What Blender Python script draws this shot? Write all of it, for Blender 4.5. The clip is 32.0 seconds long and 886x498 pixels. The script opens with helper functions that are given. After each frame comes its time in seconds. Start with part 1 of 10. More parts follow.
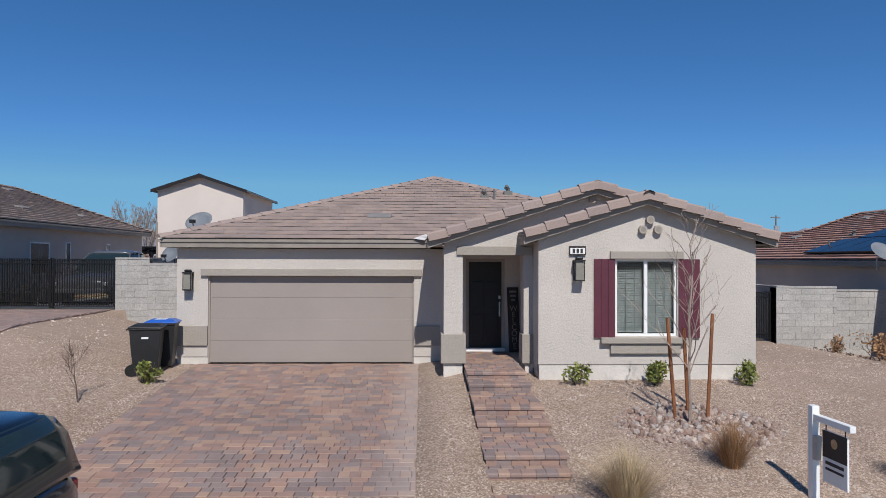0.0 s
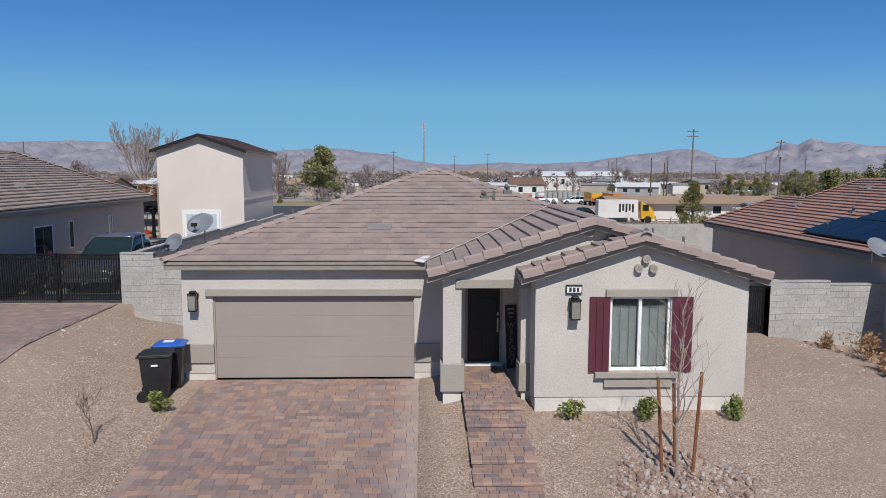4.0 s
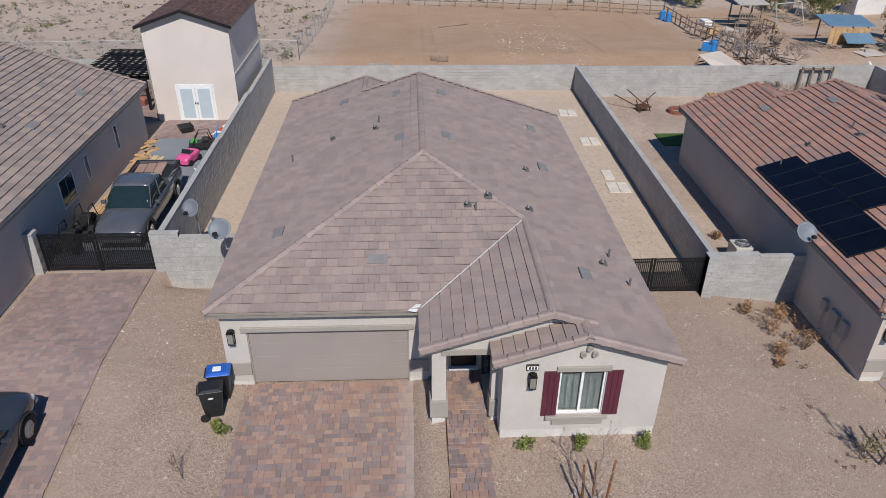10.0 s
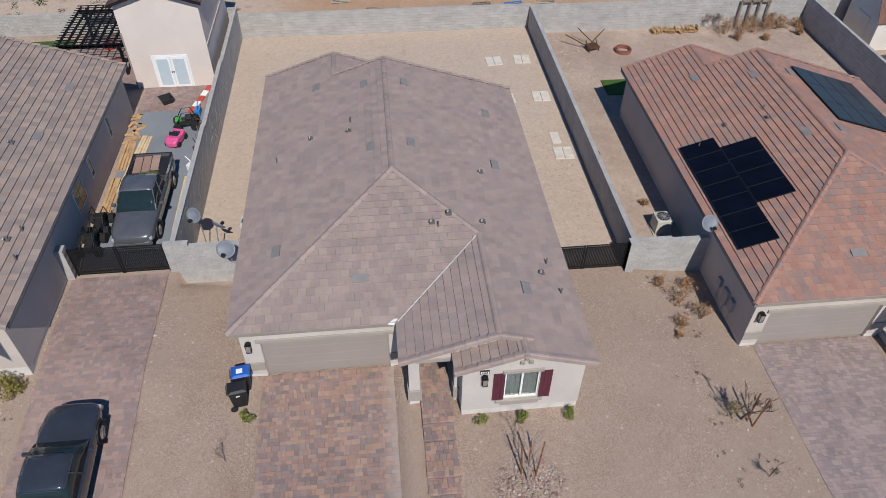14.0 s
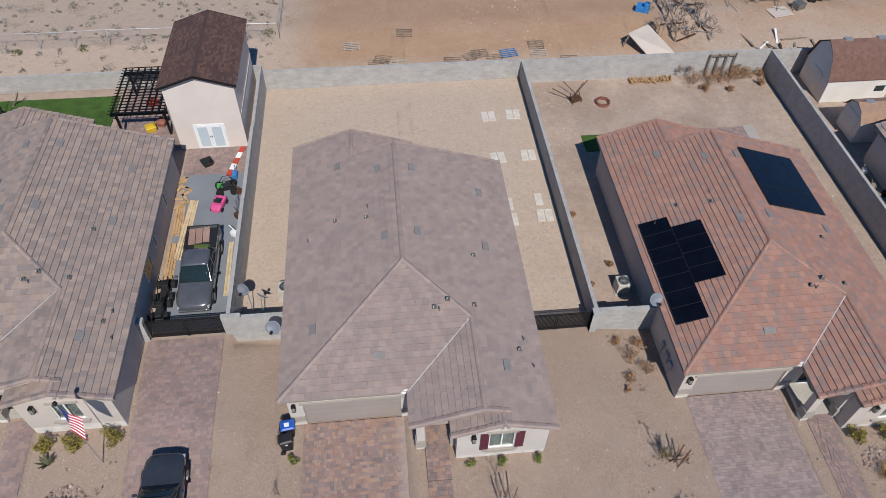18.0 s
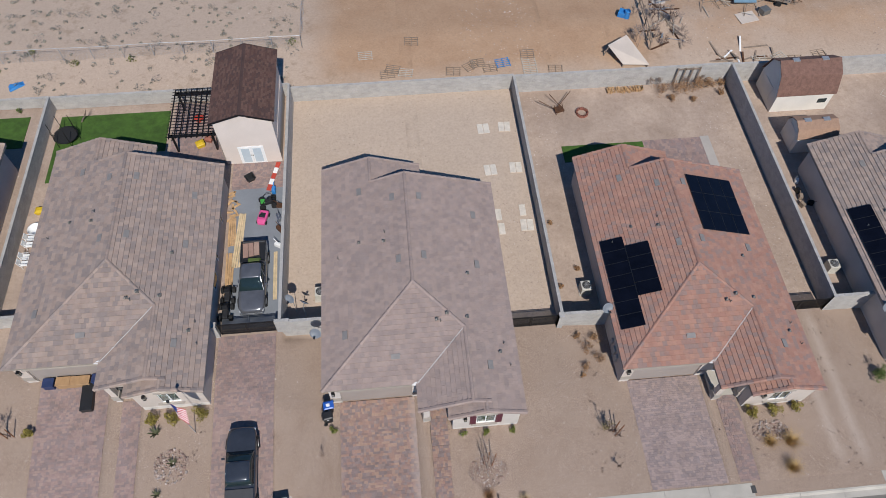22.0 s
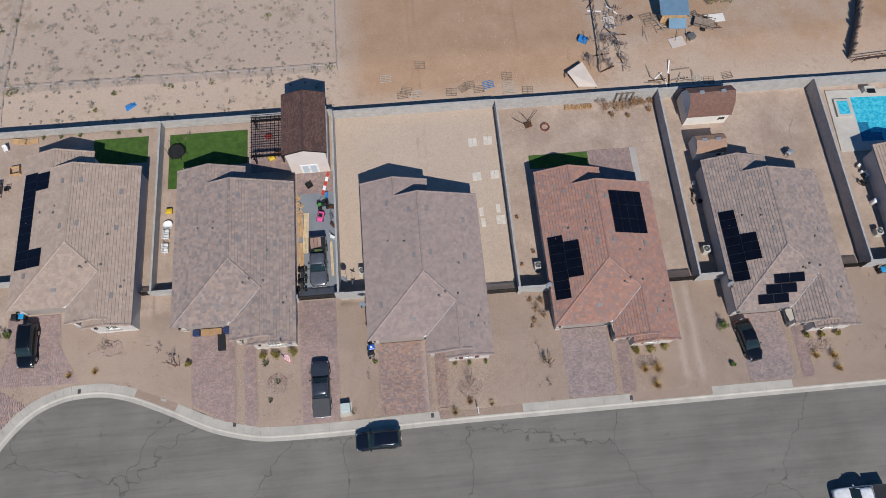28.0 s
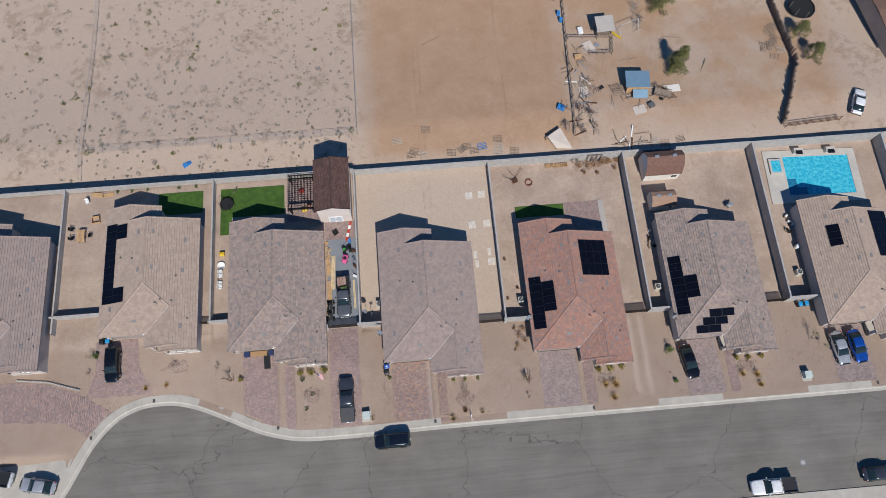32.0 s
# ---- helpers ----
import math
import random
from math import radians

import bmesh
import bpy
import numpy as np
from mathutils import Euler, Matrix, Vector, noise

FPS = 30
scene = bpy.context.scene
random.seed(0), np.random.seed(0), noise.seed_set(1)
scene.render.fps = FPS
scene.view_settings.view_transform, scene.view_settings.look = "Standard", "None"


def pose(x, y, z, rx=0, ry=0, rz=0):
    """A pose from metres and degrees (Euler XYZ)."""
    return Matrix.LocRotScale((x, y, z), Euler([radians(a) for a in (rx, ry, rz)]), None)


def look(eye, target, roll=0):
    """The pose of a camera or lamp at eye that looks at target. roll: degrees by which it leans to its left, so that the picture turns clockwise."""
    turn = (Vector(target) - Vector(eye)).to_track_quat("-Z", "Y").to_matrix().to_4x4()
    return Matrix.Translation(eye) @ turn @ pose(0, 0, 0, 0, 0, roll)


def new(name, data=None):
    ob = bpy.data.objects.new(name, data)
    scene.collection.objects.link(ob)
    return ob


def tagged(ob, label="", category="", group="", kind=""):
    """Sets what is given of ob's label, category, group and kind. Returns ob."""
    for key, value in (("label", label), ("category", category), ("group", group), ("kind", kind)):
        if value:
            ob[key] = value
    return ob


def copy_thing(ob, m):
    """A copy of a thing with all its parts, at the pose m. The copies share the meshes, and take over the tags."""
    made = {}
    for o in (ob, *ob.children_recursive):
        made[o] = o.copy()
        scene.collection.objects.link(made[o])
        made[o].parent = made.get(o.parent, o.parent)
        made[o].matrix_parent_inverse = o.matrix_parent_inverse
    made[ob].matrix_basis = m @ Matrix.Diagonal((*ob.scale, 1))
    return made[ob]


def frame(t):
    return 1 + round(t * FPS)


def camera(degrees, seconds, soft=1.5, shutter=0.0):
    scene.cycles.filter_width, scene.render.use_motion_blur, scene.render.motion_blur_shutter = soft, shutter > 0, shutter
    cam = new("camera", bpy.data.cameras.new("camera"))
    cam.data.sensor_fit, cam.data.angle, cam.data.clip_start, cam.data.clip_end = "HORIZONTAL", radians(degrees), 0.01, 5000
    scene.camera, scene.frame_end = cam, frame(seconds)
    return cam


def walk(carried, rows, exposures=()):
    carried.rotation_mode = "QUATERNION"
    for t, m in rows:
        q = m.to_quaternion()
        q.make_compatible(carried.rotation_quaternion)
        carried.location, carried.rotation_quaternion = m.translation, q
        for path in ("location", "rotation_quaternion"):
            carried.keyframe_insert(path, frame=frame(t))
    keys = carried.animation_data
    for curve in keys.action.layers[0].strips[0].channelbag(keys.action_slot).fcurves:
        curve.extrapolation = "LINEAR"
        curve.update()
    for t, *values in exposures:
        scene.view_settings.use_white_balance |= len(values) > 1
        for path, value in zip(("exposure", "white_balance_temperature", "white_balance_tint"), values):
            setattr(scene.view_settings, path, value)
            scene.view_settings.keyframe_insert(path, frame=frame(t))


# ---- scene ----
cam = camera(64.5, 32.0, 0.6)

PATH = [
    (0, (5.077, -16.797, 2.491), (5.135, -14.798, 2.519), 0.2),
    (0.5, (5.093, -16.785, 2.74), (5.148, -14.785, 2.764), 0.3),
    (1, (5.091, -16.779, 3.009), (5.147, -14.78, 3.033), 0.2),
    (1.5, (5.087, -16.785, 3.296), (5.144, -14.786, 3.323), 0.2),
    (2, (5.121, -16.814, 3.586), (5.174, -14.815, 3.617), 0.1),
    (2.5, (5.143, -16.838, 3.869), (5.193, -14.839, 3.858), 0.1),
    (3, (5.121, -16.862, 4.21), (5.174, -14.864, 4.126), 0.2),
    (3.5, (5.128, -16.876, 4.608), (5.181, -14.883, 4.452), 0.1),
    (5.5, (5.08, -16.992, 7.378), (5.134, -15.039, 6.952), 0.2),
    (6, (5.071, -17.021, 8.348), (5.125, -15.085, 7.847), 0.3),
    (7.5, (5.098, -16.985, 10.765), (5.147, -15.113, 10.063), 0.3),
    (8, (5.086, -17.039, 11.648), (5.137, -15.193, 10.879), 0.3),
    (9, (5.103, -17.042, 13.235), (5.167, -15.255, 12.338), 0.5),
    (10, (5.088, -17.096, 14.999), (5.17, -15.378, 13.979), 0.5),
    (11, (5.065, -17.146, 16.919), (5.168, -15.508, 15.776), 0.6),
    (12, (5.106, -17.244, 18.999), (5.23, -15.68, 17.759), 0.5),
    (12.5, (5.067, -17.342, 19.733), (5.213, -15.811, 18.454), 0.7),
    (13, (5.038, -17.39, 20.551), (5.198, -15.895, 19.231), 0.7),
    (13.5, (5.119, -17.385, 21.853), (5.276, -15.928, 20.493), 0.6),
    (14, (5.058, -17.488, 23.023), (5.215, -16.045, 21.647), 0.6),
    (14.5, (4.99, -17.553, 24.252), (5.148, -16.127, 22.858), 0.8),
    (16.5, (4.99, -17.572, 29.653), (5.139, -16.217, 28.19), 0.9),
    (17, (4.875, -17.604, 30.797), (5.028, -16.264, 29.32), 1.1),
    (19, (4.884, -17.653, 36.544), (5.024, -16.38, 35.007), 1.1),
    (20, (4.911, -17.637, 39.861), (5.045, -16.407, 38.29), 1.1),
    (21, (4.961, -17.832, 42.997), (5.085, -16.672, 41.372), 0.9),
    (22, (4.919, -17.654, 47.164), (5.034, -16.591, 45.474), 1.1),
    (23, (4.859, -17.802, 51.714), (4.968, -16.82, 49.975), 1.2),
    (24.5, (5.118, -17.844, 59.173), (5.204, -16.992, 57.365), 0.8),
    (26.5, (5.048, -17.86, 69.269), (5.125, -17.122, 67.411), 0.9),
    (28, (5.03, -17.616, 76.961), (5.102, -16.928, 75.085), 1.0),
    (29.5, (5.069, -17.419, 84.64), (5.134, -16.759, 82.753), 1.0),
    (31, (4.995, -17.191, 92.186), (5.06, -16.543, 90.295), 1.1),
    (32, (4.936, -17.029, 97.424), (5.001, -16.384, 95.532), 1.0),
]
walk(cam, [(t, look(eye, target, roll)) for t, eye, target, roll in PATH], [(0, 0.0, 6480, 10), (32, 0.0, 6480, 10)])

# ---- light ----
SUN_EL, SUN_DIR = 47.0, Vector((0.12, -0.92, 1.0)).normalized()
world = bpy.data.worlds.new("world")
scene.world = world
world.use_nodes = True
wn = world.node_tree.nodes
sky = wn.new("ShaderNodeTexSky")
sky.sky_type, sky.sun_disc = "NISHITA", False
sky.sun_elevation, sky.sun_rotation = radians(SUN_EL), math.atan2(SUN_DIR.x, SUN_DIR.y)
sky.altitude, sky.air_density, sky.dust_density, sky.ozone_density = 2500, 0.8, 0.0, 6.0
tone = wn.new("ShaderNodeHueSaturation")
tone.inputs["Saturation"].default_value = 1.25
tone.inputs["Hue"].default_value = 0.502
haze = wn.new("ShaderNodeMix")
haze.data_type, haze.blend_type = "RGBA", "DARKEN"
haze.inputs[0].default_value = 0.85
haze.inputs[7].default_value = (1.2, 3.0, 4.6, 1.0)
flat = wn.new("ShaderNodeGamma")
flat.inputs[1].default_value = 0.85
world.node_tree.links.new(sky.outputs[0], flat.inputs[0])
world.node_tree.links.new(flat.outputs[0], tone.inputs["Color"])
world.node_tree.links.new(tone.outputs[0], haze.inputs[6])
world.node_tree.links.new(haze.outputs[2], wn["Background"].inputs[0])
wn["Background"].inputs[1].default_value = 0.138
sun = new("sun", bpy.data.lights.new("sun", "SUN"))
sun.data.energy, sun.data.angle, sun.data.color = 4.3, radians(0.55), (1.0, 0.965, 0.915)
sun.matrix_world = look(SUN_DIR * 60, (0, 0, 0))


# ---- materials ----
def srgb(h):
    c = [int(h[i:i + 2], 16) / 255 for i in (0, 2, 4)]
    return tuple(v / 12.92 if v <= 0.04045 else ((v + 0.055) / 1.055) ** 2.4 for v in c) + (1,)


def rgb(c):
    return srgb(c) if isinstance(c, str) else (*c, 1)


class Nodes:
    """Short hand for building a node tree."""

    def __init__(self, name, rough=0.8, metal=0.0):
        self.m = bpy.data.materials.new(name)
        self.m.use_nodes = True
        self.t = self.m.node_tree
        self.b = self.t.nodes["Principled BSDF"]
        self.b.inputs["Roughness"].default_value, self.b.inputs["Metallic"].default_value = rough, metal
        self.place = self.add("ShaderNodeNewGeometry").outputs["Position"]
        self.own = self.add("ShaderNodeTexCoord").outputs["Object"]

    def add(self, kind, **sets):
        n = self.t.nodes.new(kind)
        for k, v in sets.items():
            n.inputs[k.replace("_", " ")].default_value = v
        return n

    def link(self, a, b):
        self.t.links.new(a, b)

    def noise(self, scale, detail=4, rough=0.6, co=None, squash=None):
        n = self.add("ShaderNodeTexNoise", Scale=scale, Detail=detail, Roughness=rough)
        co = co or self.place
        if squash:
            mp = self.add("ShaderNodeMapping", Scale=squash)
            self.link(co, mp.inputs[0])
            co = mp.outputs[0]
        self.link(co, n.inputs["Vector"])
        return n.outputs["Fac"]

    def ramp(self, fac, stops, mode="LINEAR"):
        r = self.add("ShaderNodeValToRGB")
        r.color_ramp.interpolation = mode
        e = r.color_ramp.elements
        while len(e) < len(stops):
            e.new(0.5)
        for el, (p, c) in zip(e, stops):
            el.position, el.color = p, rgb(c)
        self.link(fac, r.inputs[0])
        return r.outputs[0]

    def mix(self, fac, a, b, how="MIX"):
        x = self.add("ShaderNodeMix")
        x.data_type, x.blend_type = "RGBA", how
        for v, i in ((fac, 0), (a, 6), (b, 7)):
            if isinstance(v, (int, float)):
                x.inputs[i].default_value = v
            elif isinstance(v, (str, tuple)):
                x.inputs[i].default_value = rgb(v)
            else:
                self.link(v, x.inputs[i])
        return x.outputs[2]

    def math(self, op, a, b=0.0):
        x = self.add("ShaderNodeMath")
        x.operation = op
        for i, v in enumerate((a, b)):
            if isinstance(v, (int, float)):
                x.inputs[i].default_value = v
            else:
                self.link(v, x.inputs[i])
        return x.outputs[0]

    def bump(self, height, strength=0.3, dist=0.01):
        b = self.add("ShaderNodeBump", Strength=strength, Distance=dist)
        self.link(height, b.inputs["Height"])
        self.link(b.outputs[0], self.b.inputs["Normal"])

    def done(self, colour):
        if isinstance(colour, (str, tuple)):
            self.b.inputs["Base Color"].default_value = rgb(colour)
        else:
            self.link(colour, self.b.inputs["Base Color"])
        return self.m


def plain(name, c, rough=0.6, metal=0.0, vary=0.12, scale=3.0, fine=60.0, bump=0.1, dist=0.004, own=False):
    """A surface of one colour with stains and grain."""
    n = Nodes(name, rough, metal)
    co = n.own if own else n.place
    big, small = n.noise(scale, 5, co=co), n.noise(fine, 3, co=co)
    shade = n.ramp(big, [(0.3, (1 - vary,) * 3), (0.7, (1 + vary,) * 3)])
    grain = n.ramp(small, [(0.3, (1 - vary * 0.7,) * 3), (0.7, (1 + vary * 0.7,) * 3)])
    col = n.mix(1.0, n.mix(1.0, c, shade, "MULTIPLY"), grain, "MULTIPLY")
    if bump:
        n.bump(small, bump, dist)
    return n.done(col)


def pieces(name, colours, rough=0.85, single=True, stain=0.15, scale=1.2, bump=0.25, fine=90.0, dust=False):
    """Tiles, bricks or pavers that differ one by one: single objects, or islands of one mesh."""
    n = Nodes(name, rough)
    if single:
        r = n.add("ShaderNodeObjectInfo").outputs["Random"]
    else:
        r = n.add("ShaderNodeNewGeometry").outputs["Random Per Island"]
    k = len(colours)
    col = n.ramp(r, [(i / k, c) for i, c in enumerate(colours)], "CONSTANT")
    big, small = n.noise(scale, 5), n.noise(fine, 4)
    col = n.mix(1.0, col, n.ramp(big, [(0.3, (1 - stain,) * 3), (0.72, (1 + stain,) * 3)]), "MULTIPLY")
    col = n.mix(1.0, col, n.ramp(small, [(0.28, (0.74,) * 3), (0.72, (1.22,) * 3)]), "MULTIPLY")
    if dust:
        sep_ = n.add("ShaderNodeSeparateXYZ")
        n.link(n.place, sep_.inputs[0])
        edge_ = n.ramp(n.math("DIVIDE", n.math("SUBTRACT", n.math("ADD", sep_.outputs[0], n.math("MULTIPLY", n.noise(1.1, 5, 0.7), 0.9)), 4.4), 1.2), [(0.35, (0, 0, 0)), (0.8, (0.6,) * 3), (0.98, (0.6,) * 3), (1.0, (0, 0, 0))])
        worn = n.ramp(n.noise(0.35, 5, 0.65), [(0.45, (0, 0, 0)), (0.75, (0.16,) * 3)])
        col = n.mix(n.math("MAXIMUM", edge_, worn), col, (0.40, 0.325, 0.285))
    n.bump(small, bump, 0.005)
    return n.done(col)


def stucco(name, c):
    n = Nodes(name, 0.92)
    a, b, d = n.noise(22, 5, 0.7), n.noise(0.5, 4), n.noise(90, 3)
    col = n.mix(1.0, c, n.ramp(b, [(0.3, (0.9,) * 3), (0.7, (1.06,) * 3)]), "MULTIPLY")
    col = n.mix(1.0, col, n.ramp(a, [(0.3, (0.94,) * 3), (0.7, (1.04,) * 3)]), "MULTIPLY")
    n.bump(n.math("ADD", a, n.math("MULTIPLY", d, 0.4)), 0.9, 0.015)
    return n.done(col)


M = {}
M["stucco"] = stucco("stucco_white", (0.55, 0.50, 0.45))
M["stucco_warm"] = stucco("stucco_warm", (0.55, 0.475, 0.41))
M["stucco_grey"] = stucco("stucco_grey", (0.42, 0.38, 0.34))
M["trim"] = stucco("trim_taupe", (0.36, 0.32, 0.275))
M["fascia"] = plain("fascia_paint", (0.27, 0.235, 0.20), 0.6, fine=30)
M["garage"] = plain("garage_paint", (0.315, 0.27, 0.24), 0.55, vary=0.05, scale=0.6, fine=40)
M["door"] = plain("door_brown", (0.009, 0.006, 0.006), 0.5, fine=40)
M["shutter"] = plain("shutter_plum", (0.10, 0.020, 0.035), 0.55, vary=0.15, fine=25)
M["white"] = plain("white_vinyl", (0.78, 0.78, 0.76), 0.45, vary=0.05)
M["blind"] = plain("blind_slats", (0.115, 0.138, 0.14), 0.5, vary=0.06)
M["dark"] = plain("dark_room", (0.02, 0.02, 0.02), 0.9)
M["black_metal"] = plain("black_metal", (0.012, 0.012, 0.013), 0.45, 0.3)
M["steel"] = plain("steel", (0.42, 0.43, 0.44), 0.35, 0.9, vary=0.1)
M["galv"] = plain("galvanised", (0.45, 0.46, 0.47), 0.5, 0.6, vary=0.15)
M["rust"] = plain("rusty_iron", (0.10, 0.045, 0.022), 0.85, 0.2, vary=0.4, fine=30)
M["concrete"] = plain("concrete", (0.43, 0.395, 0.34), 0.9, vary=0.12, scale=0.7, fine=35, bump=0.2)
M["slab_pale"] = plain("pale_slab", (0.60, 0.545, 0.47), 0.9, vary=0.14, scale=2.5, fine=35, bump=0.2)
M["concrete_grey"] = plain("concrete_pad", (0.20, 0.215, 0.235), 0.85, vary=0.12, scale=0.5, fine=30, bump=0.2)
M["footing"] = plain("footing_plaster", (0.60, 0.56, 0.51), 0.9, vary=0.12, scale=2, fine=35, bump=0.2)
TILE_GREY = [(0.296, 0.23, 0.206), (0.322, 0.246, 0.216), (0.335, 0.256, 0.222), (0.305, 0.236, 0.211), (0.346, 0.265, 0.23), (0.328, 0.25, 0.218), (0.285, 0.224, 0.203), (0.315, 0.246, 0.219)]
TILE_BROWN = [(0.288, 0.222, 0.19), (0.33, 0.248, 0.206), (0.252, 0.204, 0.184), (0.352, 0.268, 0.222), (0.30, 0.238, 0.208)]
TILE_RED = [(0.334, 0.176, 0.132), (0.355, 0.19, 0.14), (0.30, 0.18, 0.147), (0.378, 0.21, 0.155), (0.272, 0.184, 0.158), (0.335, 0.193, 0.148)]
TILE_TAN = [(0.375, 0.283, 0.222), (0.395, 0.302, 0.238), (0.36, 0.275, 0.22), (0.415, 0.316, 0.25)]
PAVER = [(0.285, 0.187, 0.16), (0.33, 0.212, 0.172), (0.25, 0.185, 0.172), (0.375, 0.245, 0.183), (0.3, 0.197, 0.168), (0.265, 0.2, 0.186), (0.355, 0.22, 0.17), (0.31, 0.226, 0.197), (0.225, 0.168, 0.157), (0.39, 0.258, 0.197)]
PAVER_RED = [(0.305, 0.212, 0.19), (0.335, 0.232, 0.205), (0.285, 0.212, 0.197), (0.355, 0.25, 0.215), (0.265, 0.2, 0.187)]
PAVER_GREY = [(0.306, 0.235, 0.22), (0.34, 0.26, 0.24), (0.274, 0.218, 0.21), (0.364, 0.276, 0.248)]
BLOCK = [(0.385, 0.368, 0.345), (0.40, 0.382, 0.36), (0.37, 0.355, 0.333), (0.41, 0.392, 0.368)]
PAVER, PAVER_RED, PAVER_GREY = ([(r * 0.92, g * 0.92, b * 0.91) for r, g, b in cols] for cols in (PAVER, PAVER_RED, PAVER_GREY))
for key, cols in (("tile_grey", TILE_GREY), ("tile_brown", TILE_BROWN), ("tile_red", TILE_RED), ("tile_tan", TILE_TAN),
                  ("paver", PAVER), ("paver_red", PAVER_RED), ("paver_grey", PAVER_GREY), ("block", BLOCK)):
    st, bp, fn = (0.1, 0.25, 90.0) if key.startswith("tile") else ((0.12, 1.0, 26.0) if key == "block" else (0.15, 0.35, 70.0))
    M[key] = pieces(key, cols, single=False, stain=st, bump=bp, fine=fn, dust=key == "paver")
    M[key + "_one"] = pieces(key + "_one", cols, single=True, stain=st, bump=bp, fine=fn, dust=key == "paver")


def paint(name, c, rough=0.22, metal=0.35):
    n = Nodes("car_" + name, rough, metal)
    n.b.inputs["Coat Weight"].default_value, n.b.inputs["Coat Roughness"].default_value = 0.8, 0.06
    dust = n.noise(1.4, 5)
    col = n.mix(1.0, c, n.ramp(dust, [(0.3, (0.85,) * 3), (0.7, (1.15,) * 3)]), "MULTIPLY")
    return n.done(col)


M["glass_car"] = plain("car_glass", (0.016, 0.028, 0.030), 0.06, vary=0.1, bump=0)
M["tyre"] = plain("tyre_rubber", (0.012, 0.012, 0.012), 0.9, fine=80)
M["lamp_clear"] = plain("headlamp", (0.6, 0.62, 0.63), 0.12, 0.4, bump=0)
M["lamp_red"] = plain("tail_lamp", (0.25, 0.01, 0.01), 0.2, bump=0)
M["plastic"] = plain("black_plastic", (0.018, 0.018, 0.019), 0.5, vary=0.2)
wg = Nodes("window_glass", 0.03)
wg.b.inputs["Transmission Weight"].default_value, wg.b.inputs["IOR"].default_value = 1.0, 1.45
M["glass"] = wg.done((0.55, 0.585, 0.585))


# ---- mesh helpers ----
class Geo:
    """Collects corners and faces of one mesh."""

    def __init__(self):
        self.v, self.f = [], []

    def poly(self, *pts):
        n = len(self.v)
        self.v += [tuple(p) for p in pts]
        self.f.append(tuple(range(n, n + len(pts))))
        return self

    def box(self, x0, x1, y0, y1, z0, z1, m=None):
        n = len(self.v)
        c = [(x, y, z) for z in (z0, z1) for y in (y0, y1) for x in (x0, x1)]
        self.v += [tuple(m @ Vector(p)) for p in c] if m else c
        self.f += [tuple(n + i for i in q) for q in ((0, 2, 3, 1), (4, 5, 7, 6), (0, 1, 5, 4), (1, 3, 7, 5), (3, 2, 6, 7), (2, 0, 4, 6))]
        return self

    def prism(self, pts, a, b):
        """A polygon given as corners, swept from offset vector a to offset vector b."""
        n, k = len(self.v), len(pts)
        a, b = Vector(a), Vector(b)
        self.v += [tuple(Vector(p) + a) for p in pts] + [tuple(Vector(p) + b) for p in pts]
        self.f += [tuple(range(n + k - 1, n - 1, -1)), tuple(range(n + k, n + 2 * k))]
        self.f += [(n + i, n + (i + 1) % k, n + k + (i + 1) % k, n + k + i) for i in range(k)]
        return self

    def tube(self, path, radius, sides=8, cap=True):
        """A round tube through points; radius may be one number or one a point."""
        pts = [Vector(p) for p in path]
        rad = radius if isinstance(radius, (list, tuple)) else [radius] * len(pts)
        n0 = len(self.v)
        for i, p in enumerate(pts):
            d = (pts[min(i + 1, len(pts) - 1)] - pts[max(i - 1, 0)]).normalized()
            u = d.cross(Vector((0, 0, 1)) if abs(d.z) < 0.9 else Vector((1, 0, 0))).normalized()
            w = d.cross(u)
            self.v += [tuple(p + rad[i] * (u * math.cos(2 * math.pi * k / sides) + w * math.sin(2 * math.pi * k / sides))) for k in range(sides)]
        for i in range(len(pts) - 1):
            for k in range(sides):
                a, b = n0 + i * sides + k, n0 + i * sides + (k + 1) % sides
                self.f.append((a, a + sides, b + sides, b))
        if cap:
            self.f += [tuple(range(n0, n0 + sides)), tuple(range(n0 + len(pts) * sides - 1, n0 + (len(pts) - 1) * sides - 1, -1))]
        return self

    def loft(self, rings, closed=True, cap=True):
        n0, k = len(self.v), len(rings[0])
        for r in rings:
            self.v += [tuple(p) for p in r]
        for i in range(len(rings) - 1):
            for j in range(k if closed else k - 1):
                a, b = n0 + i * k + j, n0 + i * k + (j + 1) % k
                self.f.append((a, b, b + k, a + k))
        if cap:
            self.f += [tuple(range(n0 + k - 1, n0 - 1, -1)), tuple(range(n0 + (len(rings) - 1) * k, n0 + len(rings) * k))]
        return self

    def dish(self, m, radius, depth, rings=4, sides=20):
        n0 = len(self.v)
        self.v.append(tuple(m @ Vector((0, 0, 0))))
        for r in range(1, rings + 1):
            q = r / rings
            self.v += [tuple(m @ Vector((radius * q * math.cos(2 * math.pi * s / sides), radius * q * 0.9 * math.sin(2 * math.pi * s / sides), depth * q * q))) for s in range(sides)]
        self.f += [(n0, n0 + 1 + s, n0 + 1 + (s + 1) % sides) for s in range(sides)]
        for r in range(rings - 1):
            for s in range(sides):
                a, b = n0 + 1 + r * sides + s, n0 + 1 + r * sides + (s + 1) % sides
                self.f.append((a, a + sides, b + sides, b))
        return self

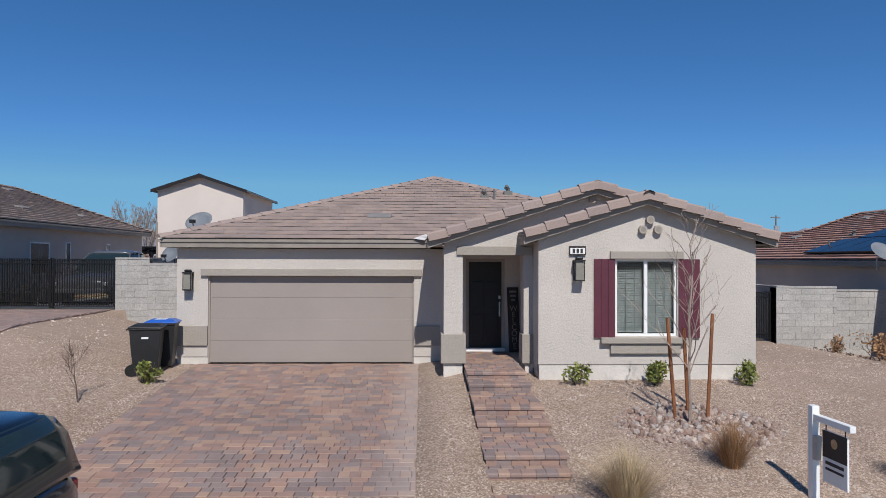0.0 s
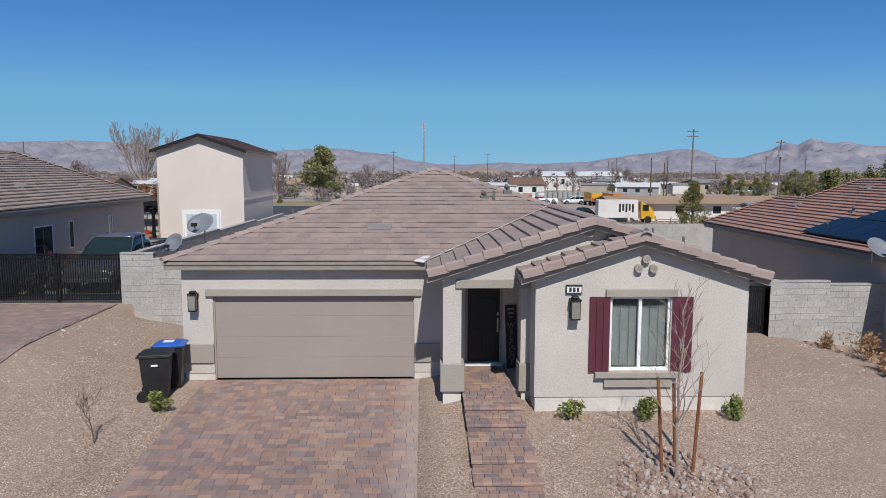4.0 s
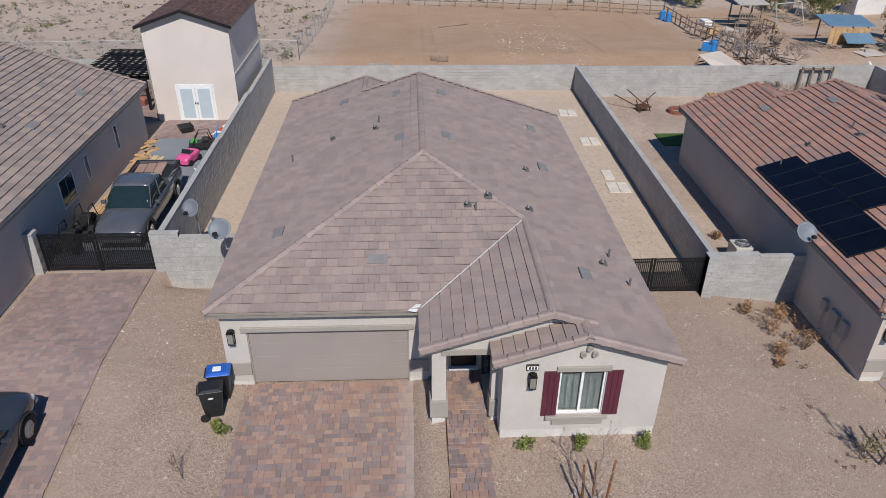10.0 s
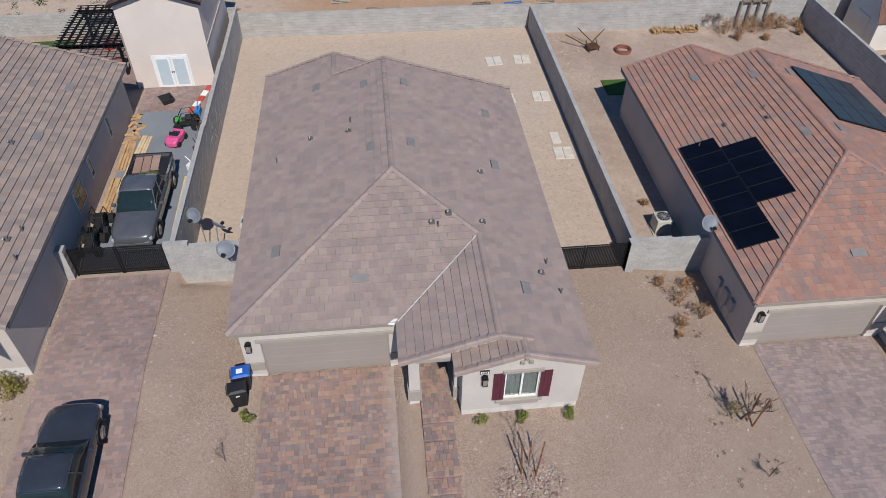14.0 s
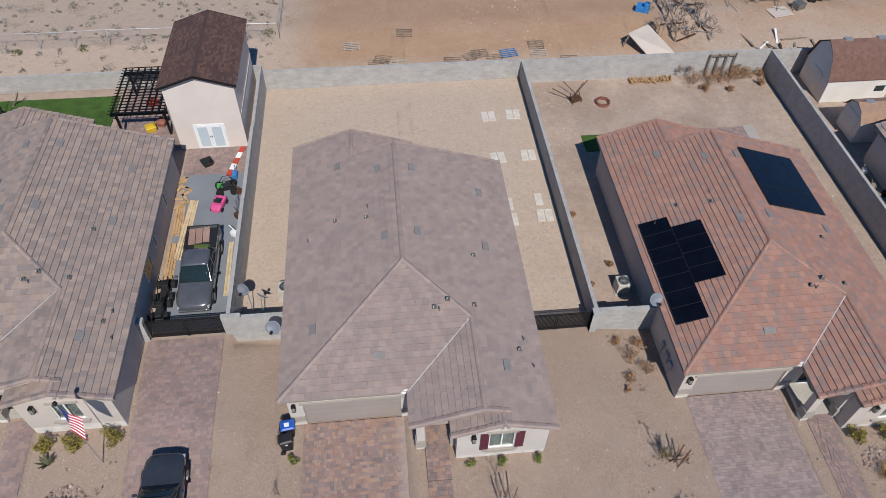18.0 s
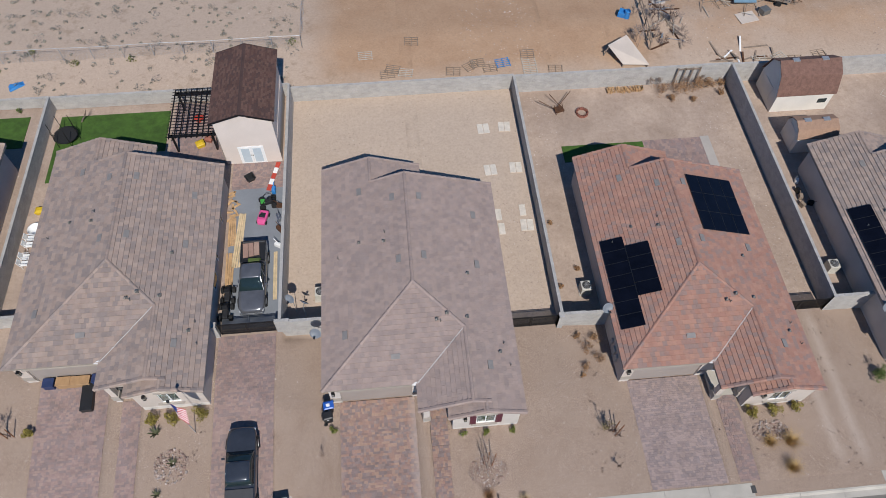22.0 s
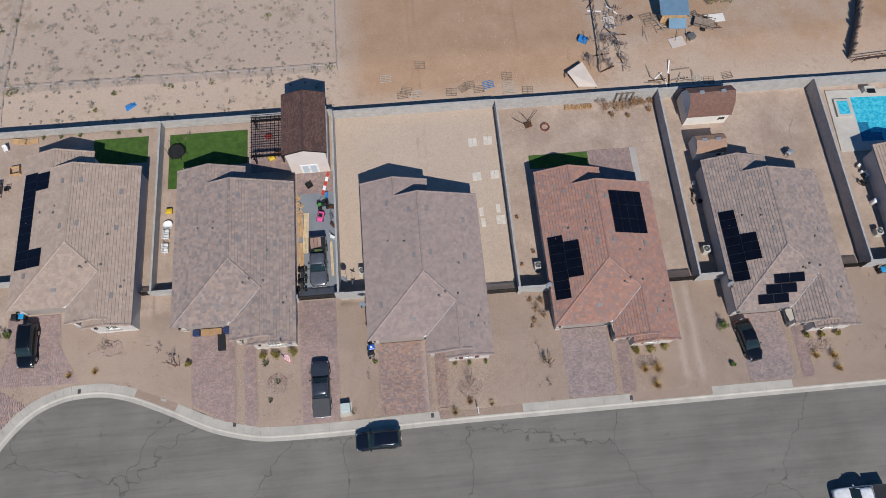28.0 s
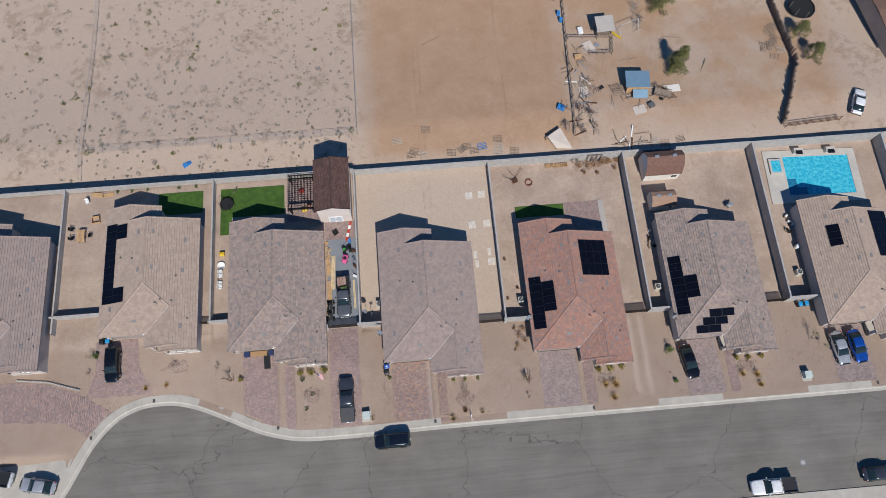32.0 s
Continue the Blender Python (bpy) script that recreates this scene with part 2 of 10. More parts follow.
    def mesh(self, name, mat, smooth=False):
        me = bpy.data.meshes.new(name)
        me.from_pydata(self.v, [], self.f)
        bm = bmesh.new()
        bm.from_mesh(me)
        if len(bm.faces) < 20000:
            bmesh.ops.recalc_face_normals(bm, faces=bm.faces)
        bm.to_mesh(me)
        bm.free()
        if smooth:
            me.shade_smooth()
        me.materials.append(M[mat] if isinstance(mat, str) else mat)
        return me

    def out(self, name, mat, parent=None, label="", bevel=0.0, smooth=False):
        ob = new(name, self.mesh(name, mat, smooth))
        if parent:
            ob.parent = parent
        if label:
            ob["label"] = label
        if bevel:
            mod = ob.modifiers.new("bevel", "BEVEL")
            mod.width, mod.segments, mod.limit_method = bevel, 2, "ANGLE"
        return ob


def thing(name, x, y, z, turn=0, label="", category="", group="", kind=""):
    e = new(name)
    e.empty_display_size = 0.3
    e.matrix_world = pose(x, y, z, 0, 0, turn)
    return tagged(e, label, category, group, kind)


def share(name, me, parent, m):
    ob = new(name, me)
    ob.parent = parent
    ob.matrix_local = m
    return ob


def lerp(x, xs, ys):
    return float(np.interp(x, xs, ys))


# ---- lie of the land ----
WALLX = [-46.4, -24.8, -4.1, 16.15, 36.7, 56.8, 77.0]
BACKY = 29.0
CURB_X = [-60, -46.5, -44.4, -43.4, -42.2, -38.7, -34.9, -30.7, -27.2, -22.3, -17.9, -13.3, -7.5, 5, 90]
CURB_Y = [-60, -14.8, -12.0, -9.0, -6.9, -3.2, -1.7, -1.5, -2.3, -4.5, -6.7, -7.9, -8.1, -7.8, -7.7]
HOUSE_X = [-58.9, -38.1, -20.8, 0.0, 20.4, 40.5, 61.8]
HOUSE_Y = [5.0, 6.2, 3.0, 0.0, 0.0, 0.0, 0.4]
HOUSE_Z = [1.35, 1.2, 0.8, 0.0, -0.45, -0.7, -0.9]
ROAD_Z = -0.72


def curb_y(x):
    return np.interp(x, CURB_X, CURB_Y)


def step01(a):
    a = np.clip(a, 0, 1)
    return a * a * (3 - 2 * a)


def land(x, y):
    """Height of the ground; takes numbers or arrays."""
    x, y = np.asarray(x, float), np.asarray(y, float)
    rear = np.interp(x, np.repeat(WALLX, 2) + np.tile([-0.08, 0.08], 7), [1.35, 1.2, 1.2, 0.86, 0.86, 0.05, 0.05, -0.5, -0.5, -0.75, -0.75, -0.9, -0.9, -0.9])
    front = np.interp(x, [-50, -42, -28, -22, -9, -4.7, -0.9, 5.2, 5.9, 12, 13.5, 16, 19, 26, 27, 33, 36, 40, 46, 47, 53, 56, 61, 80],
                      [1.3, 1.15, 1.15, 0.8, 0.82, 0.86, -0.02, -0.02, 0.17, 0.18, 0.02, -0.06, -0.5, -0.5, -0.36, -0.36, -0.6, -0.75, -0.75, -0.6, -0.6, -0.85, -0.92, -0.92])
    lot = front + (rear - front) * step01((y - 4.6) / 0.9)
    yc = curb_y(x)
    yh = np.interp(x, [-45, -36, -26, -20, -10, -3, 70], [6, 6, 4, 2.5, 2.5, -0.5, -0.5])
    f = np.clip((y - yc) / (yh - yc), 0, 1)
    soft = np.interp(x, [-6, -1, 5.0, 6.0, 12, 20, 26, 27, 32], [0.8, 1, 1, 0.58, 0.62, 1, 1, 0.7, 0.7])
    z = -0.56 + (lot + 0.56) * f ** soft
    z = np.where(y < yc, -0.62, z)
    z = np.where(y < yc - 0.8, -1.05, z)
    low = step01((-8.4 - y) / 1.0) * step01((-43.6 - x) / 1.0)
    z = z + (np.minimum(z, -0.6) - z) * low
    field = np.interp(y, [29, 31.5, 37, 50, 58, 70], [-0.2, 0.0, 0.3, -1.1, -1.6, -1.8]) + 0.12 * np.sin(x * 0.05) * np.sin(y * 0.04 + 1) + 0.04 * np.sin(x * 0.6 + np.sin(y * 0.5))
    z = z + (field - z) * step01((y - BACKY - 0.1) / 0.5)
    far = np.hypot(x, y - 10)
    z = z * (1 - step01((far - 110) / 60)) - 1.85 * step01((far - 110) / 60)
    return z


def axis(lo, hi, fine, far, grow=1.22):
    a = list(np.arange(lo, hi + 1e-6, fine))
    d, p = fine, hi
    while p < far:
        d *= grow
        p += d
        a.append(p)
    d, p = fine, lo
    while p > -far:
        d *= grow
        p -= d
        a.insert(0, p)
    return a


PAVED = ((-0.2, 5.0, -7.7, 0.3), (5.95, 7.14, -7.9, 0.4), (-8.7, -4.6, -7.6, 5.2), (-20.6, -15.9, -6.2, 2.8), (-14.9, -13.6, -7.0, 1.0), (20.3, 25.5, -7.5, 0.3),
         (26.3, 27.65, -7.5, 0.4), (40.5, 45.6, -7.5, 0.3), (46.5, 47.8, -7.5, 0.4), (61.7, 67.0, -7.4, 0.6), (-40.6, -34.9, 0.2, 6.0))
gx = sorted({round(p[i] + s, 3) for p in PAVED for i, s in ((0, 0.008), (0, 0.045), (1, -0.008), (1, -0.045))} | set(np.round(axis(-60, 85, 0.55, 4300), 3)) | {round(w + s, 3) for w in WALLX for s in (-0.09, 0.09)})
gy = sorted(set(np.round(axis(-14, 34, 0.45, 4300), 3)))
GX, GY = np.meshgrid(gx, gy)
GZ = land(GX, GY)
rng = np.random.RandomState(4)
near = (np.abs(GX) < 120) & (np.abs(GY) < 120) & (GY > curb_y(GX) + 0.6)
GZ = GZ + near * rng.uniform(-0.012, 0.012, GZ.shape)
# the ground lies a little lower under drives, walks and slabs
for x0, x1, y0, y1 in PAVED:
    GZ -= 0.09 * ((GX > x0 + 0.04) & (GX < x1 - 0.04) & (GY > y0) & (GY < y1))
nx, ny = len(gx), len(gy)
idx = np.arange(nx * ny).reshape(ny, nx)
quads = np.stack([idx[:-1, :-1], idx[:-1, 1:], idx[1:, 1:], idx[1:, :-1]], -1).reshape(-1, 4)

n = Nodes("ground_dirt", 0.95)
sep = n.add("ShaderNodeSeparateXYZ")
n.link(n.place, sep.inputs[0])
X, Y = sep.outputs[0], sep.outputs[1]
wob = n.math("MULTIPLY", n.math("SUBTRACT", n.noise(0.35, 4), 0.5), 3.0)


def band(v, lo, hi, soft=0.6, wobble=1.0):
    """1 between lo and hi, with soft uneven edges."""
    v = n.math("ADD", v, n.math("MULTIPLY", wob, wobble))
    r1, r2 = n.add("ShaderNodeMapRange"), n.add("ShaderNodeMapRange")
    for r, a, b in ((r1, lo - soft, lo + soft), (r2, hi + soft, hi - soft)):
        n.link(v, r.inputs[0])
        r.inputs[1].default_value, r.inputs[2].default_value = a, b
    return n.math("MULTIPLY", r1.outputs[0], r2.outputs[0])


peb = n.add("ShaderNodeTexVoronoi", Scale=40.0)
n.link(n.place, peb.inputs["Vector"])
sc = n.add("ShaderNodeSeparateColor")
n.link(peb.outputs["Color"], sc.inputs[0])
stone = n.ramp(sc.outputs[0], [(0.0, (0.215, 0.156, 0.120)), (0.3, (0.325, 0.246, 0.192)), (0.7, (0.435, 0.340, 0.272)), (1.0, (0.60, 0.50, 0.42))])
gap = n.ramp(peb.outputs["Distance"], [(0.2, (1.06, 1.06, 1.06)), (0.75, (0.68, 0.65, 0.63))])
gravel = n.mix(1.0, stone, gap, "MULTIPLY")
patch = n.noise(0.25, 5)
gravel = n.mix(1.0, gravel, n.ramp(patch, [(0.3, (0.84, 0.78, 0.73)), (0.7, (1.04, 1.02, 1.00))]), "MULTIPLY")
dirt = n.mix(n.noise(5, 6, 0.7), (0.275, 0.200, 0.150), (0.380, 0.290, 0.226))
silted = n.math("MULTIPLY", n.ramp(n.noise(0.55, 6, 0.68), [(0.40, (0.25,) * 3), (0.62, (0.85,) * 3)]), n.math("SUBTRACT", 1.0, n.math("MULTIPLY", band(X, -2.0, 12.6, 1.2, 0.4), 0.75)))
gravel = n.mix(silted, gravel, dirt)
fine = n.noise(12, 6, 0.7)
yard = n.mix(fine, (0.372, 0.287, 0.226), (0.452, 0.359, 0.290))
yard = n.mix(1.0, yard, n.ramp(patch, [(0.3, (0.86, 0.83, 0.82)), (0.7, (1.10, 1.08, 1.06))]), "MULTIPLY")
yard = n.mix(1.0, yard, n.ramp(n.noise(1.7, 6, 0.75), [(0.32, (0.88, 0.85, 0.83)), (0.5, (1, 1, 1)), (0.7, (1.08, 1.08, 1.08))]), "MULTIPLY")
yard = n.mix(n.ramp(n.noise(0.16, 4), [(0.48, (0, 0, 0)), (0.62, (0.75, 0.75, 0.75))]), yard, gravel)
sand = n.mix(n.noise(0.9, 5, 0.7), (0.445, 0.345, 0.262), (0.535, 0.430, 0.340))
yard = n.mix(n.math("MULTIPLY", band(X, -4.1, 16.15, 0.05, 0.0), 0.8), yard, sand)
desert = n.mix(fine, (0.400, 0.300, 0.228), (0.500, 0.392, 0.310))
scrub = n.ramp(n.math("MULTIPLY", n.noise(0.9, 5, 0.7), n.noise(0.12, 3)), [(0.28, (1, 1, 1)), (0.36, (0.78, 0.76, 0.72))])
desert = n.mix(1.0, desert, scrub, "MULTIPLY")
corral = n.mix(n.noise(0.3, 7, 0.72), (0.315, 0.178, 0.098), (0.485, 0.335, 0.222))
corral = n.mix(1.0, corral, n.ramp(fine, [(0.3, (0.9,) * 3), (0.7, (1.08,) * 3)]), "MULTIPLY")
town = n.mix(n.noise(0.02, 6, 0.75), (0.240, 0.205, 0.165), (0.420, 0.345, 0.275))
col = n.mix(band(Y, -40, 5.2, 0.4, 0.3), yard, gravel)
tracks = n.math("MULTIPLY", n.math("ADD", band(X, 33.3, 34.0, 0.3, 0.15), band(X, 35.0, 35.7, 0.3, 0.15)), band(Y, -6.8, 4.2, 0.8, 0.2))
col = n.mix(n.math("MULTIPLY", tracks, 0.4), col, (0.52, 0.43, 0.36))
col = n.mix(band(Y, 29.2, 95, 0.3, 0.1), col, desert)
col = n.mix(n.math("MULTIPLY", band(Y, 31.5, 66, 1.5), band(X, -1.5, 31.0, 2.0)), col, corral)
col = n.mix(n.math("MULTIPLY", band(Y, 34, 62, 3.0), band(X, 30.5, 75, 2.5)), col, n.mix(n.ramp(n.noise(0.11, 4), [(0.42, (0, 0, 0)), (0.62, (0.8, 0.8, 0.8))]), corral, desert))
# loose stones, dry tufts and speckle
dots = n.add("ShaderNodeTexVoronoi", Scale=2.3)
n.link(n.place, dots.inputs["Vector"])
dsc = n.add("ShaderNodeSeparateColor")
n.link(dots.outputs["Color"], dsc.inputs[0])
dot = n.math("MULTIPLY", n.ramp(dots.outputs["Distance"], [(0.10, (1, 1, 1)), (0.17, (0, 0, 0))]), n.ramp(dsc.outputs[1], [(0.60, (0, 0, 0)), (0.64, (1, 1, 1))]))
col = n.mix(n.math("MULTIPLY", dot, 0.5), col, n.ramp(dsc.outputs[0], [(0.0, (0.16, 0.12, 0.09)), (0.55, (0.26, 0.20, 0.15)), (1.0, (0.62, 0.56, 0.49))]))
col = n.mix(n.math("SUBTRACT", 1.0, n.math("MULTIPLY", band(Y, -40, 5.2, 0.4, 0.3), 0.6)), col, n.mix(1.0, col, n.ramp(n.noise(4.5, 8, 0.8), [(0.3, (0.82, 0.81, 0.80)), (0.5, (1, 1, 1)), (0.7, (1.13, 1.13, 1.13))]), "MULTIPLY"))
outer = n.add("ShaderNodeVectorMath")
outer.operation = "LENGTH"
n.link(n.place, outer.inputs[0])
r = n.add("ShaderNodeMapRange")
n.link(outer.outputs["Value"], r.inputs[0])
r.inputs[1].default_value, r.inputs[2].default_value = 95, 150
col = n.mix(r.outputs[0], col, town)
n.bump(n.math("ADD", n.math("MULTIPLY", peb.outputs["Distance"], -1.0), n.math("MULTIPLY", fine, 0.6)), 0.5, 0.012)
M["ground"] = n.done(col)
me = bpy.data.meshes.new("ground")
me.from_pydata(np.stack([GX, GY, GZ], -1).reshape(-1, 3).tolist(), [], quads.tolist())
me.materials.append(M["ground"])
me.shade_smooth()
tagged(new("ground", me), "tan gravel and bare desert dirt", "ground", kind="structure")

# ---- street, kerb and aprons ----
n = Nodes("asphalt", 0.9)
f1, f2 = n.noise(0.18, 5), n.noise(45, 4)
col = n.mix(1.0, n.ramp(f1, [(0.3, (0.150, 0.137, 0.118)), (0.7, (0.200, 0.184, 0.159))]), n.ramp(f2, [(0.3, (0.75,) * 3), (0.7, (1.2,) * 3)]), "MULTIPLY")
stripe = n.noise(0.5, 3, squash=(0.06, 1.0, 1.0))
col = n.mix(1.0, col, n.ramp(stripe, [(0.35, (0.92,) * 3), (0.65, (1.07,) * 3)]), "MULTIPLY")
streak = n.noise(2.4, 5, 0.7, squash=(0.05, 1.0, 1.0))
col = n.mix(1.0, col, n.ramp(streak, [(0.3, (0.86,) * 3), (0.5, (1,) * 3), (0.72, (1.09,) * 3)]), "MULTIPLY")
stain = n.noise(0.55, 6, 0.75)
col = n.mix(1.0, col, n.ramp(stain, [(0.28, (0.78,) * 3), (0.4, (1,) * 3)]), "MULTIPLY")
crack = n.add("ShaderNodeTexVoronoi", Scale=0.06)
crack.feature = "DISTANCE_TO_EDGE"
wv = n.add("ShaderNodeVectorMath")
wv.operation = "ADD"
nz = n.add("ShaderNodeTexNoise", Scale=0.6, Detail=6)
n.link(n.place, nz.inputs["Vector"])
sc2 = n.add("ShaderNodeVectorMath")
sc2.operation = "SCALE"
sc2.inputs[3].default_value = 2.6
n.link(nz.outputs["Color"], sc2.inputs[0])
n.link(n.place, wv.inputs[0])
n.link(sc2.outputs[0], wv.inputs[1])
n.link(wv.outputs[0], crack.inputs["Vector"])
col = n.mix(n.ramp(crack.outputs["Distance"], [(0.0, (1, 1, 1)), (0.0024, (0, 0, 0))]), col, (0.085, 0.078, 0.07))
n.bump(f2, 0.4, 0.006)
M["asphalt"] = n.done(col)

edge = []
for x in list(np.arange(-46.5, -12, 0.9)) + list(np.arange(-12, 91, 3.0)):
    edge.append((x, float(curb_y(x))))
edge = [e for e in edge if e[1] > -16]
# the kerb line, smoothed
for _ in range(3):
    edge = [edge[0]] + [((a[0] + 2 * b[0] + c[0]) / 4, (a[1] + 2 * b[1] + c[1]) / 4) for a, b, c in zip(edge, edge[1:], edge[2:])] + [edge[-1]]


def offset(line, d):
    out = []
    for i, p in enumerate(line):
        a, b = line[max(i - 1, 0)], line[min(i + 1, len(line) - 1)]
        t = Vector((b[0] - a[0], b[1] - a[1])).normalized()
        out.append((p[0] + t.y * d, p[1] - t.x * d))
    return out


g = Geo()
roadline = offset(edge, 1.25)
for i in range(len(roadline) - 1):
    a, b = roadline[i], roadline[i + 1]
    g.poly((a[0], a[1], ROAD_Z), (a[0], -21.5, ROAD_Z + 0.05), (b[0], -21.5, ROAD_Z + 0.05), (b[0], b[1], ROAD_Z))
g.poly((-47.5, -40, ROAD_Z), (-20, -40, ROAD_Z), (-20, -21.5, ROAD_Z + 0.05), (roadline[0][0], -21.5, ROAD_Z + 0.05), (roadline[0][0], roadline[0][1], ROAD_Z))
tagged(g.out("road", "asphalt"), "grey worn asphalt street with thin cracks", "road", kind="structure")

KERB = [(0.87, -0.555), (0.98, -0.565), (1.05, -0.62), (1.12, -0.700), (1.5, -0.712), (1.5, -0.95), (0.87, -0.95)]
kerb = thing("kerb", 0, 0, 0, label="pale concrete rolled kerb and gutter with joints", category="kerb", kind="structure")
lines = [offset(edge, d) for d, _ in KERB]
for i in range(len(edge) - 1):
    g = Geo()
    a = [Vector((*lines[k][i], KERB[k][1])) for k in range(len(KERB))]
    b = [Vector((*lines[k][i + 1], KERB[k][1])) for k in range(len(KERB))]
    gapped = [p + (q - p).normalized() * 0.012 for p, q in zip(a, b)]
    g.loft([gapped, b])
    g.out("kerb_slab", "concrete", kerb)
south_walk = Geo().box(-20, 95, -24.0, -21.45, -1.0, -0.56)
tagged(south_walk.out("pavement", "concrete", bevel=0.03), "concrete kerb and walk across the street", "pavement", kind="structure")


# ---- houses ----
EAVE = 2.94
LX, RX, FY, RY = -1.08, 12.25, -0.28, 15.95
GX_, GF, PX_, PF = 8.75, -2.17, 9.6, -2.86


def z_left(x, y):
    return EAVE + (x - LX) * 0.3354


def z_right(x, y):
    return 5.13 - (x - 5.45) * 0.322


def z_front(x, y):
    return EAVE + (y - FY) * 0.3278


def z_gable(x, y):
    return z_right(GX_, 0) - (GX_ - x) * 0.325


def z_porch(x, y):
    return z_right(PX_, 0) - (PX_ - x) * 0.325


def z_ext(x, y):
    return z_left(2.79, 0) - (x - 2.79) * 0.3354


# roof planes: outline in plan, height, the plan direction that points up the slope
PLANES = {
    "left": ([(LX, FY), (5.45, 6.4), (5.45, RY), (2.79, RY), (2.79, 18.35), (LX, 18.35)], z_left, (1, 0)),
    "right": ([(5.45, 6.4), (GX_, 3.16), (GX_, GF), (PX_, GF), (PX_, PF), (RX, PF), (RX, RY), (5.45, RY)], z_right, (-1, 0)),
    "front": ([(LX, FY), (5.25, FY), (GX_, 3.16), (5.45, 6.4)], z_front, (0, 1)),
    "gable": ([(GX_, GF), (GX_, 3.16), (5.27, FY), (5.18, FY), (5.18, GF)], z_gable, (1, 0)),
    "porch": ([(PX_, PF), (PX_, -1.95), (7.1, -1.95), (7.1, PF)], z_porch, (1, 0)),
    "ext": ([(2.79, RY), (6.72, RY), (6.72, 18.35), (2.79, 18.35)], z_ext, (-1, 0)),
}


def clip(poly, nx_, ny_, d):
    """The part of a plan polygon where nx*x + ny*y <= d."""
    out = []
    for i, p in enumerate(poly):
        q = poly[(i + 1) % len(poly)]
        a, b = nx_ * p[0] + ny_ * p[1] - d, nx_ * q[0] + ny_ * q[1] - d
        if a <= 0:
            out.append(p)
        if a * b < 0:
            k = a / (a - b)
            out.append((p[0] + (q[0] - p[0]) * k, p[1] + (q[1] - p[1]) * k))
    return out


def tiles(key, seed=1):
    """Corners of every roof tile of one plane: (top four or more corners, bottom corners)."""
    poly, zf, up = PLANES[key]
    rnd = random.Random(seed)
    along = (-up[1], up[0])
    us = [p[0] * up[0] + p[1] * up[1] for p in poly]
    vs = [p[0] * along[0] + p[1] * along[1] for p in poly]
    course, width = 0.322, 0.33
    out = []
    u, row = min(us), 0
    while u < max(us) - 0.02:
        v = min(vs) - (width / 2 if row % 2 else 0.0) - rnd.uniform(0, 0.08)
        while v < max(vs):
            q = clip(poly, *up, u + course)
            q = clip(q, -up[0], -up[1], -u) if q else q
            q = clip(q, *along, v + width - 0.004) if q else q
            q = clip(q, -along[0], -along[1], -v) if q else q
            if len(q) > 2:
                area = abs(sum(a[0] * b[1] - b[0] * a[1] for a, b in zip(q, q[1:] + q[:1]))) / 2
                if area > 0.004:
                    lift = rnd.uniform(-0.004, 0.004)
                    top = []
                    for x, y in q:
                        frac = (x * up[0] + y * up[1] - u) / course
                        top.append((x, y, zf(x, y) + 0.072 - 0.055 * frac + lift))
                    out.append(top)
            v += width
        u += course
        row += 1
    return out


ROOF = {k: tiles(k, i) for i, k in enumerate(PLANES)}


def tile_geo(g, top, thick=0.046):
    n0, k = len(g.v), len(top)
    g.v += top + [(x, y, z - thick) for x, y, z in top]
    g.f.append(tuple(range(n0, n0 + k)))
    g.f += [(n0 + (i + 1) % k, n0 + i, n0 + k + i, n0 + k + (i + 1) % k) for i in range(k)]


# ridge, hip and rake lines, with the half width of the cap tiles
def on(zf, x, y):
    return Vector((x, y, zf(x, y) + 0.055))


HIPS = [(on(z_front, LX, FY), on(z_front, 5.45, 6.4)), (on(z_front, 5.45, 6.4), on(z_right, GX_, 3.16)), (on(z_right, 5.45, 6.4), on(z_right, 5.45, RY)),
        (on(z_right, GX_, 3.16), on(z_right, GX_, GF)), (on(z_right, PX_, GF), on(z_right, PX_, PF)), (on(z_left, 2.79, RY), on(z_left, 2.79, 18.35))]
RAKES = [(on(z_gable, 5.18, GF), on(z_gable, GX_, GF)), (on(z_right, 9.95, GF), on(z_right, GX_, GF)), (on(z_porch, 7.1, PF), on(z_porch, PX_, PF)),
         (on(z_right, RX, PF), on(z_right, PX_, PF)), (on(z_left, LX, 18.35), on(z_left, 2.79, 18.35)), (on(z_ext, 6.72, 18.35), on(z_left, 2.79, 18.35)),
         (on(z_right, RX, RY), on(z_right, 5.45, RY)), (on(z_left, 2.79, RY), on(z_left, 5.45, RY))]


def cap_mesh(name, mat, length, half, drop):
    """One cap tile, along x from 0, tapering under the next one."""
    g = Geo()
    rings = []
    for x, s, z in ((0.0, 1.0, 0.03), (length * 0.5, 0.95, 0.02), (length + 0.05, 0.88, 0.0)):
        rings.append([(x, -half * s, -drop), (x, -half * 0.62 * s, 0.005 + z * 0.6), (x, 0, 0.03 + z), (x, half * 0.62 * s, 0.005 + z * 0.6), (x, half * s, -drop)])
    g.loft(rings, closed=False, cap=False)
    g.f.append((0, 1, 2, 3, 4))
    me = g.mesh(name, mat)
    return me


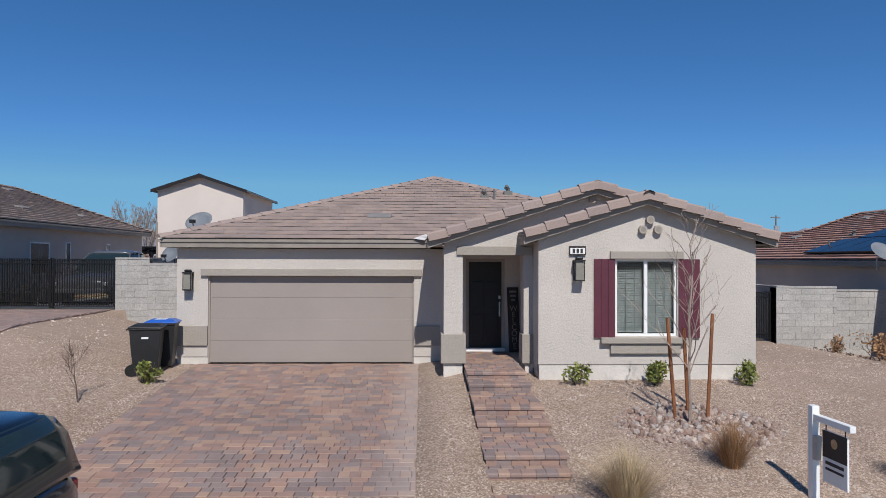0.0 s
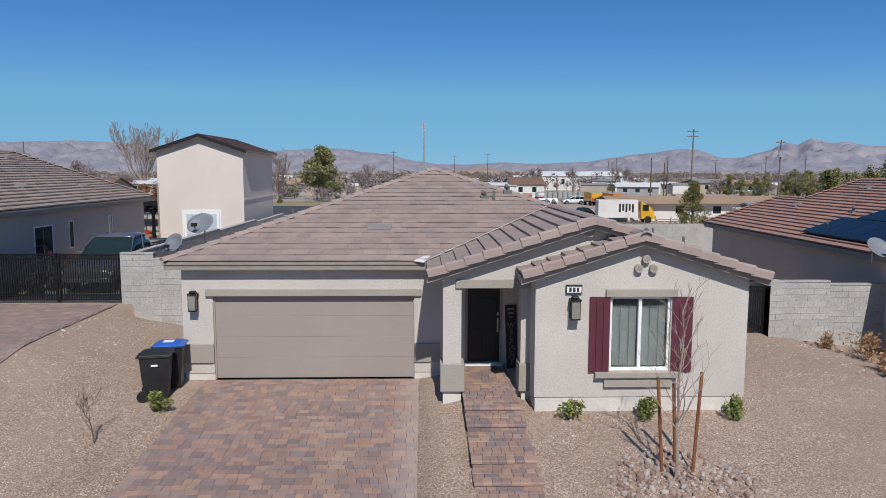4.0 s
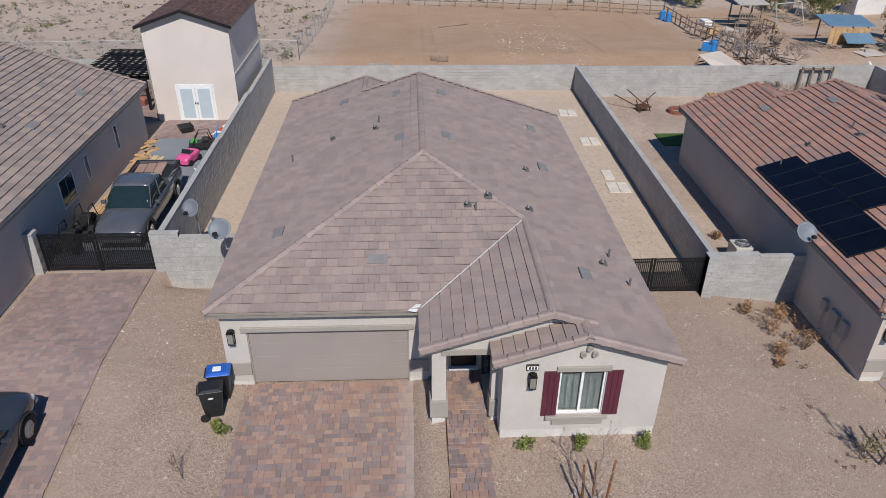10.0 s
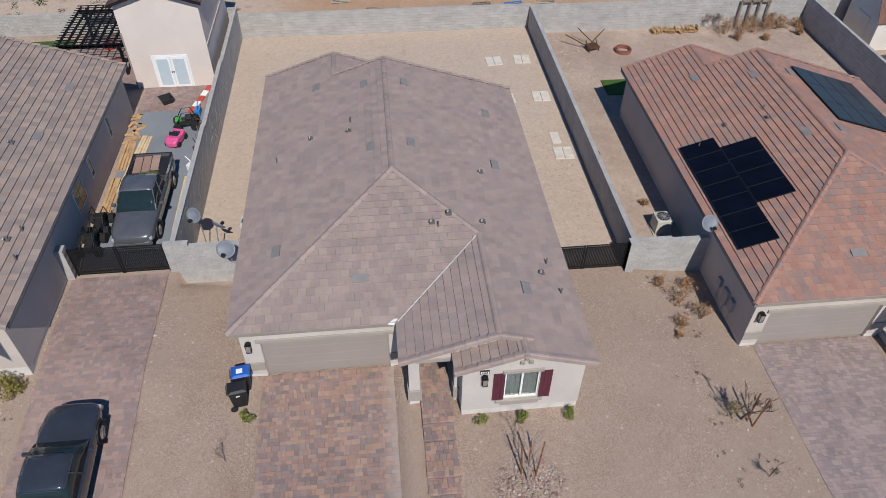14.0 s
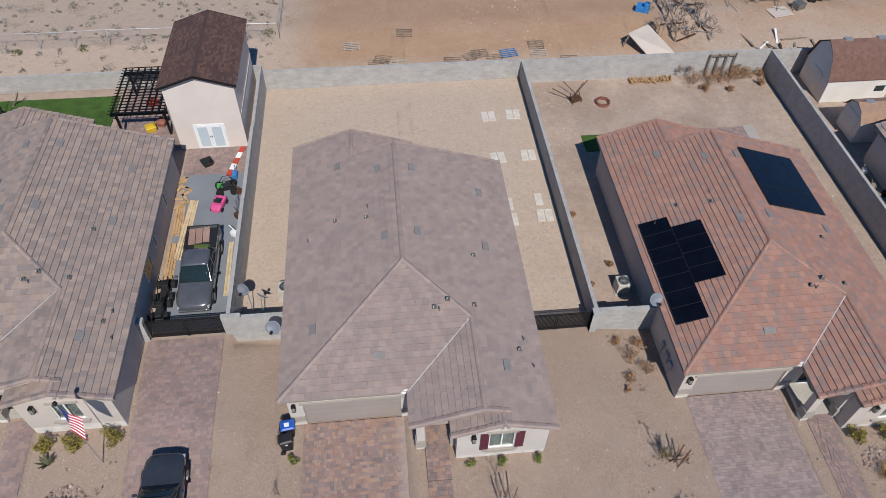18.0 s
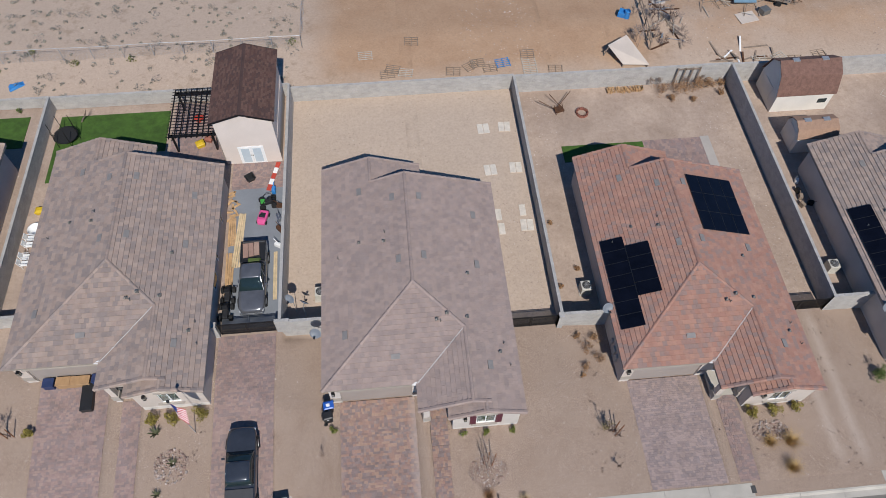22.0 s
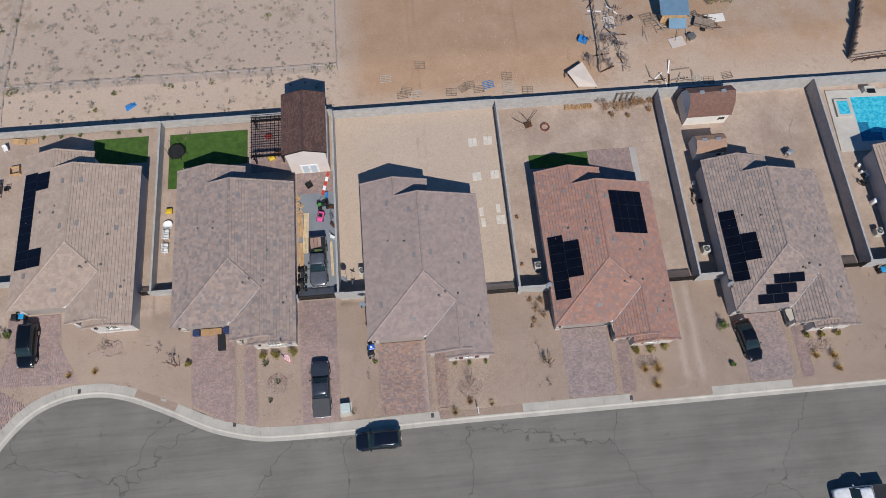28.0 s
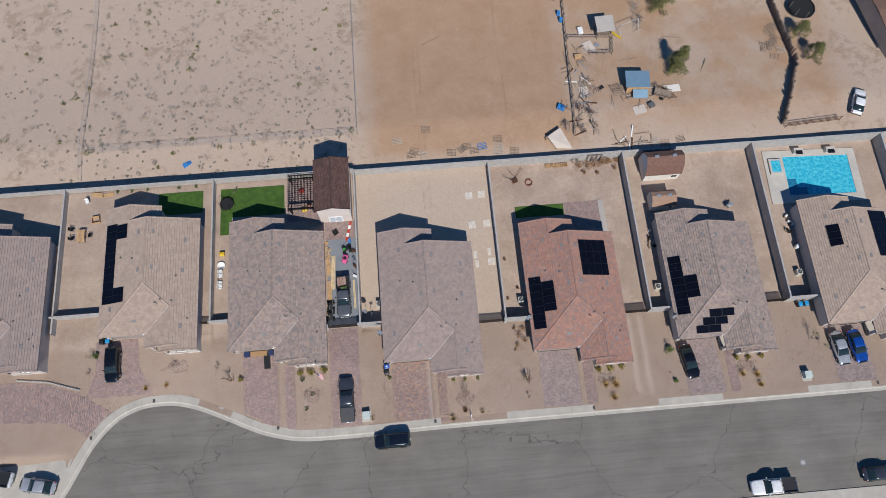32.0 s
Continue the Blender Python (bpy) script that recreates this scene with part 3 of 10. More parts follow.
def rake_mesh(name, mat, length):
    """One rake tile: lies on the roof edge and folds down over the barge board."""
    g = Geo()
    for k in (0, 1):
        x = k * (length + 0.04)
        z, o = 0.04 * (1 - k), 0.02 * k
        g.v += [(x, 0.17, 0.008 + z), (x, 0.02, 0.036 + z), (x, -0.035 + o, 0.028 + z), (x, -0.066 + o, -0.004 + z), (x, -0.075 + o, -0.15 + z), (x, -0.03 + o, -0.15 + z)]
    g.f += [(i, i + 1, i + 7, i + 6) for i in range(5)] + [(0, 1, 2, 3, 4, 5), (11, 10, 9, 8, 7, 6)]
    return g.mesh(name, mat)


def along_line(a, b, spacing, side=None):
    """Frames from a up to b: x along the line, z up; side +1/-1 turns y to that side of y axis."""
    d = b - a
    length = d.length
    d.normalize()
    k = max(1, round(length / spacing))
    y = Vector((0, 0, 1)).cross(d).normalized()
    if side and y.y * side < 0:
        y = -y
    z = d.cross(y)
    if z.z < 0:
        z = -z
    rot = Matrix((d, y, z)).transposed().to_4x4()
    return [Matrix.Translation(a + d * (length * i / k)) @ rot for i in range(k)], length / k


def each(geo, name, mat, parent, label="", bevel=0.0):
    """Every separate box of a Geo as an object of its own."""
    lots = []
    for f in geo.f:
        hit = [l for l in lots if l[0] & set(f)]
        for l in hit:
            lots.remove(l)
        lots.append((set(f).union(*[l[0] for l in hit]), sum([l[1] for l in hit], []) + [f]))
    for vs, fs in lots:
        order = {v: i for i, v in enumerate(sorted(vs))}
        g = Geo()
        g.v, g.f = [geo.v[v] for v in sorted(vs)], [tuple(order[v] for v in f) for f in fs]
        g.out(name, mat, parent, label, bevel)


def wall_lamp(parent, x, y, z):
    lamp = Geo().box(x - 0.06, x + 0.06, y - 0.025, y, z - 0.16, z + 0.2).out("wall_lamp", "black_metal", parent, "black metal lantern on the wall", bevel=0.006)
    Geo().prism([(x - 0.11, y - 0.24, z + 0.15), (x + 0.11, y - 0.24, z + 0.15), (x + 0.11, y - 0.02, z + 0.15), (x - 0.11, y - 0.02, z + 0.15)], (0, 0, 0), (0, 0, 0.03)).out("lamp_cap", "black_metal", lamp, bevel=0.006)
    Geo().box(x - 0.07, x + 0.07, y - 0.2, y - 0.06, z + 0.18, z + 0.24).out("lamp_crown", "black_metal", lamp, bevel=0.02)
    for sx in (-0.095, 0.08):
        for sy in (-0.225, -0.05):
            Geo().box(x + sx, x + sx + 0.015, y + sy, y + sy + 0.015, z - 0.22, z + 0.15).out("lamp_bar", "black_metal", lamp)
    Geo().box(x - 0.1, x + 0.1, y - 0.23, y - 0.03, z - 0.25, z - 0.22).out("lamp_base", "black_metal", lamp, bevel=0.006)
    Geo().box(x - 0.078, x + 0.078, y - 0.208, y - 0.052, z - 0.22, z + 0.15).out("lamp_glass", "lampglass", lamp, "frosted amber glass")


M["lampglass"] = plain("lamp_glass", (0.24, 0.225, 0.19), 0.25, bump=0)
M["vent"] = plain("vent_metal", (0.20, 0.195, 0.18), 0.5, 0.5)
M["sign_dark"] = plain("welcome_board", (0.035, 0.028, 0.026), 0.7)
M["solar"] = plain("solar_cells", (0.004, 0.005, 0.010), 0.16, 0.0, vary=0.25, scale=1.0, bump=0)
M["solar_frame"] = plain("solar_frame", (0.012, 0.013, 0.016), 0.5, 0.0)
M["tile_vent"] = plain("tile_vent", (0.215, 0.20, 0.19), 0.7)
M["solar"].node_tree.nodes["Principled BSDF"].inputs["Specular IOR Level"].default_value = 0.2
M["flash"] = plain("valley_flashing", (0.56, 0.55, 0.54), 0.5, 0.0)


def window(parent, x0, x1, z0, z1, y, blinds=True, split=True):
    """A sliding window in a wall whose face is at y (facing -y); the frame sits 5 cm in."""
    fr = Geo()
    w = 0.05
    yy = y + 0.04
    for a in ((x0, x1, z0, z0 + w), (x0, x1, z1 - w, z1), (x0, x0 + w, z0 + w, z1 - w), (x1 - w, x1, z0 + w, z1 - w)):
        fr.box(a[0], a[1], yy, yy + 0.07, a[2], a[3])
    if split:
        m = (x0 + x1) / 2
        fr.box(m - 0.035, m + 0.035, yy - 0.01, yy + 0.07, z0 + w, z1 - w)
    win = fr.out("window_frame", "white", parent, "white vinyl window frame")
    cuts = [x0 + w, (x0 + x1) / 2 - 0.035, (x0 + x1) / 2 + 0.035, x1 - w] if split else [x0 + w, x1 - w]
    for a, b in zip(cuts[::2], cuts[1::2]):
        pane = Geo().box(a, b, yy + 0.03, yy + 0.036, z0 + w, z1 - w).out("pane", "glass", win)
        pane.visible_shadow = False
        if blinds:
            g = Geo()
            z = z0 + w + 0.02
            while z < z1 - w - 0.02:
                g.box(a + 0.01, b - 0.01, 0, 0.05, -0.002, 0.002, Matrix.Translation((0, yy + 0.1, z)) @ Matrix.Rotation(radians(58), 4, "X"))
                z += 0.05
            g.box(a, b, yy + 0.095, yy + 0.15, z1 - w - 0.05, z1 - w)
            g.out("blind", "blind", win, "grey-green horizontal slat blind")
            k = 3 if split else 2
            for q in range(1, k):
                xc = a + (b - a) * q / k
                Geo().box(xc - 0.006, xc + 0.006, yy + 0.045, yy + 0.055, z0 + w, z1 - w).out("grille_bar", "blind", win)
    return win


def add_mesh(g, me, m):
    n0 = len(g.v)
    g.v += [tuple(m @ v.co) for v in me.vertices]
    g.f += [tuple(n0 + i for i in p.vertices) for p in me.polygons]


def side_window(parent, x, sx, y0, y1, z0, z1):
    """A small window on a side wall whose face is at x and looks along sx."""
    a, b = sorted((x - sx * 0.03, x + sx * 0.025))
    f = Geo()
    for q in ((y0, y1, z0, z0 + 0.05), (y0, y1, z1 - 0.05, z1), (y0, y0 + 0.05, z0 + 0.05, z1 - 0.05), (y1 - 0.05, y1, z0 + 0.05, z1 - 0.05)):
        f.box(a, b, q[0], q[1], q[2], q[3])
    win = f.out("window_frame", "white", parent, "white vinyl window frame")
    a, b = sorted((x - sx * 0.02, x + sx * 0.006))
    ym = (y0 + y1) / 2
    for p, q in (((y0 + 0.05, ym - 0.02), (ym + 0.02, y1 - 0.05)) if y1 - y0 > 0.8 else ((y0 + 0.05, y1 - 0.05),)):
        Geo().box(a, b, p, q, z0 + 0.05, z1 - 0.05).out("pane", "glass_car", win, "dark reflecting pane")


def house(name, ox, oy, oz, tile, wall, label, hero=False, shutters=True, garage="garage", solar=(), group="", side_wins=()):
    h = thing(name, ox, oy, oz, label=label, category="house", group=group)
    # walls
    T = 0.2
    w = Geo()
    w.box(-0.73, 0.0, 0, T, 0.16, 2.72)
    w.box(4.88, 5.6, 0, T, 0.16, 2.72)
    w.box(0.0, 4.88, 0, T, 2.07, 2.72)
    w.box(5.6, 6.13, 0.2, 0.2 + T, 0.2, 2.72).box(7.07, 7.43, 0.2, 0.2 + T, 0.2, 2.72).box(6.13, 7.07, 0.2, 0.2 + T, 2.5, 2.72)
    w.box(5.4, 5.6, T, 0.4, 0.2, 2.72)
    w.box(7.43, 7.63, -2.6 + T, 0.4, 0.2, 2.85)
    each(w, "wall", wall, h, "textured light stucco")
    front = Geo()
    x0, x1, z0, z1 = 9.0, 10.27, 0.93, 2.5
    front.box(7.43, x0, -2.6, -2.6 + T, 0.36, 2.9).box(x1, 11.9, -2.6, -2.6 + T, 0.36, 2.9)
    front.box(x0, x1, -2.6, -2.6 + T, 0.36, z0).box(x0, x1, -2.6, -2.6 + T, z1, 2.9)
    front.prism([(7.43, -2.6, 2.9), (11.9, -2.6, 2.9), (11.9, -2.6, 2.93), (9.6, -2.6, 3.69), (7.43, -2.6, 2.96)], (0, 0, 0), (0, T, 0))
    each(front, "wall", wall, h, "textured light stucco gable front")
    side = Geo()
    side.box(-0.73, -0.53, T, 18.0, 0.16, 2.85).box(11.7, 11.9, -2.4, 15.6, 0.2, 2.85)
    side.box(-0.53, 6.35, 17.8, 18.0, 0.1, 2.85).box(6.15, 6.35, 15.6, 17.8, 0.1, 2.85).box(6.35, 11.7, 15.4, 15.6, 0.1, 2.85)
    side.prism([(-0.7, 17.8, 2.85), (6.3, 17.8, 2.85), (2.79, 17.8, 4.05)], (0, 0, 0), (0, 0.2, 0))
    side.prism([(-0.7, 15.4, 2.85), (11.7, 15.4, 2.85), (5.45, 15.4, 4.95)], (0, 0, 0), (0, 0.2, 0))
    each(side, "wall", wall, h, "textured stucco side and rear walls")
    pg = Geo()
    pg.prism([(5.53, -1.905, 2.755), (8.75, -1.905, 2.755), (8.75, -1.905, 3.95), (5.53, -1.905, 2.87)], (0, 0, 0), (0, 0.2, 0))
    pg.prism([(8.75, -1.905, 2.9), (9.95, -1.905, 2.9), (9.95, -1.905, 3.55), (8.75, -1.905, 3.95)], (0, 0, 0), (0, 0.2, 0))
    pg.box(5.53, 5.93, -1.9, -1.5, 0.9, 2.76)
    pg.box(7.23, 7.43, -1.9, -1.5, 0.9, 2.76)
    each(pg, "porch_wall", wall, h, "stucco porch gable and columns")
    tr = Geo()
    tr.box(5.47, 6.0, -1.97, -1.44, 0.28, 0.9).box(7.19, 7.5, -1.97, -1.44, 0.28, 0.9)
    each(tr, "column_base", "trim", h, "taupe stucco column bases", bevel=0.015)
    Geo().box(5.80, 7.4, -1.95, -1.55, 2.57, 2.76).out("beam", "trim", h, "taupe porch beam", bevel=0.012)
    for a, b in ((-0.76, 0.0), (4.88, 5.5)):
        Geo().box(a, b, -0.05, 0.02, 0.42, 0.89).out("wainscot", "trim", h, "taupe stucco band", bevel=0.012)
    Geo().box(-0.16, 5.06, -0.07, 0.02, 2.07, 2.24).out("door_header", "trim", h, "taupe band over the garage door", bevel=0.012)
    Geo().box(8.89, 10.39, -2.67, -2.58, 2.5, 2.66).out("window_header", "trim", h, "taupe window header", bevel=0.012)
    Geo().box(8.69, 10.45, -2.72, -2.58, 0.79, 0.91).box(8.89, 10.33, -2.67, -2.58, 0.58, 0.785).out("window_sill", "trim", h, "taupe window sill", bevel=0.012)
    ft = Geo().box(-0.71, 0.0, 0.02, 0.18, -0.3, 0.18).box(4.88, 5.5, 0.02, 0.18, -0.3, 0.2).box(7.45, 11.88, -2.58, -2.42, -0.3, 0.37)
    ft.box(-0.71, -0.55, 0.18, 17.9, -0.4, 0.2).box(11.72, 11.88, -2.42, 15.5, -0.4, 0.25).box(7.45, 7.6, -2.42, 0.3, -0.2, 0.3)
    ft.box(-0.55, 6.3, 17.82, 17.98, -0.4, 0.14).box(6.3, 11.7, 15.42, 15.58, -0.4, 0.14).box(5.53, 5.93, -1.9, -1.5, -0.1, 0.28).box(7.26, 7.43, -1.9, -1.5, -0.1, 0.28)
    each(ft, "footing", "footing", h, "pale plaster footing")
    Geo().box(5.6, 7.43, -1.7, 0.4, -0.2, 0.245).out("porch_floor", "concrete", h)
    # garage door: four sections
    for i in range(4):
        z = 0.008 + i * 0.515
        g = Geo().box(0.03, 4.85, 0.09, 0.13, z, z + 0.513)
        g.out("door_section", garage, h, "taupe garage door section" if not hero else "plain taupe steel garage door section", bevel=0.006)
    each(Geo().box(0, 0.035, 0.05, 0.14, 0, 2.07).box(4.845, 4.88, 0.05, 0.14, 0, 2.07), "door_jamb", garage, h)
    # front door
    d = Geo().box(6.2, 7.0, 0.28, 0.33, 0.3, 2.42)
    for zz in (0.5, 1.3):
        for xx in (6.28, 6.64):
            d.box(xx, xx + 0.28, 0.265, 0.29, zz, zz + 0.65)
    fd = d.out("front_door", "door", h, "dark brown panelled front door", bevel=0.008)
    Geo().box(6.93, 6.965, 0.21, 0.26, 1.1, 1.45).box(6.925, 6.97, 0.2, 0.26, 1.52, 1.6).out("handle", "steel", fd, "satin nickel handle set")
    Geo().box(6.13, 6.2, 0.25, 0.36, 0.25, 2.5).box(7.0, 7.07, 0.25, 0.36, 0.25, 2.5).box(6.2, 7.0, 0.25, 0.36, 2.42, 2.5).out("door_frame", "trim", h)
    Geo().box(6.13, 7.07, 0.14, 0.36, 0.245, 0.335).out("threshold", "white", h, "white threshold")
    window(h, x0, x1, z0, z1, -2.6)
    Geo().box(8.0, 11.5, -1.6, -1.55, 0.3, 2.7).out("room_back", "dark", h)
    if shutters:
        for sx in (8.56, 10.30):
            for k in range(3):
                b = Geo().box(sx + k * 0.145, sx + k * 0.145 + 0.136, -2.64, -2.605, 0.9, 2.5)
                b.out("shutter_board", "shutter", h, "plum painted shutter board")
    for px, pz, pf in ((9.70, 3.30, 0.0), (9.55, 3.10, 0.0), (9.86, 3.10, 0.0), (8.7, 3.78, 0.695)):
        ring = []
        g = Geo()
        rings = [[Vector((px + r * math.cos(a), yy + pf, pz + r * math.sin(a))) for a in (2 * math.pi * k / 14 for k in range(14))] for r, yy in ((0.085, -2.58), (0.085, -2.70), (0.055, -2.70), (0.055, -2.59))]
        g.loft(rings, cap=False)
        g.out("vent_pipe", "trim", h, "taupe gable vent pipe")
        Geo().loft([rings[2], rings[3]], cap=True).out("vent_hole", "fascia", h)
    wall_lamp(h, -0.43, 0, 1.98)
    wall_lamp(h, 8.23, -2.6, 2.3)
    # fascia boards and soffit
    f = Geo()
    f.box(LX + 0.06, 5.2, FY + 0.03, FY + 0.07, EAVE - 0.20, EAVE - 0.0)
    f.box(LX + 0.03, LX + 0.07, FY + 0.03, 18.3, EAVE - 0.20, EAVE + 0.0)
    f.box(RX - 0.07, RX - 0.03, PF + 0.07, RY - 0.05, EAVE - 0.20, EAVE + 0.0)
    f.box(5.21, 5.25, GF + 0.07, FY + 0.03, EAVE - 0.22, EAVE - 0.02).box(7.13, 7.17, PF + 0.07, -1.95, EAVE - 0.16, EAVE + 0.04)
    for a, b in RAKES:
        yy = a.y + (0.03 if a.y < 3 else -0.07)
        f.prism([(a.x, yy, a.z - 0.07), (b.x, yy, b.z - 0.07), (b.x, yy, b.z - 0.25), (a.x, yy, a.z - 0.25)], (0, 0, 0), (0, 0.04, 0))
    each(f, "fascia", "fascia", h, "brown painted fascia boards")
    so = Geo()
    so.box(LX + 0.07, 5.2, FY + 0.07, 0.0, EAVE - 0.16, EAVE - 0.13).box(LX + 0.07, -0.73, 0.0, 18.2, EAVE - 0.16, EAVE - 0.13).box(11.9, RX - 0.07, -2.6, RY - 0.1, EAVE - 0.16, EAVE - 0.13)
    so.box(5.25, 5.53, -2.1, 0.0, EAVE - 0.175, EAVE - 0.145).box(5.5, 7.43, -1.6, 0.4, 2.76, 2.80)
    each(so, "soffit", "trim", h)
    # roof deck under the tiles
    dk = Geo()
    for key, (poly, zf, up) in PLANES.items():
        pts = [(x, y, zf(x, y) - 0.015) for x, y in poly]
        dk.prism(pts, (0, 0, 0), (0, 0, -0.06))
    deck = dk.out("roof", "fascia", h, "low pitched concrete tile roof")
    single = []
    g = Geo()
    for key, lst in ROOF.items():
        for top in lst:
            if hero and key in ("gable", "porch") and len(single) < 300:
                single.append(top)
            else:
                tile_geo(g, top)
    me = bpy.data.meshes.new("roof_tiles")
    me.from_pydata(g.v, [], g.f)
    me.materials.append(M[tile])
    ob = new("roof_tiles", me)
    ob.parent = deck
    tagged(ob, kind="stuff")
    for top in single:
        t = Geo()
        tile_geo(t, top)
        t.out("roof_tile", tile + "_one", deck)
    # caps
    joined = Geo()
    cm, rm = cap_mesh("cap_tile", M[tile + "_one"], 0.40, 0.13, 0.03), rake_mesh("rake_tile", M[tile + "_one"], 0.42)
    for a, b in HIPS:
        a, b = (a, b) if a.z <= b.z + 0.001 else (b, a)
        for m in along_line(a, b, 0.40)[0]:
            if hero:
                share("cap_tile", cm, deck, m)
            else:
                add_mesh(joined, cm, m)
    for a, b in RAKES:
        side_ = 1 if a.y < 3 else -1
        for m in along_line(a, b, 0.42, side_)[0]:
            if hero:
                share("rake_tile", rm, deck, m)
            else:
                add_mesh(joined, rm, m)
    if joined.f:
        tagged(joined.out("ridge_tiles", tile, deck), kind="stuff")
    # valley flashing
    a, b = Vector((5.25, FY, z_front(5, FY) + 0.07)), Vector((8.72, 3.13, z_front(8.5, 3.13) + 0.07))
    d = (b - a).normalized()
    s = Vector((-d.y, d.x, 0)).normalized() * 0.022
    g = Geo().poly(a - s, b - s, b + s, a + s)
    g.prism([a + Vector((-0.38, -0.05, -0.05)), a + Vector((-0.13, -0.08, -0.09)), a + Vector((0.02, 0.12, 0.05)), a + Vector((-0.12, 0.12, 0.05))], (0, 0, 0), (0, 0, 0.012))
    g.out("valley_flashing", "flash", deck, "pale metal valley flashing")
    # small roof fittings
    for x, y, zf, kind in ((7.62, 4.1, z_right, 0), (7.15, 3.55, z_front, 1), (6.9, 3.75, z_front, 0), (9.0, 3.9, z_right, 0), (9.4, 7.4, z_right, 0), (11.0, 1.4, z_right, 0), (11.35, 2.0, z_right, 1), (11.6, 0.4, z_right, 1),
                           (1.8, 10.6, z_left, 0), (3.6, 10.2, z_left, 0), (3.7, 10.9, z_left, 1), (0.2, 9.6, z_left, 1)):
        z = zf(x, y)
        if kind:
            Geo().tube([(x, y, z - 0.1), (x, y, z + 0.32)], 0.035, 8).out("vent_pipe", "vent", deck, "grey plumbing vent pipe")
        else:
            Geo().box(x - 0.12, x + 0.12, y - 0.12, y + 0.12, z - 0.06, z + 0.09).tube([(x, y, z), (x, y, z + 0.16), (x - 0.05, y - 0.08, z + 0.22), (x - 0.07, y - 0.14, z + 0.16)], 0.06, 8).out("roof_vent", "vent", deck, "small hooded roof vent")
    for x, y, zf, up in ((3.95, 1.55, z_front, (0, 1)), (1.9, 15.2, z_left, (1, 0)), (4.6, 8.4, z_left, (1, 0)), (4.4, 13.9, z_left, (1, 0)), (6.4, 8.6, z_right, (-1, 0)), (6.4, 13.8, z_right, (-1, 0)), (10.4, 12.6, z_right, (-1, 0)), (10.2, 8.2, z_right, (-1, 0)), (10.2, 0.4, z_right, (-1, 0)), (0.6, 3.4, z_left, (1, 0))):
        e = Vector((up[0], up[1], 0.328)).normalized()
        a_ = Vector((-up[1], up[0], 0))
        rot = Matrix((a_, e, a_.cross(e))).transposed().to_4x4()
        m = Matrix.Translation((x, y, zf(x, y) + 0.05)) @ rot
        Geo().box(-0.31, 0.31, -0.18, 0.18, -0.04, 0.024, m).out("tile_vent", "tile_vent", deck, "flat grey-brown roof vent")
    for x, y, zf, up, nu, nv, mw, mh in solar:
        e = Vector((up[0], up[1], 0.328)).normalized()
        a_ = Vector((-up[1], up[0], 0))
        rot = Matrix((a_, e, a_.cross(e))).transposed().to_4x4()
        for i in range(nu):
            for j in range(nv):
                m = Matrix.Translation((x, y, zf(x, y) + 0.16)) @ rot @ Matrix.Translation((i * (mw + 0.02), j * (mh + 0.02), 0))
                pn = Geo().box(0, mw, 0, mh, 0, 0.04, m).out("solar_panel", "solar_frame", h, "black framed solar panel")
                Geo().box(0.02, mw - 0.02, 0.02, mh - 0.02, -0.004, 0.002, m).out("cell_sheet", "solar", pn)
    for sw in side_wins:
        side_window(h, *sw)
    return h


HL = "pale stucco house with %s tile roof"
P, L = (1.03, 1.7), (1.7, 1.03)
house("house", 0, 0, 0, "tile_grey", "stucco", "white stucco house with plum shutters and grey-brown tile roof", hero=True)
house("house", HOUSE_X[4], HOUSE_Y[4], HOUSE_Z[4], "tile_red", "stucco_warm", HL % "mottled red" + " and solar panels", shutters=False,
      solar=((-0.65, 2.55, z_left, (1, 0), 7, 1, *P), (0.98, 4.85, z_left, (1, 0), 4, 1, *P), (10.75, 14.5, z_right, (-1, 0), 3, 4, *L)))
house("house", HOUSE_X[2], HOUSE_Y[2], HOUSE_Z[2], "tile_brown", "stucco_warm", HL % "grey-brown", shutters=False, side_wins=((11.9, 1, 5.6, 6.9, 1.05, 2.25), (11.9, 1, 8.1, 8.5, 1.2, 2.3), (11.9, 1, 11.6, 12.0, 1.1, 2.3)))
house("house", HOUSE_X[1], HOUSE_Y[1], HOUSE_Z[1], "tile_tan", "stucco", HL % "tan" + " and dark solar panels", shutters=False,
      solar=((-0.7, 4.2, z_left, (1, 0), 11, 1, *P), (0.93, 4.2, z_left, (1, 0), 2, 1, *P), (0.93, 13.4, z_left, (1, 0), 2, 1, *P)))
house("house", HOUSE_X[5], HOUSE_Y[5], HOUSE_Z[5], "tile_brown", "stucco", HL % "grey-brown" + " and black solar panels", shutters=False,
      solar=((-0.6, 3.0, z_left, (1, 0), 8, 1, *P), (1.03, 5.2, z_left, (1, 0), 3, 1, *P), (6.9, 2.25, z_front, (0, 1), 2, 1, *L), (5.9, 1.2, z_front, (0, 1), 2, 1, *L), (4.9, 0.2, z_front, (0, 1), 2, 1, *L)))
house("house", HOUSE_X[6], HOUSE_Y[6], HOUSE_Z[6], "tile_tan", "stucco", HL % "tan" + " and solar panels", shutters=False,
      solar=((1.6, 10.6, z_left, (1, 0), 3, 1, *P), (11.0, 15.4, z_right, (-1, 0), 4, 3, *L)))
house("house", HOUSE_X[0], HOUSE_Y[0], HOUSE_Z[0], "tile_grey", "stucco_warm", HL % "grey", shutters=False)


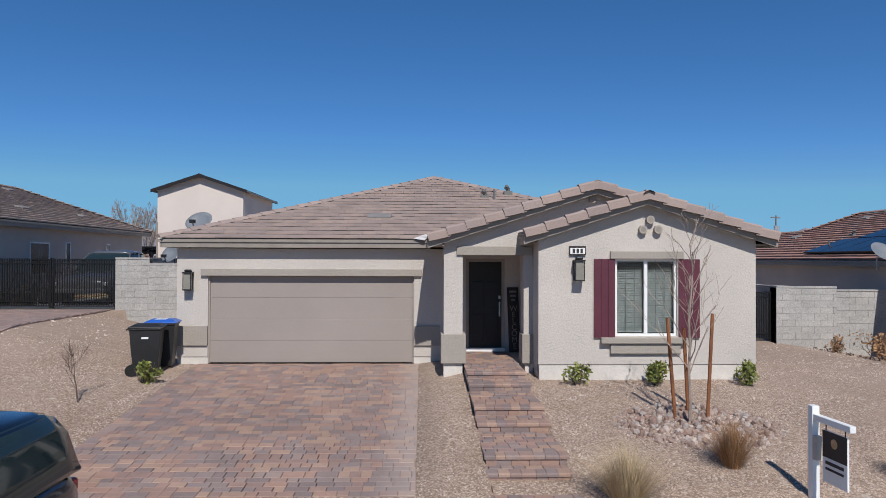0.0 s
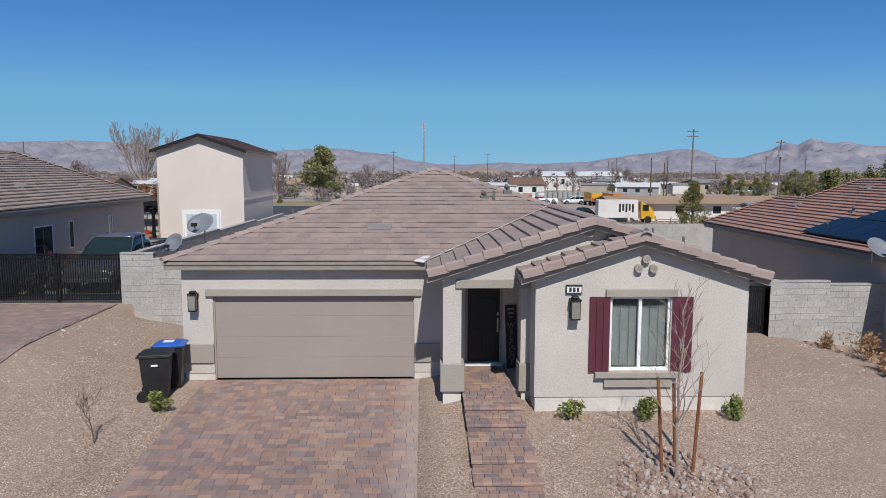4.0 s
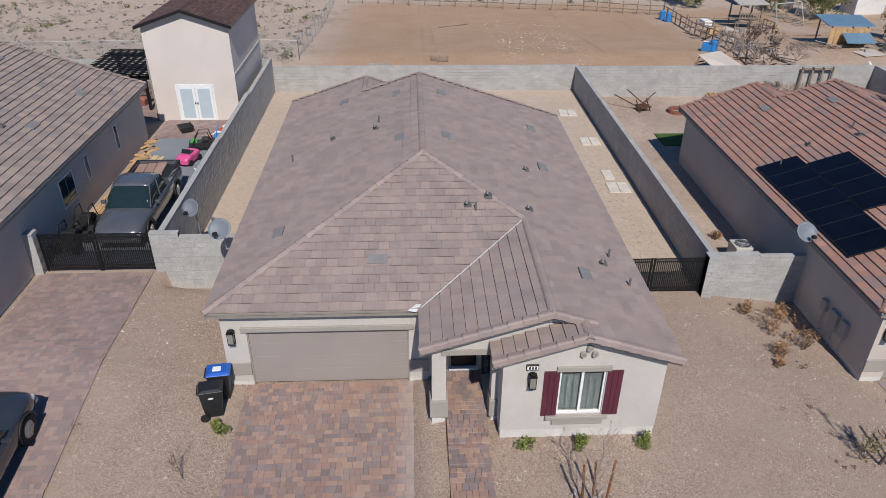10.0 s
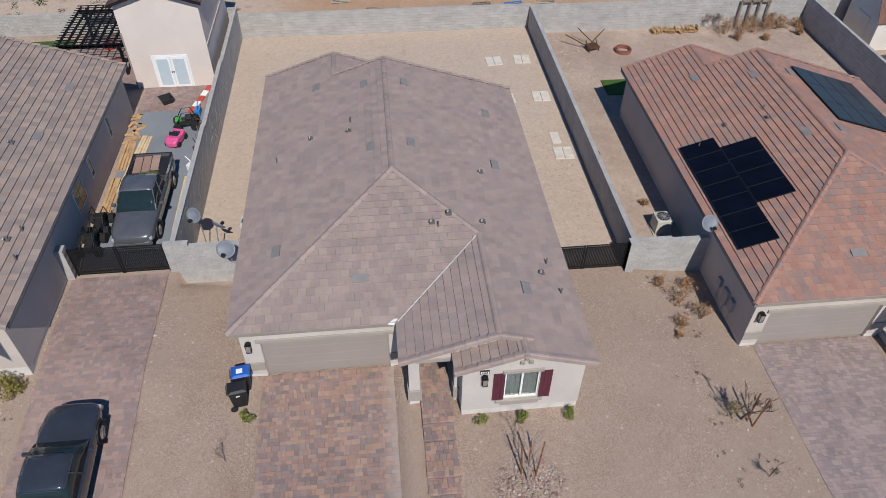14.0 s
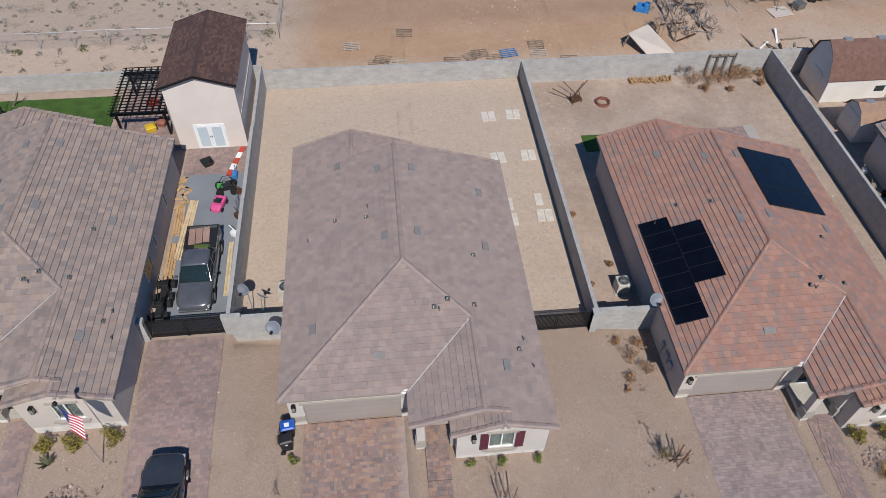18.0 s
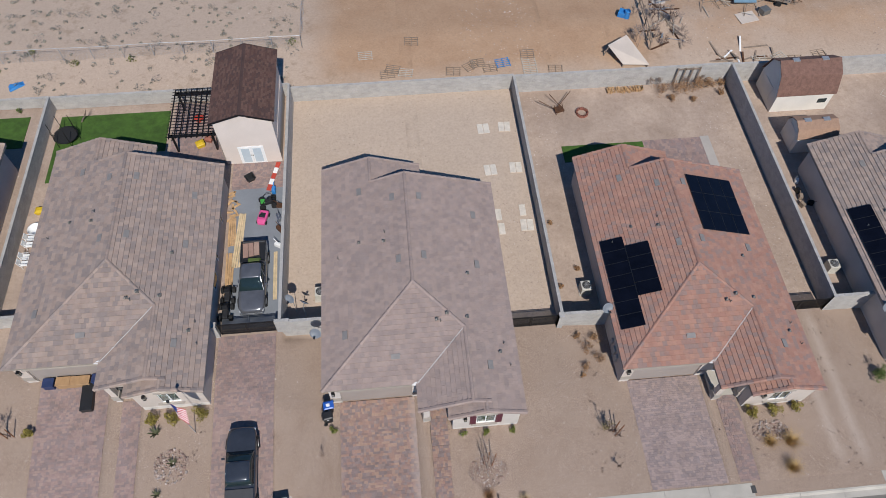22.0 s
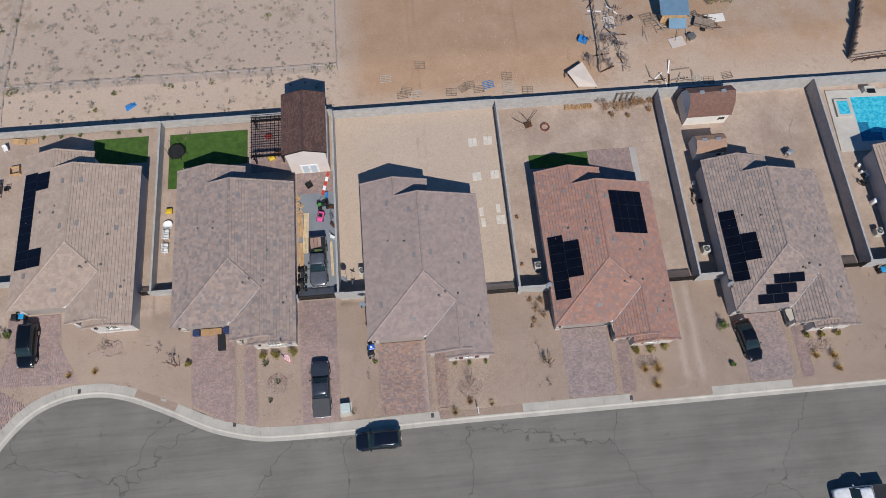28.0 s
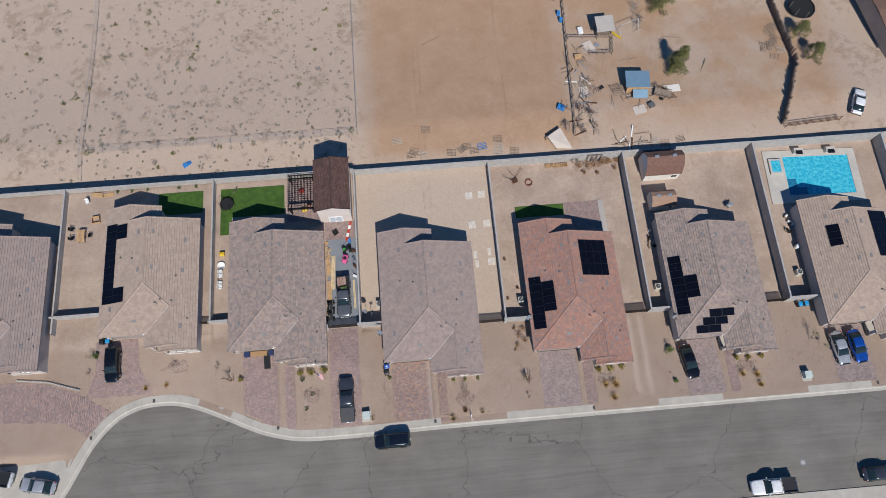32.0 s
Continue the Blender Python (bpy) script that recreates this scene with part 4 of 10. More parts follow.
# ---- block walls, gates ----
def block_wall(name, a, b, top, base, label, thick=0.2, single=0, cap=True):
    """A wall of split-face blocks from a to b in plan; top is a height or a list of (distance, height) steps."""
    a, b = Vector((*a, 0)), Vector((*b, 0))
    d = b - a
    length = d.length
    turn = math.degrees(math.atan2(d.y, d.x))
    w = thing(name, a.x, a.y, 0, turn, label, "wall", kind="structure")
    steps = top if isinstance(top, list) else [(0, top)]
    rnd = random.Random(int(abs(a.x * 7 + a.y * 13)))
    rest, core = Geo(), Geo()
    count = 0
    meshes = {}
    for k, (s0, zt) in enumerate(steps):
        s1 = steps[k + 1][0] if k + 1 < len(steps) else length
        zb = base if not isinstance(base, tuple) else base[0] + (base[1] - base[0]) * (s0 / length)
        core.box(s0, s1, -thick / 2 + 0.012, thick / 2 - 0.012, min(zb, base[1] if isinstance(base, tuple) else zb) - 0.3, zt - 0.055)
        rows = int((zt - 0.05 - zb + 0.3) / 0.2) + 1
        for r_ in range(rows):
            z1 = zt - 0.05 - r_ * 0.2
            z0 = z1 - 0.192
            x = s0 - (0.2 if r_ % 2 else 0.0)
            while x < s1 - 0.01:
                x0, x1 = max(x, s0), min(x + 0.392, s1)
                if x1 - x0 > 0.05:
                    push = rnd.uniform(0, 0.006)
                    if count < single:
                        key = round(x1 - x0, 2)
                        if key not in meshes:
                            meshes[key] = Geo().box(0, x1 - x0, -thick / 2, thick / 2, 0, 0.192).mesh("block", "block_one")
                        share("block", meshes[key], w, Matrix.Translation((x0, push, z0)))
                    else:
                        rest.box(x0, x1, -thick / 2 - push, thick / 2 + push, z0, z1)
                    count += 1
                x += 0.4
        if cap:
            x = s0
            while x < s1 - 0.01:
                rest.box(x + 0.004, min(x + 0.4, s1), -thick / 2 - 0.012, thick / 2 + 0.012, zt - 0.05, zt)
                x += 0.4
    core.out("mortar", "concrete", w)
    me = bpy.data.meshes.new("blocks")
    me.from_pydata(rest.v, [], rest.f)
    me.materials.append(M["block"])
    ob = new("blocks", me)
    ob.parent = w
    tagged(ob, kind="stuff")
    return w


GREY = "grey concrete block garden wall"
TOPS = [2.3, 2.25, 2.2, 1.72, 1.6, 1.5, 1.42, 1.4]
BASES = [1.2, 1.1, 0.75, 0.0, -0.5, -0.75, -0.9, -0.9]
xs = [-62.0] + WALLX + [88.0]
for i in range(8):
    block_wall("wall_back", (xs[i], BACKY + 0.1), (xs[i + 1], BACKY + 0.1), TOPS[i], min(BASES[i], 0.1), GREY)
SIDE = [(7.5, 2.4, 1.1), (7.6, 2.35, 0.75), (5.6, 2.5, 0.0), (4.8, 1.68, -0.55), (4.6, 1.6, -0.8), (4.6, 1.45, -0.95), (4.6, 1.4, -0.95)]
for x, (y0, zt, zb) in zip(WALLX, SIDE):
    steps = [(0, zt), (9.0, zt - 0.08), (16.0, zt - 0.2)] if x == -4.1 else zt
    block_wall("wall_side", (x, y0), (x, BACKY), steps, zb, GREY)
block_wall("wall_return", (-4.5, 5.5), (-0.74, 5.5), [(0, 2.5), (1.05, 2.32)], 0.3, "grey split-face block wall with a stepped top", single=130)
block_wall("wall_return", (-8.95, 5.5), (-8.55, 5.5), 2.55, 0.8, "grey split-face block gate pier", thick=0.4, single=20)
block_wall("wall_return", (16.0, 4.7), (19.7, 4.7), [(0, 1.68), (1.9, 1.58)], -0.35, "grey split-face block wall beside the gate", single=110)
block_wall("wall_return", (15.9, 4.6), (16.3, 4.6), 1.70, -0.3, "grey split-face block pier", thick=0.4)
block_wall("wall_return", (36.6, 4.5), (39.8, 4.5), 1.55, -0.75, GREY)
block_wall("wall_return", (56.6, 4.5), (60.9, 4.5), 1.4, -0.95, GREY)
block_wall("wall_return", (-25.1, 7.5), (-21.5, 7.5), 2.3, 0.7, GREY)
block_wall("wall_return", (-46.8, 9.8), (-38.8, 9.8), 2.6, 1.1, GREY)


mesh_ = Nodes("wire_screen", 0.6)
hole = mesh_.add("ShaderNodeBsdfTransparent")
both = mesh_.add("ShaderNodeMixShader")
both.inputs[0].default_value = 0.62
mesh_.link(hole.outputs[0], both.inputs[1])
mesh_.link(mesh_.b.outputs[0], both.inputs[2])
mesh_.link(both.outputs[0], mesh_.t.nodes["Material Output"].inputs[0])
M["mesh_screen"] = mesh_.done((0.012, 0.012, 0.013))


def gate(x0, x1, y, zb, h, leaves=2, label="black iron gate of thin upright bars"):
    g_ = thing("gate", x0, y, zb, label=label, category="gate")

    w = (x1 - x0) / leaves
    bar = Geo().box(-0.012, 0.012, -0.012, 0.012, 0.08, h).mesh("bar", "black_metal")
    for k in range(leaves):
        f = Geo()
        s = k * w + 0.015
        e = (k + 1) * w - 0.015
        for z in (0.06, 0.2, h - 0.16, h - 0.03):
            f.box(s, e, -0.016, 0.016, z, z + 0.035)
        f.box(s, s + 0.05, -0.025, 0.025, 0, h + 0.02).box(e - 0.05, e, -0.025, 0.025, 0, h + 0.02)
        fr = f.out("gate_frame", "black_metal", g_)
        Geo().poly((s + 0.05, 0.018, 0.1), (e - 0.05, 0.018, 0.1), (e - 0.05, 0.018, h - 0.04), (s + 0.05, 0.018, h - 0.04)).out("screen_panel", "mesh_screen", fr, "fine black wire screen")
        nb = int(w / 0.075)
        for i in range(1, nb):
            share("bar", bar, fr, Matrix.Translation((s + (e - s) * i / nb, 0, 0)))
    return g_


gate(-8.5, -4.5, 5.5, 0.9, 1.55, 2)
gate(12.0, 15.9, 4.7, 0.0, 1.5, 2, "black iron side gate of thin upright bars")
gate(32.4, 36.5, 4.5, -0.4, 1.5, 2, "black iron side gate of thin upright bars")
gate(52.6, 56.5, 4.5, -0.6, 1.5, 2, "black iron side gate of thin upright bars")
gate(-26.1, -25.1, 7.5, 1.0, 1.4, 1, "black iron side gate of thin upright bars")


# ---- paved drives and walks ----
def pavers(name, rect, zf, mat, label, single=0, near_y=None, row=0.155, widths=(0.155, 0.155, 0.235, 0.235, 0.31), seed=3, thick=0.07, parent=None, edge=None, raise_=0.022):
    """A field of pavers in rows; those with y under near_y, up to the number given, are objects of their own."""
    x0, x1, y0, y1 = rect
    rnd = random.Random(seed)
    p = parent or thing(name, 0, 0, 0, label=label, category="paving", kind="structure")
    rest = Geo()
    count, y = 0, y0
    meshes = {}
    while y < y1 - 0.03:
        ye = min(y + row * rnd.choice((1, 1, 1, 1, 1.5)), y1)
        xa, xb = (x0, x1) if edge is None else edge((y + ye) / 2)
        x = xa - rnd.uniform(0, 0.15)
        while x < xb - 0.02:
            w = rnd.choice(widths)
            a, b = max(x, xa), min(x + w, xb)
            if b - a > 0.03:
                zc = zf((a + b) / 2, (y + ye) / 2) + raise_ + rnd.uniform(-0.003, 0.003)
                z0_, z1_ = zf((a + b) / 2, y), zf((a + b) / 2, ye)
                tilt = (z1_ - z0_) / max(ye - y, 0.01)
                if count < single and (near_y is None or y < near_y):
                    key = (round(b - a, 2), round(ye - y, 2))
                    if key not in meshes:
                        ww, dd = key[0] / 2 - 0.002, key[1] / 2 - 0.002
                        g = Geo()
                        g.loft([[(-ww, -dd, -thick), (ww, -dd, -thick), (ww, dd, -thick), (-ww, dd, -thick)], [(-ww, -dd, -0.008), (ww, -dd, -0.008), (ww, dd, -0.008), (-ww, dd, -0.008)],
                                [(-ww + 0.008, -dd + 0.008, 0), (ww - 0.008, -dd + 0.008, 0), (ww - 0.008, dd - 0.008, 0), (-ww + 0.008, dd - 0.008, 0)]])
                        meshes[key] = g.mesh("paver", mat + "_one")
                    share("paver", meshes[key], p, Matrix.Translation(((a + b) / 2, (y + ye) / 2, zc)) @ Matrix.Rotation(math.atan(tilt), 4, "X"))
                    count += 1
                else:
                    n0 = len(rest.v)
                    dz = tilt * (ye - y) / 2
                    e = 0.0025
                    rest.v += [(a + e, y + e, zc - dz), (b - e, y + e, zc - dz), (b - e, ye - e, zc + dz), (a + e, ye - e, zc + dz)]
                    rest.v += [(vx, vy, vz - thick) for vx, vy, vz in rest.v[n0:n0 + 4]]
                    rest.f += [(n0, n0 + 1, n0 + 2, n0 + 3), (n0, n0 + 4, n0 + 5, n0 + 1), (n0 + 1, n0 + 5, n0 + 6, n0 + 2), (n0 + 2, n0 + 6, n0 + 7, n0 + 3), (n0 + 3, n0 + 7, n0 + 4, n0)]
            x += w
        y = ye
    if rest.f:
        me = bpy.data.meshes.new("pavers")
        me.from_pydata(rest.v, [], rest.f)
        me.materials.append(M[mat])
        ob = new("pavers", me)
        ob.parent = p
        tagged(ob, kind="stuff")
    return p


def lz(x, y):
    return float(land(x, y))


pavers("driveway", (-0.2, 5.0, -7.75, 0.02), lambda x, y: lz(min(max(x, -0.6), 4.9), y) + 0.0, "paver", "tumbled tan, red and charcoal paver drive before the garage", single=300, near_y=-3.4, raise_=0.012)
pavers("side_drive", (-8.7, -4.6, -7.9, 5.35), lambda x, y: lz(x, y), "paver_red", "worn reddish paver side drive up to the iron gate", seed=5)
pavers("driveway", (-20.6, -15.9, -7.2, 2.95), lambda x, y: lz(x, y), "paver_red", "worn reddish paver drive", seed=6, edge=lambda y: (max(-20.6, -20.6 + max(0, (-4.9 - y)) * 1.7), -15.9))
pavers("front_walk", (-14.9, -13.6, -7.6, 1.1), lambda x, y: lz(x, y), "paver_red", "narrow reddish paver walk to the door", seed=7)
pavers("driveway", (20.3, 25.5, -7.65, 0.02), lambda x, y: lz(x, y), "paver_grey", "pale grey-red paver drive", seed=8)
pavers("front_walk", (26.3, 27.65, -7.65, 0.3), lambda x, y: lz(x, y), "paver_red", "narrow reddish paver walk to the door", seed=9)
pavers("driveway", (40.5, 45.6, -7.6, 0.02), lambda x, y: lz(x, y), "paver_grey", "pale grey-red paver drive", seed=10)
pavers("front_walk", (46.5, 47.8, -7.6, 0.3), lambda x, y: lz(x, y), "paver_red", "narrow reddish paver walk to the door", seed=11)
pavers("driveway", (61.7, 67.0, -7.6, 0.4), lambda x, y: lz(x, y), "paver_grey", "pale grey-red paver drive", seed=12)
pavers("driveway", (-40.6, -34.9, -1.4, 6.1), lambda x, y: lz(x, y), "paver_red", "reddish paver drive beside the turning circle", seed=13, edge=lambda y: (-40.6 - max(0, 2 - y) * 0.4, -34.9 + max(0, 2.5 - y) * 0.5))
pavers("driveway", (-58.0, -38.0, -6.8, 1.35), lambda x, y: lz(x, y), "paver_red", "wide reddish paver drive beside the turning circle", seed=14, row=0.25, raise_=0.035,
       edge=lambda y: (lerp(y, [-6.8, -5.7, -4.4, -3.5], [-41.5, -42.6, -44.8, -58]), lerp(y, [-6.8, -3.3, -0.6, 0.8, 1.35], [-41.3, -38.6, -43.1, -47.0, -50.6])))
edging = thing("edging", 0, 0, 0, label="low row of dark edging stones beside a drive", category="edging", kind="structure")
for i in range(20):
    x = -51.0 + i * 0.42
    y = lerp(x, [-51, -47, -43], [1.55, 1.05, -0.25])
    Geo().box(x, x + 0.38, y, y + 0.16, lz(x, y) - 0.1, lz(x, y) + 0.24).out("stone", "block_one", edging, bevel=0.02)
pavers("patio", (-8.7, -4.3, 18.6, 21.35), lambda x, y: 0.885, "paver_red", "reddish paver strip before the tall shed", seed=15)
pavers("patio", (-14.2, -9.3, 21.9, 28.6), lambda x, y: 0.885, "paver_red", "reddish paver floor under the pergola", seed=16, row=0.3)
pavers("patio", (26.9, 32.2, 17.8, 22.2), lambda x, y: -0.47, "paver_red", "grey-brown paver patio behind the house", seed=17, row=0.3)

# stepped walk to the front door: landings and treads, (front y, back y, top z)
walkway = thing("front_steps", 0, 0, 0, label="stepped paver walk in reddish and charcoal tones", category="steps", kind="structure")
STEPS = [(-2.94, 0.15, 0.26), (-3.61, -2.94, 0.15), (-5.02, -3.61, 0.015), (-5.61, -5.02, -0.12), (-6.95, -5.61, -0.26), (-7.3, -6.95, -0.4), (-8.3, -7.3, -0.535)]
for i, (yf, yb_, zt) in enumerate(STEPS):
    pavers("", (5.95, 7.14, yf + 0.2, yb_), lambda x, y, z=zt: z, "paver", "", single=60, seed=20 + i, parent=walkway, thick=0.06, row=0.17, widths=(0.17, 0.17, 0.25), raise_=0.0)
    rs = random.Random(60 + i)
    x = 5.95
    while x < 7.1:
        x2 = min(x + rs.choice((0.14, 0.16, 0.2)), 7.14)
        x2 = 7.14 if 7.14 - x2 < 0.08 else x2
        # rounded nosing stones over a set-back row of riser stones
        prof = [(-0.014, -0.055), (-0.014, -0.02), (-0.007, -0.006), (0.008, 0.0), (0.198, 0.0), (0.198, -0.055)]
        Geo().prism([(0, p, q) for p, q in prof], (x + 0.002, yf, zt), (x2 - 0.002, yf, zt)).out("nosing_paver", "paver_one", walkway)
        x = x2
    x = 5.97
    while x < 7.08:
        x2 = min(x + rs.choice((0.16, 0.2, 0.26)), 7.12)
        x2 = 7.12 if 7.12 - x2 < 0.08 else x2
        Geo().box(x + 0.003, x2 - 0.003, yf + rs.uniform(0, 0.006), yf + 0.1, zt - 0.2, zt - 0.056).out("riser_paver", "paver_one", walkway)
        x = x2
    Geo().box(5.97, 7.12, yf + 0.06, yb_, zt - 0.5, zt - 0.061).out("bedding", "concrete", walkway)

# wide aprons where drives meet the kerb
apron = thing("apron", 0, 0, 0, label="pale concrete drive apron slabs", category="pavement", kind="structure")
verge = Geo()
inner, outer_ = offset(edge, 0.0), offset(edge, 0.86)
for i in range(len(edge) - 1):
    xm = (edge[i][0] + edge[i + 1][0]) / 2
    if xm < -26.6 or -22.2 < xm < 5.4 or 15.0 < xm < 27.5 or 37.2 < xm < 46.5 or 56.4 < xm < 67.2:
        a, b, c, d = (Vector((*p, 0)) for p in (inner[i], inner[i + 1], outer_[i + 1], outer_[i]))
        t_ = (b - a).normalized() * 0.012
        Geo().prism([a + t_, b, c, d + t_], (0, 0, -0.75), (0, 0, -0.548)).out("slab", "concrete", apron)
    else:
        inside = [(p[0] * 1.35 - q[0] * 0.35, p[1] * 1.35 - q[1] * 0.35) for p, q in ((inner[i], outer_[i]), (inner[i + 1], outer_[i + 1]))]
        verge.prism([Vector((*inside[0], lz(*inside[0]) - 0.02)), Vector((*inside[1], lz(*inside[1]) - 0.02)), Vector((*inner[i + 1], -0.555)), Vector((*inner[i], -0.555))], (0, 0, -0.2), (0, 0, 0))
        verge.prism([Vector((*inner[i], -0.555)), Vector((*inner[i + 1], -0.555)), Vector((*outer_[i + 1], -0.562)), Vector((*outer_[i], -0.562))], (0, 0, -0.2), (0, 0, 0))
tagged(verge.out("verge", "ground"), "gravel strip along the kerb", "ground", kind="structure")
M["drain"] = plain("iron_cover", (0.09, 0.088, 0.085), 0.7, 0.5)
for x, y in ((5.2, -8.2), (-16.1, -7.3), (27.0, -8.2), (-33.0, -2.3), (-41.2, -6.6), (66.9, -8.1)):
    c = thing("meter_cover", x, y, -0.54, label="dark square cover set in the pavement", category="cover", group="meter covers")
    Geo().box(-0.16, 0.16, -0.24, 0.24, -0.02, 0.008).out("lid", "drain", c)
for x, y, r_ in ((53.9, -17.7, 0.42), (-43.0, -15.5, 0.55)):
    g = Geo()
    g.loft([[(x + q * math.cos(a), y + q * math.sin(a), z) for a in (2 * math.pi * k / 24 for k in range(24))] for q, z in ((r_, ROAD_Z), (r_, ROAD_Z + 0.05), (r_ - 0.14, ROAD_Z + 0.055), (r_ - 0.15, ROAD_Z + 0.05))])
    mh = tagged(g.out("manhole", "concrete_grey"), "round manhole cover in a concrete collar", "manhole")
    Geo().tube([(x, y, ROAD_Z + 0.052), (x, y, ROAD_Z + 0.06)], r_ - 0.17, 24).out("iron_lid", "stucco_grey", mh)

# ---- tall shed, pergola, yard of the house uphill ----
M["shingle"] = pieces("shingles_brown", [(0.085, 0.043, 0.034), (0.105, 0.054, 0.042), (0.072, 0.040, 0.034), (0.120, 0.066, 0.050)], single=False)
M["frost"] = plain("frosted_pane", (0.46, 0.53, 0.57), 0.3, vary=0.05)
M["shed_wall"] = plain("shed_siding", (0.63, 0.55, 0.49), 0.8, vary=0.05, scale=0.6, fine=25)
M["barn_wall"] = plain("barn_siding", (0.66, 0.62, 0.56), 0.8, vary=0.06, scale=0.6, fine=25)
M["turf"] = plain("artificial_turf", (0.045, 0.098, 0.012), 0.95, vary=0.3, scale=1.5, fine=120, bump=0.8, dist=0.02)
M["lumber_pale"] = plain("lumber_pale", (0.60, 0.46, 0.28), 0.8, vary=0.2, scale=2, fine=20)
M["lumber"] = plain("lumber", (0.48, 0.30, 0.15), 0.8, vary=0.25, scale=2, fine=20)
M["old_wood"] = plain("weathered_wood", (0.24, 0.185, 0.14), 0.9, vary=0.3, scale=2, fine=25)
M["stake_wood"] = plain("stake_wood", (0.20, 0.075, 0.028), 0.8, vary=0.3, scale=3, fine=40)


def shingled(parent, poly, zf, up, mat="shingle", course=0.15, width=0.3):
    """Shingle courses over one roof plane, joined."""
    along = (-up[1], up[0])
    us = [p[0] * up[0] + p[1] * up[1] for p in poly]
    vs = [p[0] * along[0] + p[1] * along[1] for p in poly]
    g, u, row = Geo(), min(us), 0
    while u < max(us) - 0.01:
        v = min(vs) - (width / 2 if row % 2 else 0)
        while v < max(vs):
            q = clip(poly, *up, u + course)
            for c in ((-up[0], -up[1], -u), (*along, v + width - 0.008), (-along[0], -along[1], -v)):
                q = clip(q, *c) if q else q
            if len(q) > 2:
                tile_geo(g, [(x, y, zf(x, y) + 0.02 - 0.013 * (x * up[0] + y * up[1] - u) / course) for x, y in q], 0.014)
            v += width
        u += course
        row += 1
    me = bpy.data.meshes.new("shingles")
    me.from_pydata(g.v, [], g.f)
    me.materials.append(M[mat])
    ob = new("shingles", me)
    ob.parent = parent
    return tagged(ob, kind="stuff")


def tall_shed():
    s = thing("tall_shed", 0, 0, 0, label="tall beige two storey shed with a brown shingle roof", category="shed")
    x0, x1, y0, y1, zb, ze, xr, zr = -9.2, -4.62, 21.4, 28.75, 0.8, 6.18, -6.91, 6.98
    Geo().prism([(x0, 0, zb), (x1, 0, zb), (x1, 0, ze - 0.02), (xr, 0, zr - 0.08), (x0, 0, ze - 0.02)], (0, y0, 0), (0, y0 + 0.15, 0)).out("wall", "shed_wall", s)
    Geo().prism([(x0, 0, zb), (x1, 0, zb), (x1, 0, ze - 0.02), (xr, 0, zr - 0.08), (x0, 0, ze - 0.02)], (0, y1 - 0.15, 0), (0, y1, 0)).out("wall", "shed_wall", s)
    Geo().box(x1 - 0.15, x1, y0 + 0.15, y1 - 0.15, zb, ze - 0.05).out("wall", "shed_wall", s)
    Geo().box(x0, x0 + 0.15, y0 + 0.15, y1 - 0.15, zb, ze - 0.05).out("wall", "shed_wall", s)
    Geo().box(x1, x1 + 0.03, y0, y1, 3.45, 3.53).out("belt_board", "shed_wall", s)
    Geo().box(x0 - 0.04, x0 + 0.04, y0 - 0.03, y0 + 0.01, zb, 4.4).out("downpipe", "fascia", s, "dark downpipe on the corner")
    for sx in (-1, 1):
        ex = xr + sx * 2.55
        def zf(x, y, sx=sx):
            return zr - abs(x - xr) * 0.335
        pts = [(ex, y0 - 0.3, zf(ex, 0)), (xr, y0 - 0.3, zr), (xr, y1 + 0.3, zr), (ex, y1 + 0.3, zf(ex, 0))]
        pl = Geo().prism(pts, (0, 0, 0), (0, 0, -0.1)).out("roof", "fascia", s, "brown shingle roof slope")
        shingled(pl, [(min(ex, xr), y0 - 0.32), (max(ex, xr), y0 - 0.32), (max(ex, xr), y1 + 0.32), (min(ex, xr), y1 + 0.32)], zf, (-sx, 0))
        Geo().prism([(ex, y0 - 0.33, zf(ex, 0) + 0.03), (xr, y0 - 0.33, zr + 0.03), (xr, y0 - 0.33, zr - 0.14), (ex, y0 - 0.33, zf(ex, 0) - 0.14)], (0, 0, 0), (0, 0.04, 0)).out("barge_board", "door", pl)
        Geo().prism([(ex, y1 + 0.29, zf(ex, 0) + 0.03), (xr, y1 + 0.29, zr + 0.03), (xr, y1 + 0.29, zr - 0.14), (ex, y1 + 0.29, zf(ex, 0) - 0.14)], (0, 0, 0), (0, 0.04, 0)).out("barge_board", "door", pl)
    Geo().prism([(xr - 0.13, 0, zr - 0.02), (xr, 0, zr + 0.05), (xr + 0.13, 0, zr - 0.02)], (0, y0 - 0.32, 0), (0, y1 + 0.32, 0)).out("ridge_cap", "shingle", s)
    fr = Geo().box(-7.95, -7.87, y0 - 0.03, y0 + 0.02, 0.88, 2.95).box(-5.95, -5.87, y0 - 0.03, y0 + 0.02, 0.88, 2.95).box(-7.87, -5.95, y0 - 0.03, y0 + 0.02, 2.88, 2.95)
    fr.out("door_frame", "white", s)
    for k in range(2):
        a = -7.86 + k * 0.955
        lf = Geo().box(a, a + 0.945, y0 - 0.045, y0 - 0.005, 0.9, 2.87).out("door_leaf", "white", s, "white double door leaf", bevel=0.008)
        Geo().box(a + 0.14, a + 0.8, y0 - 0.055, y0 - 0.043, 1.05, 2.72).out("pane", "frost", lf, "pale frosted pane")
        Geo().box(a + (0.87 if k == 0 else 0.03), a + (0.92 if k == 0 else 0.08), y0 - 0.09, y0 - 0.045, 1.85, 1.95).out("handle", "black_metal", lf)


tall_shed()


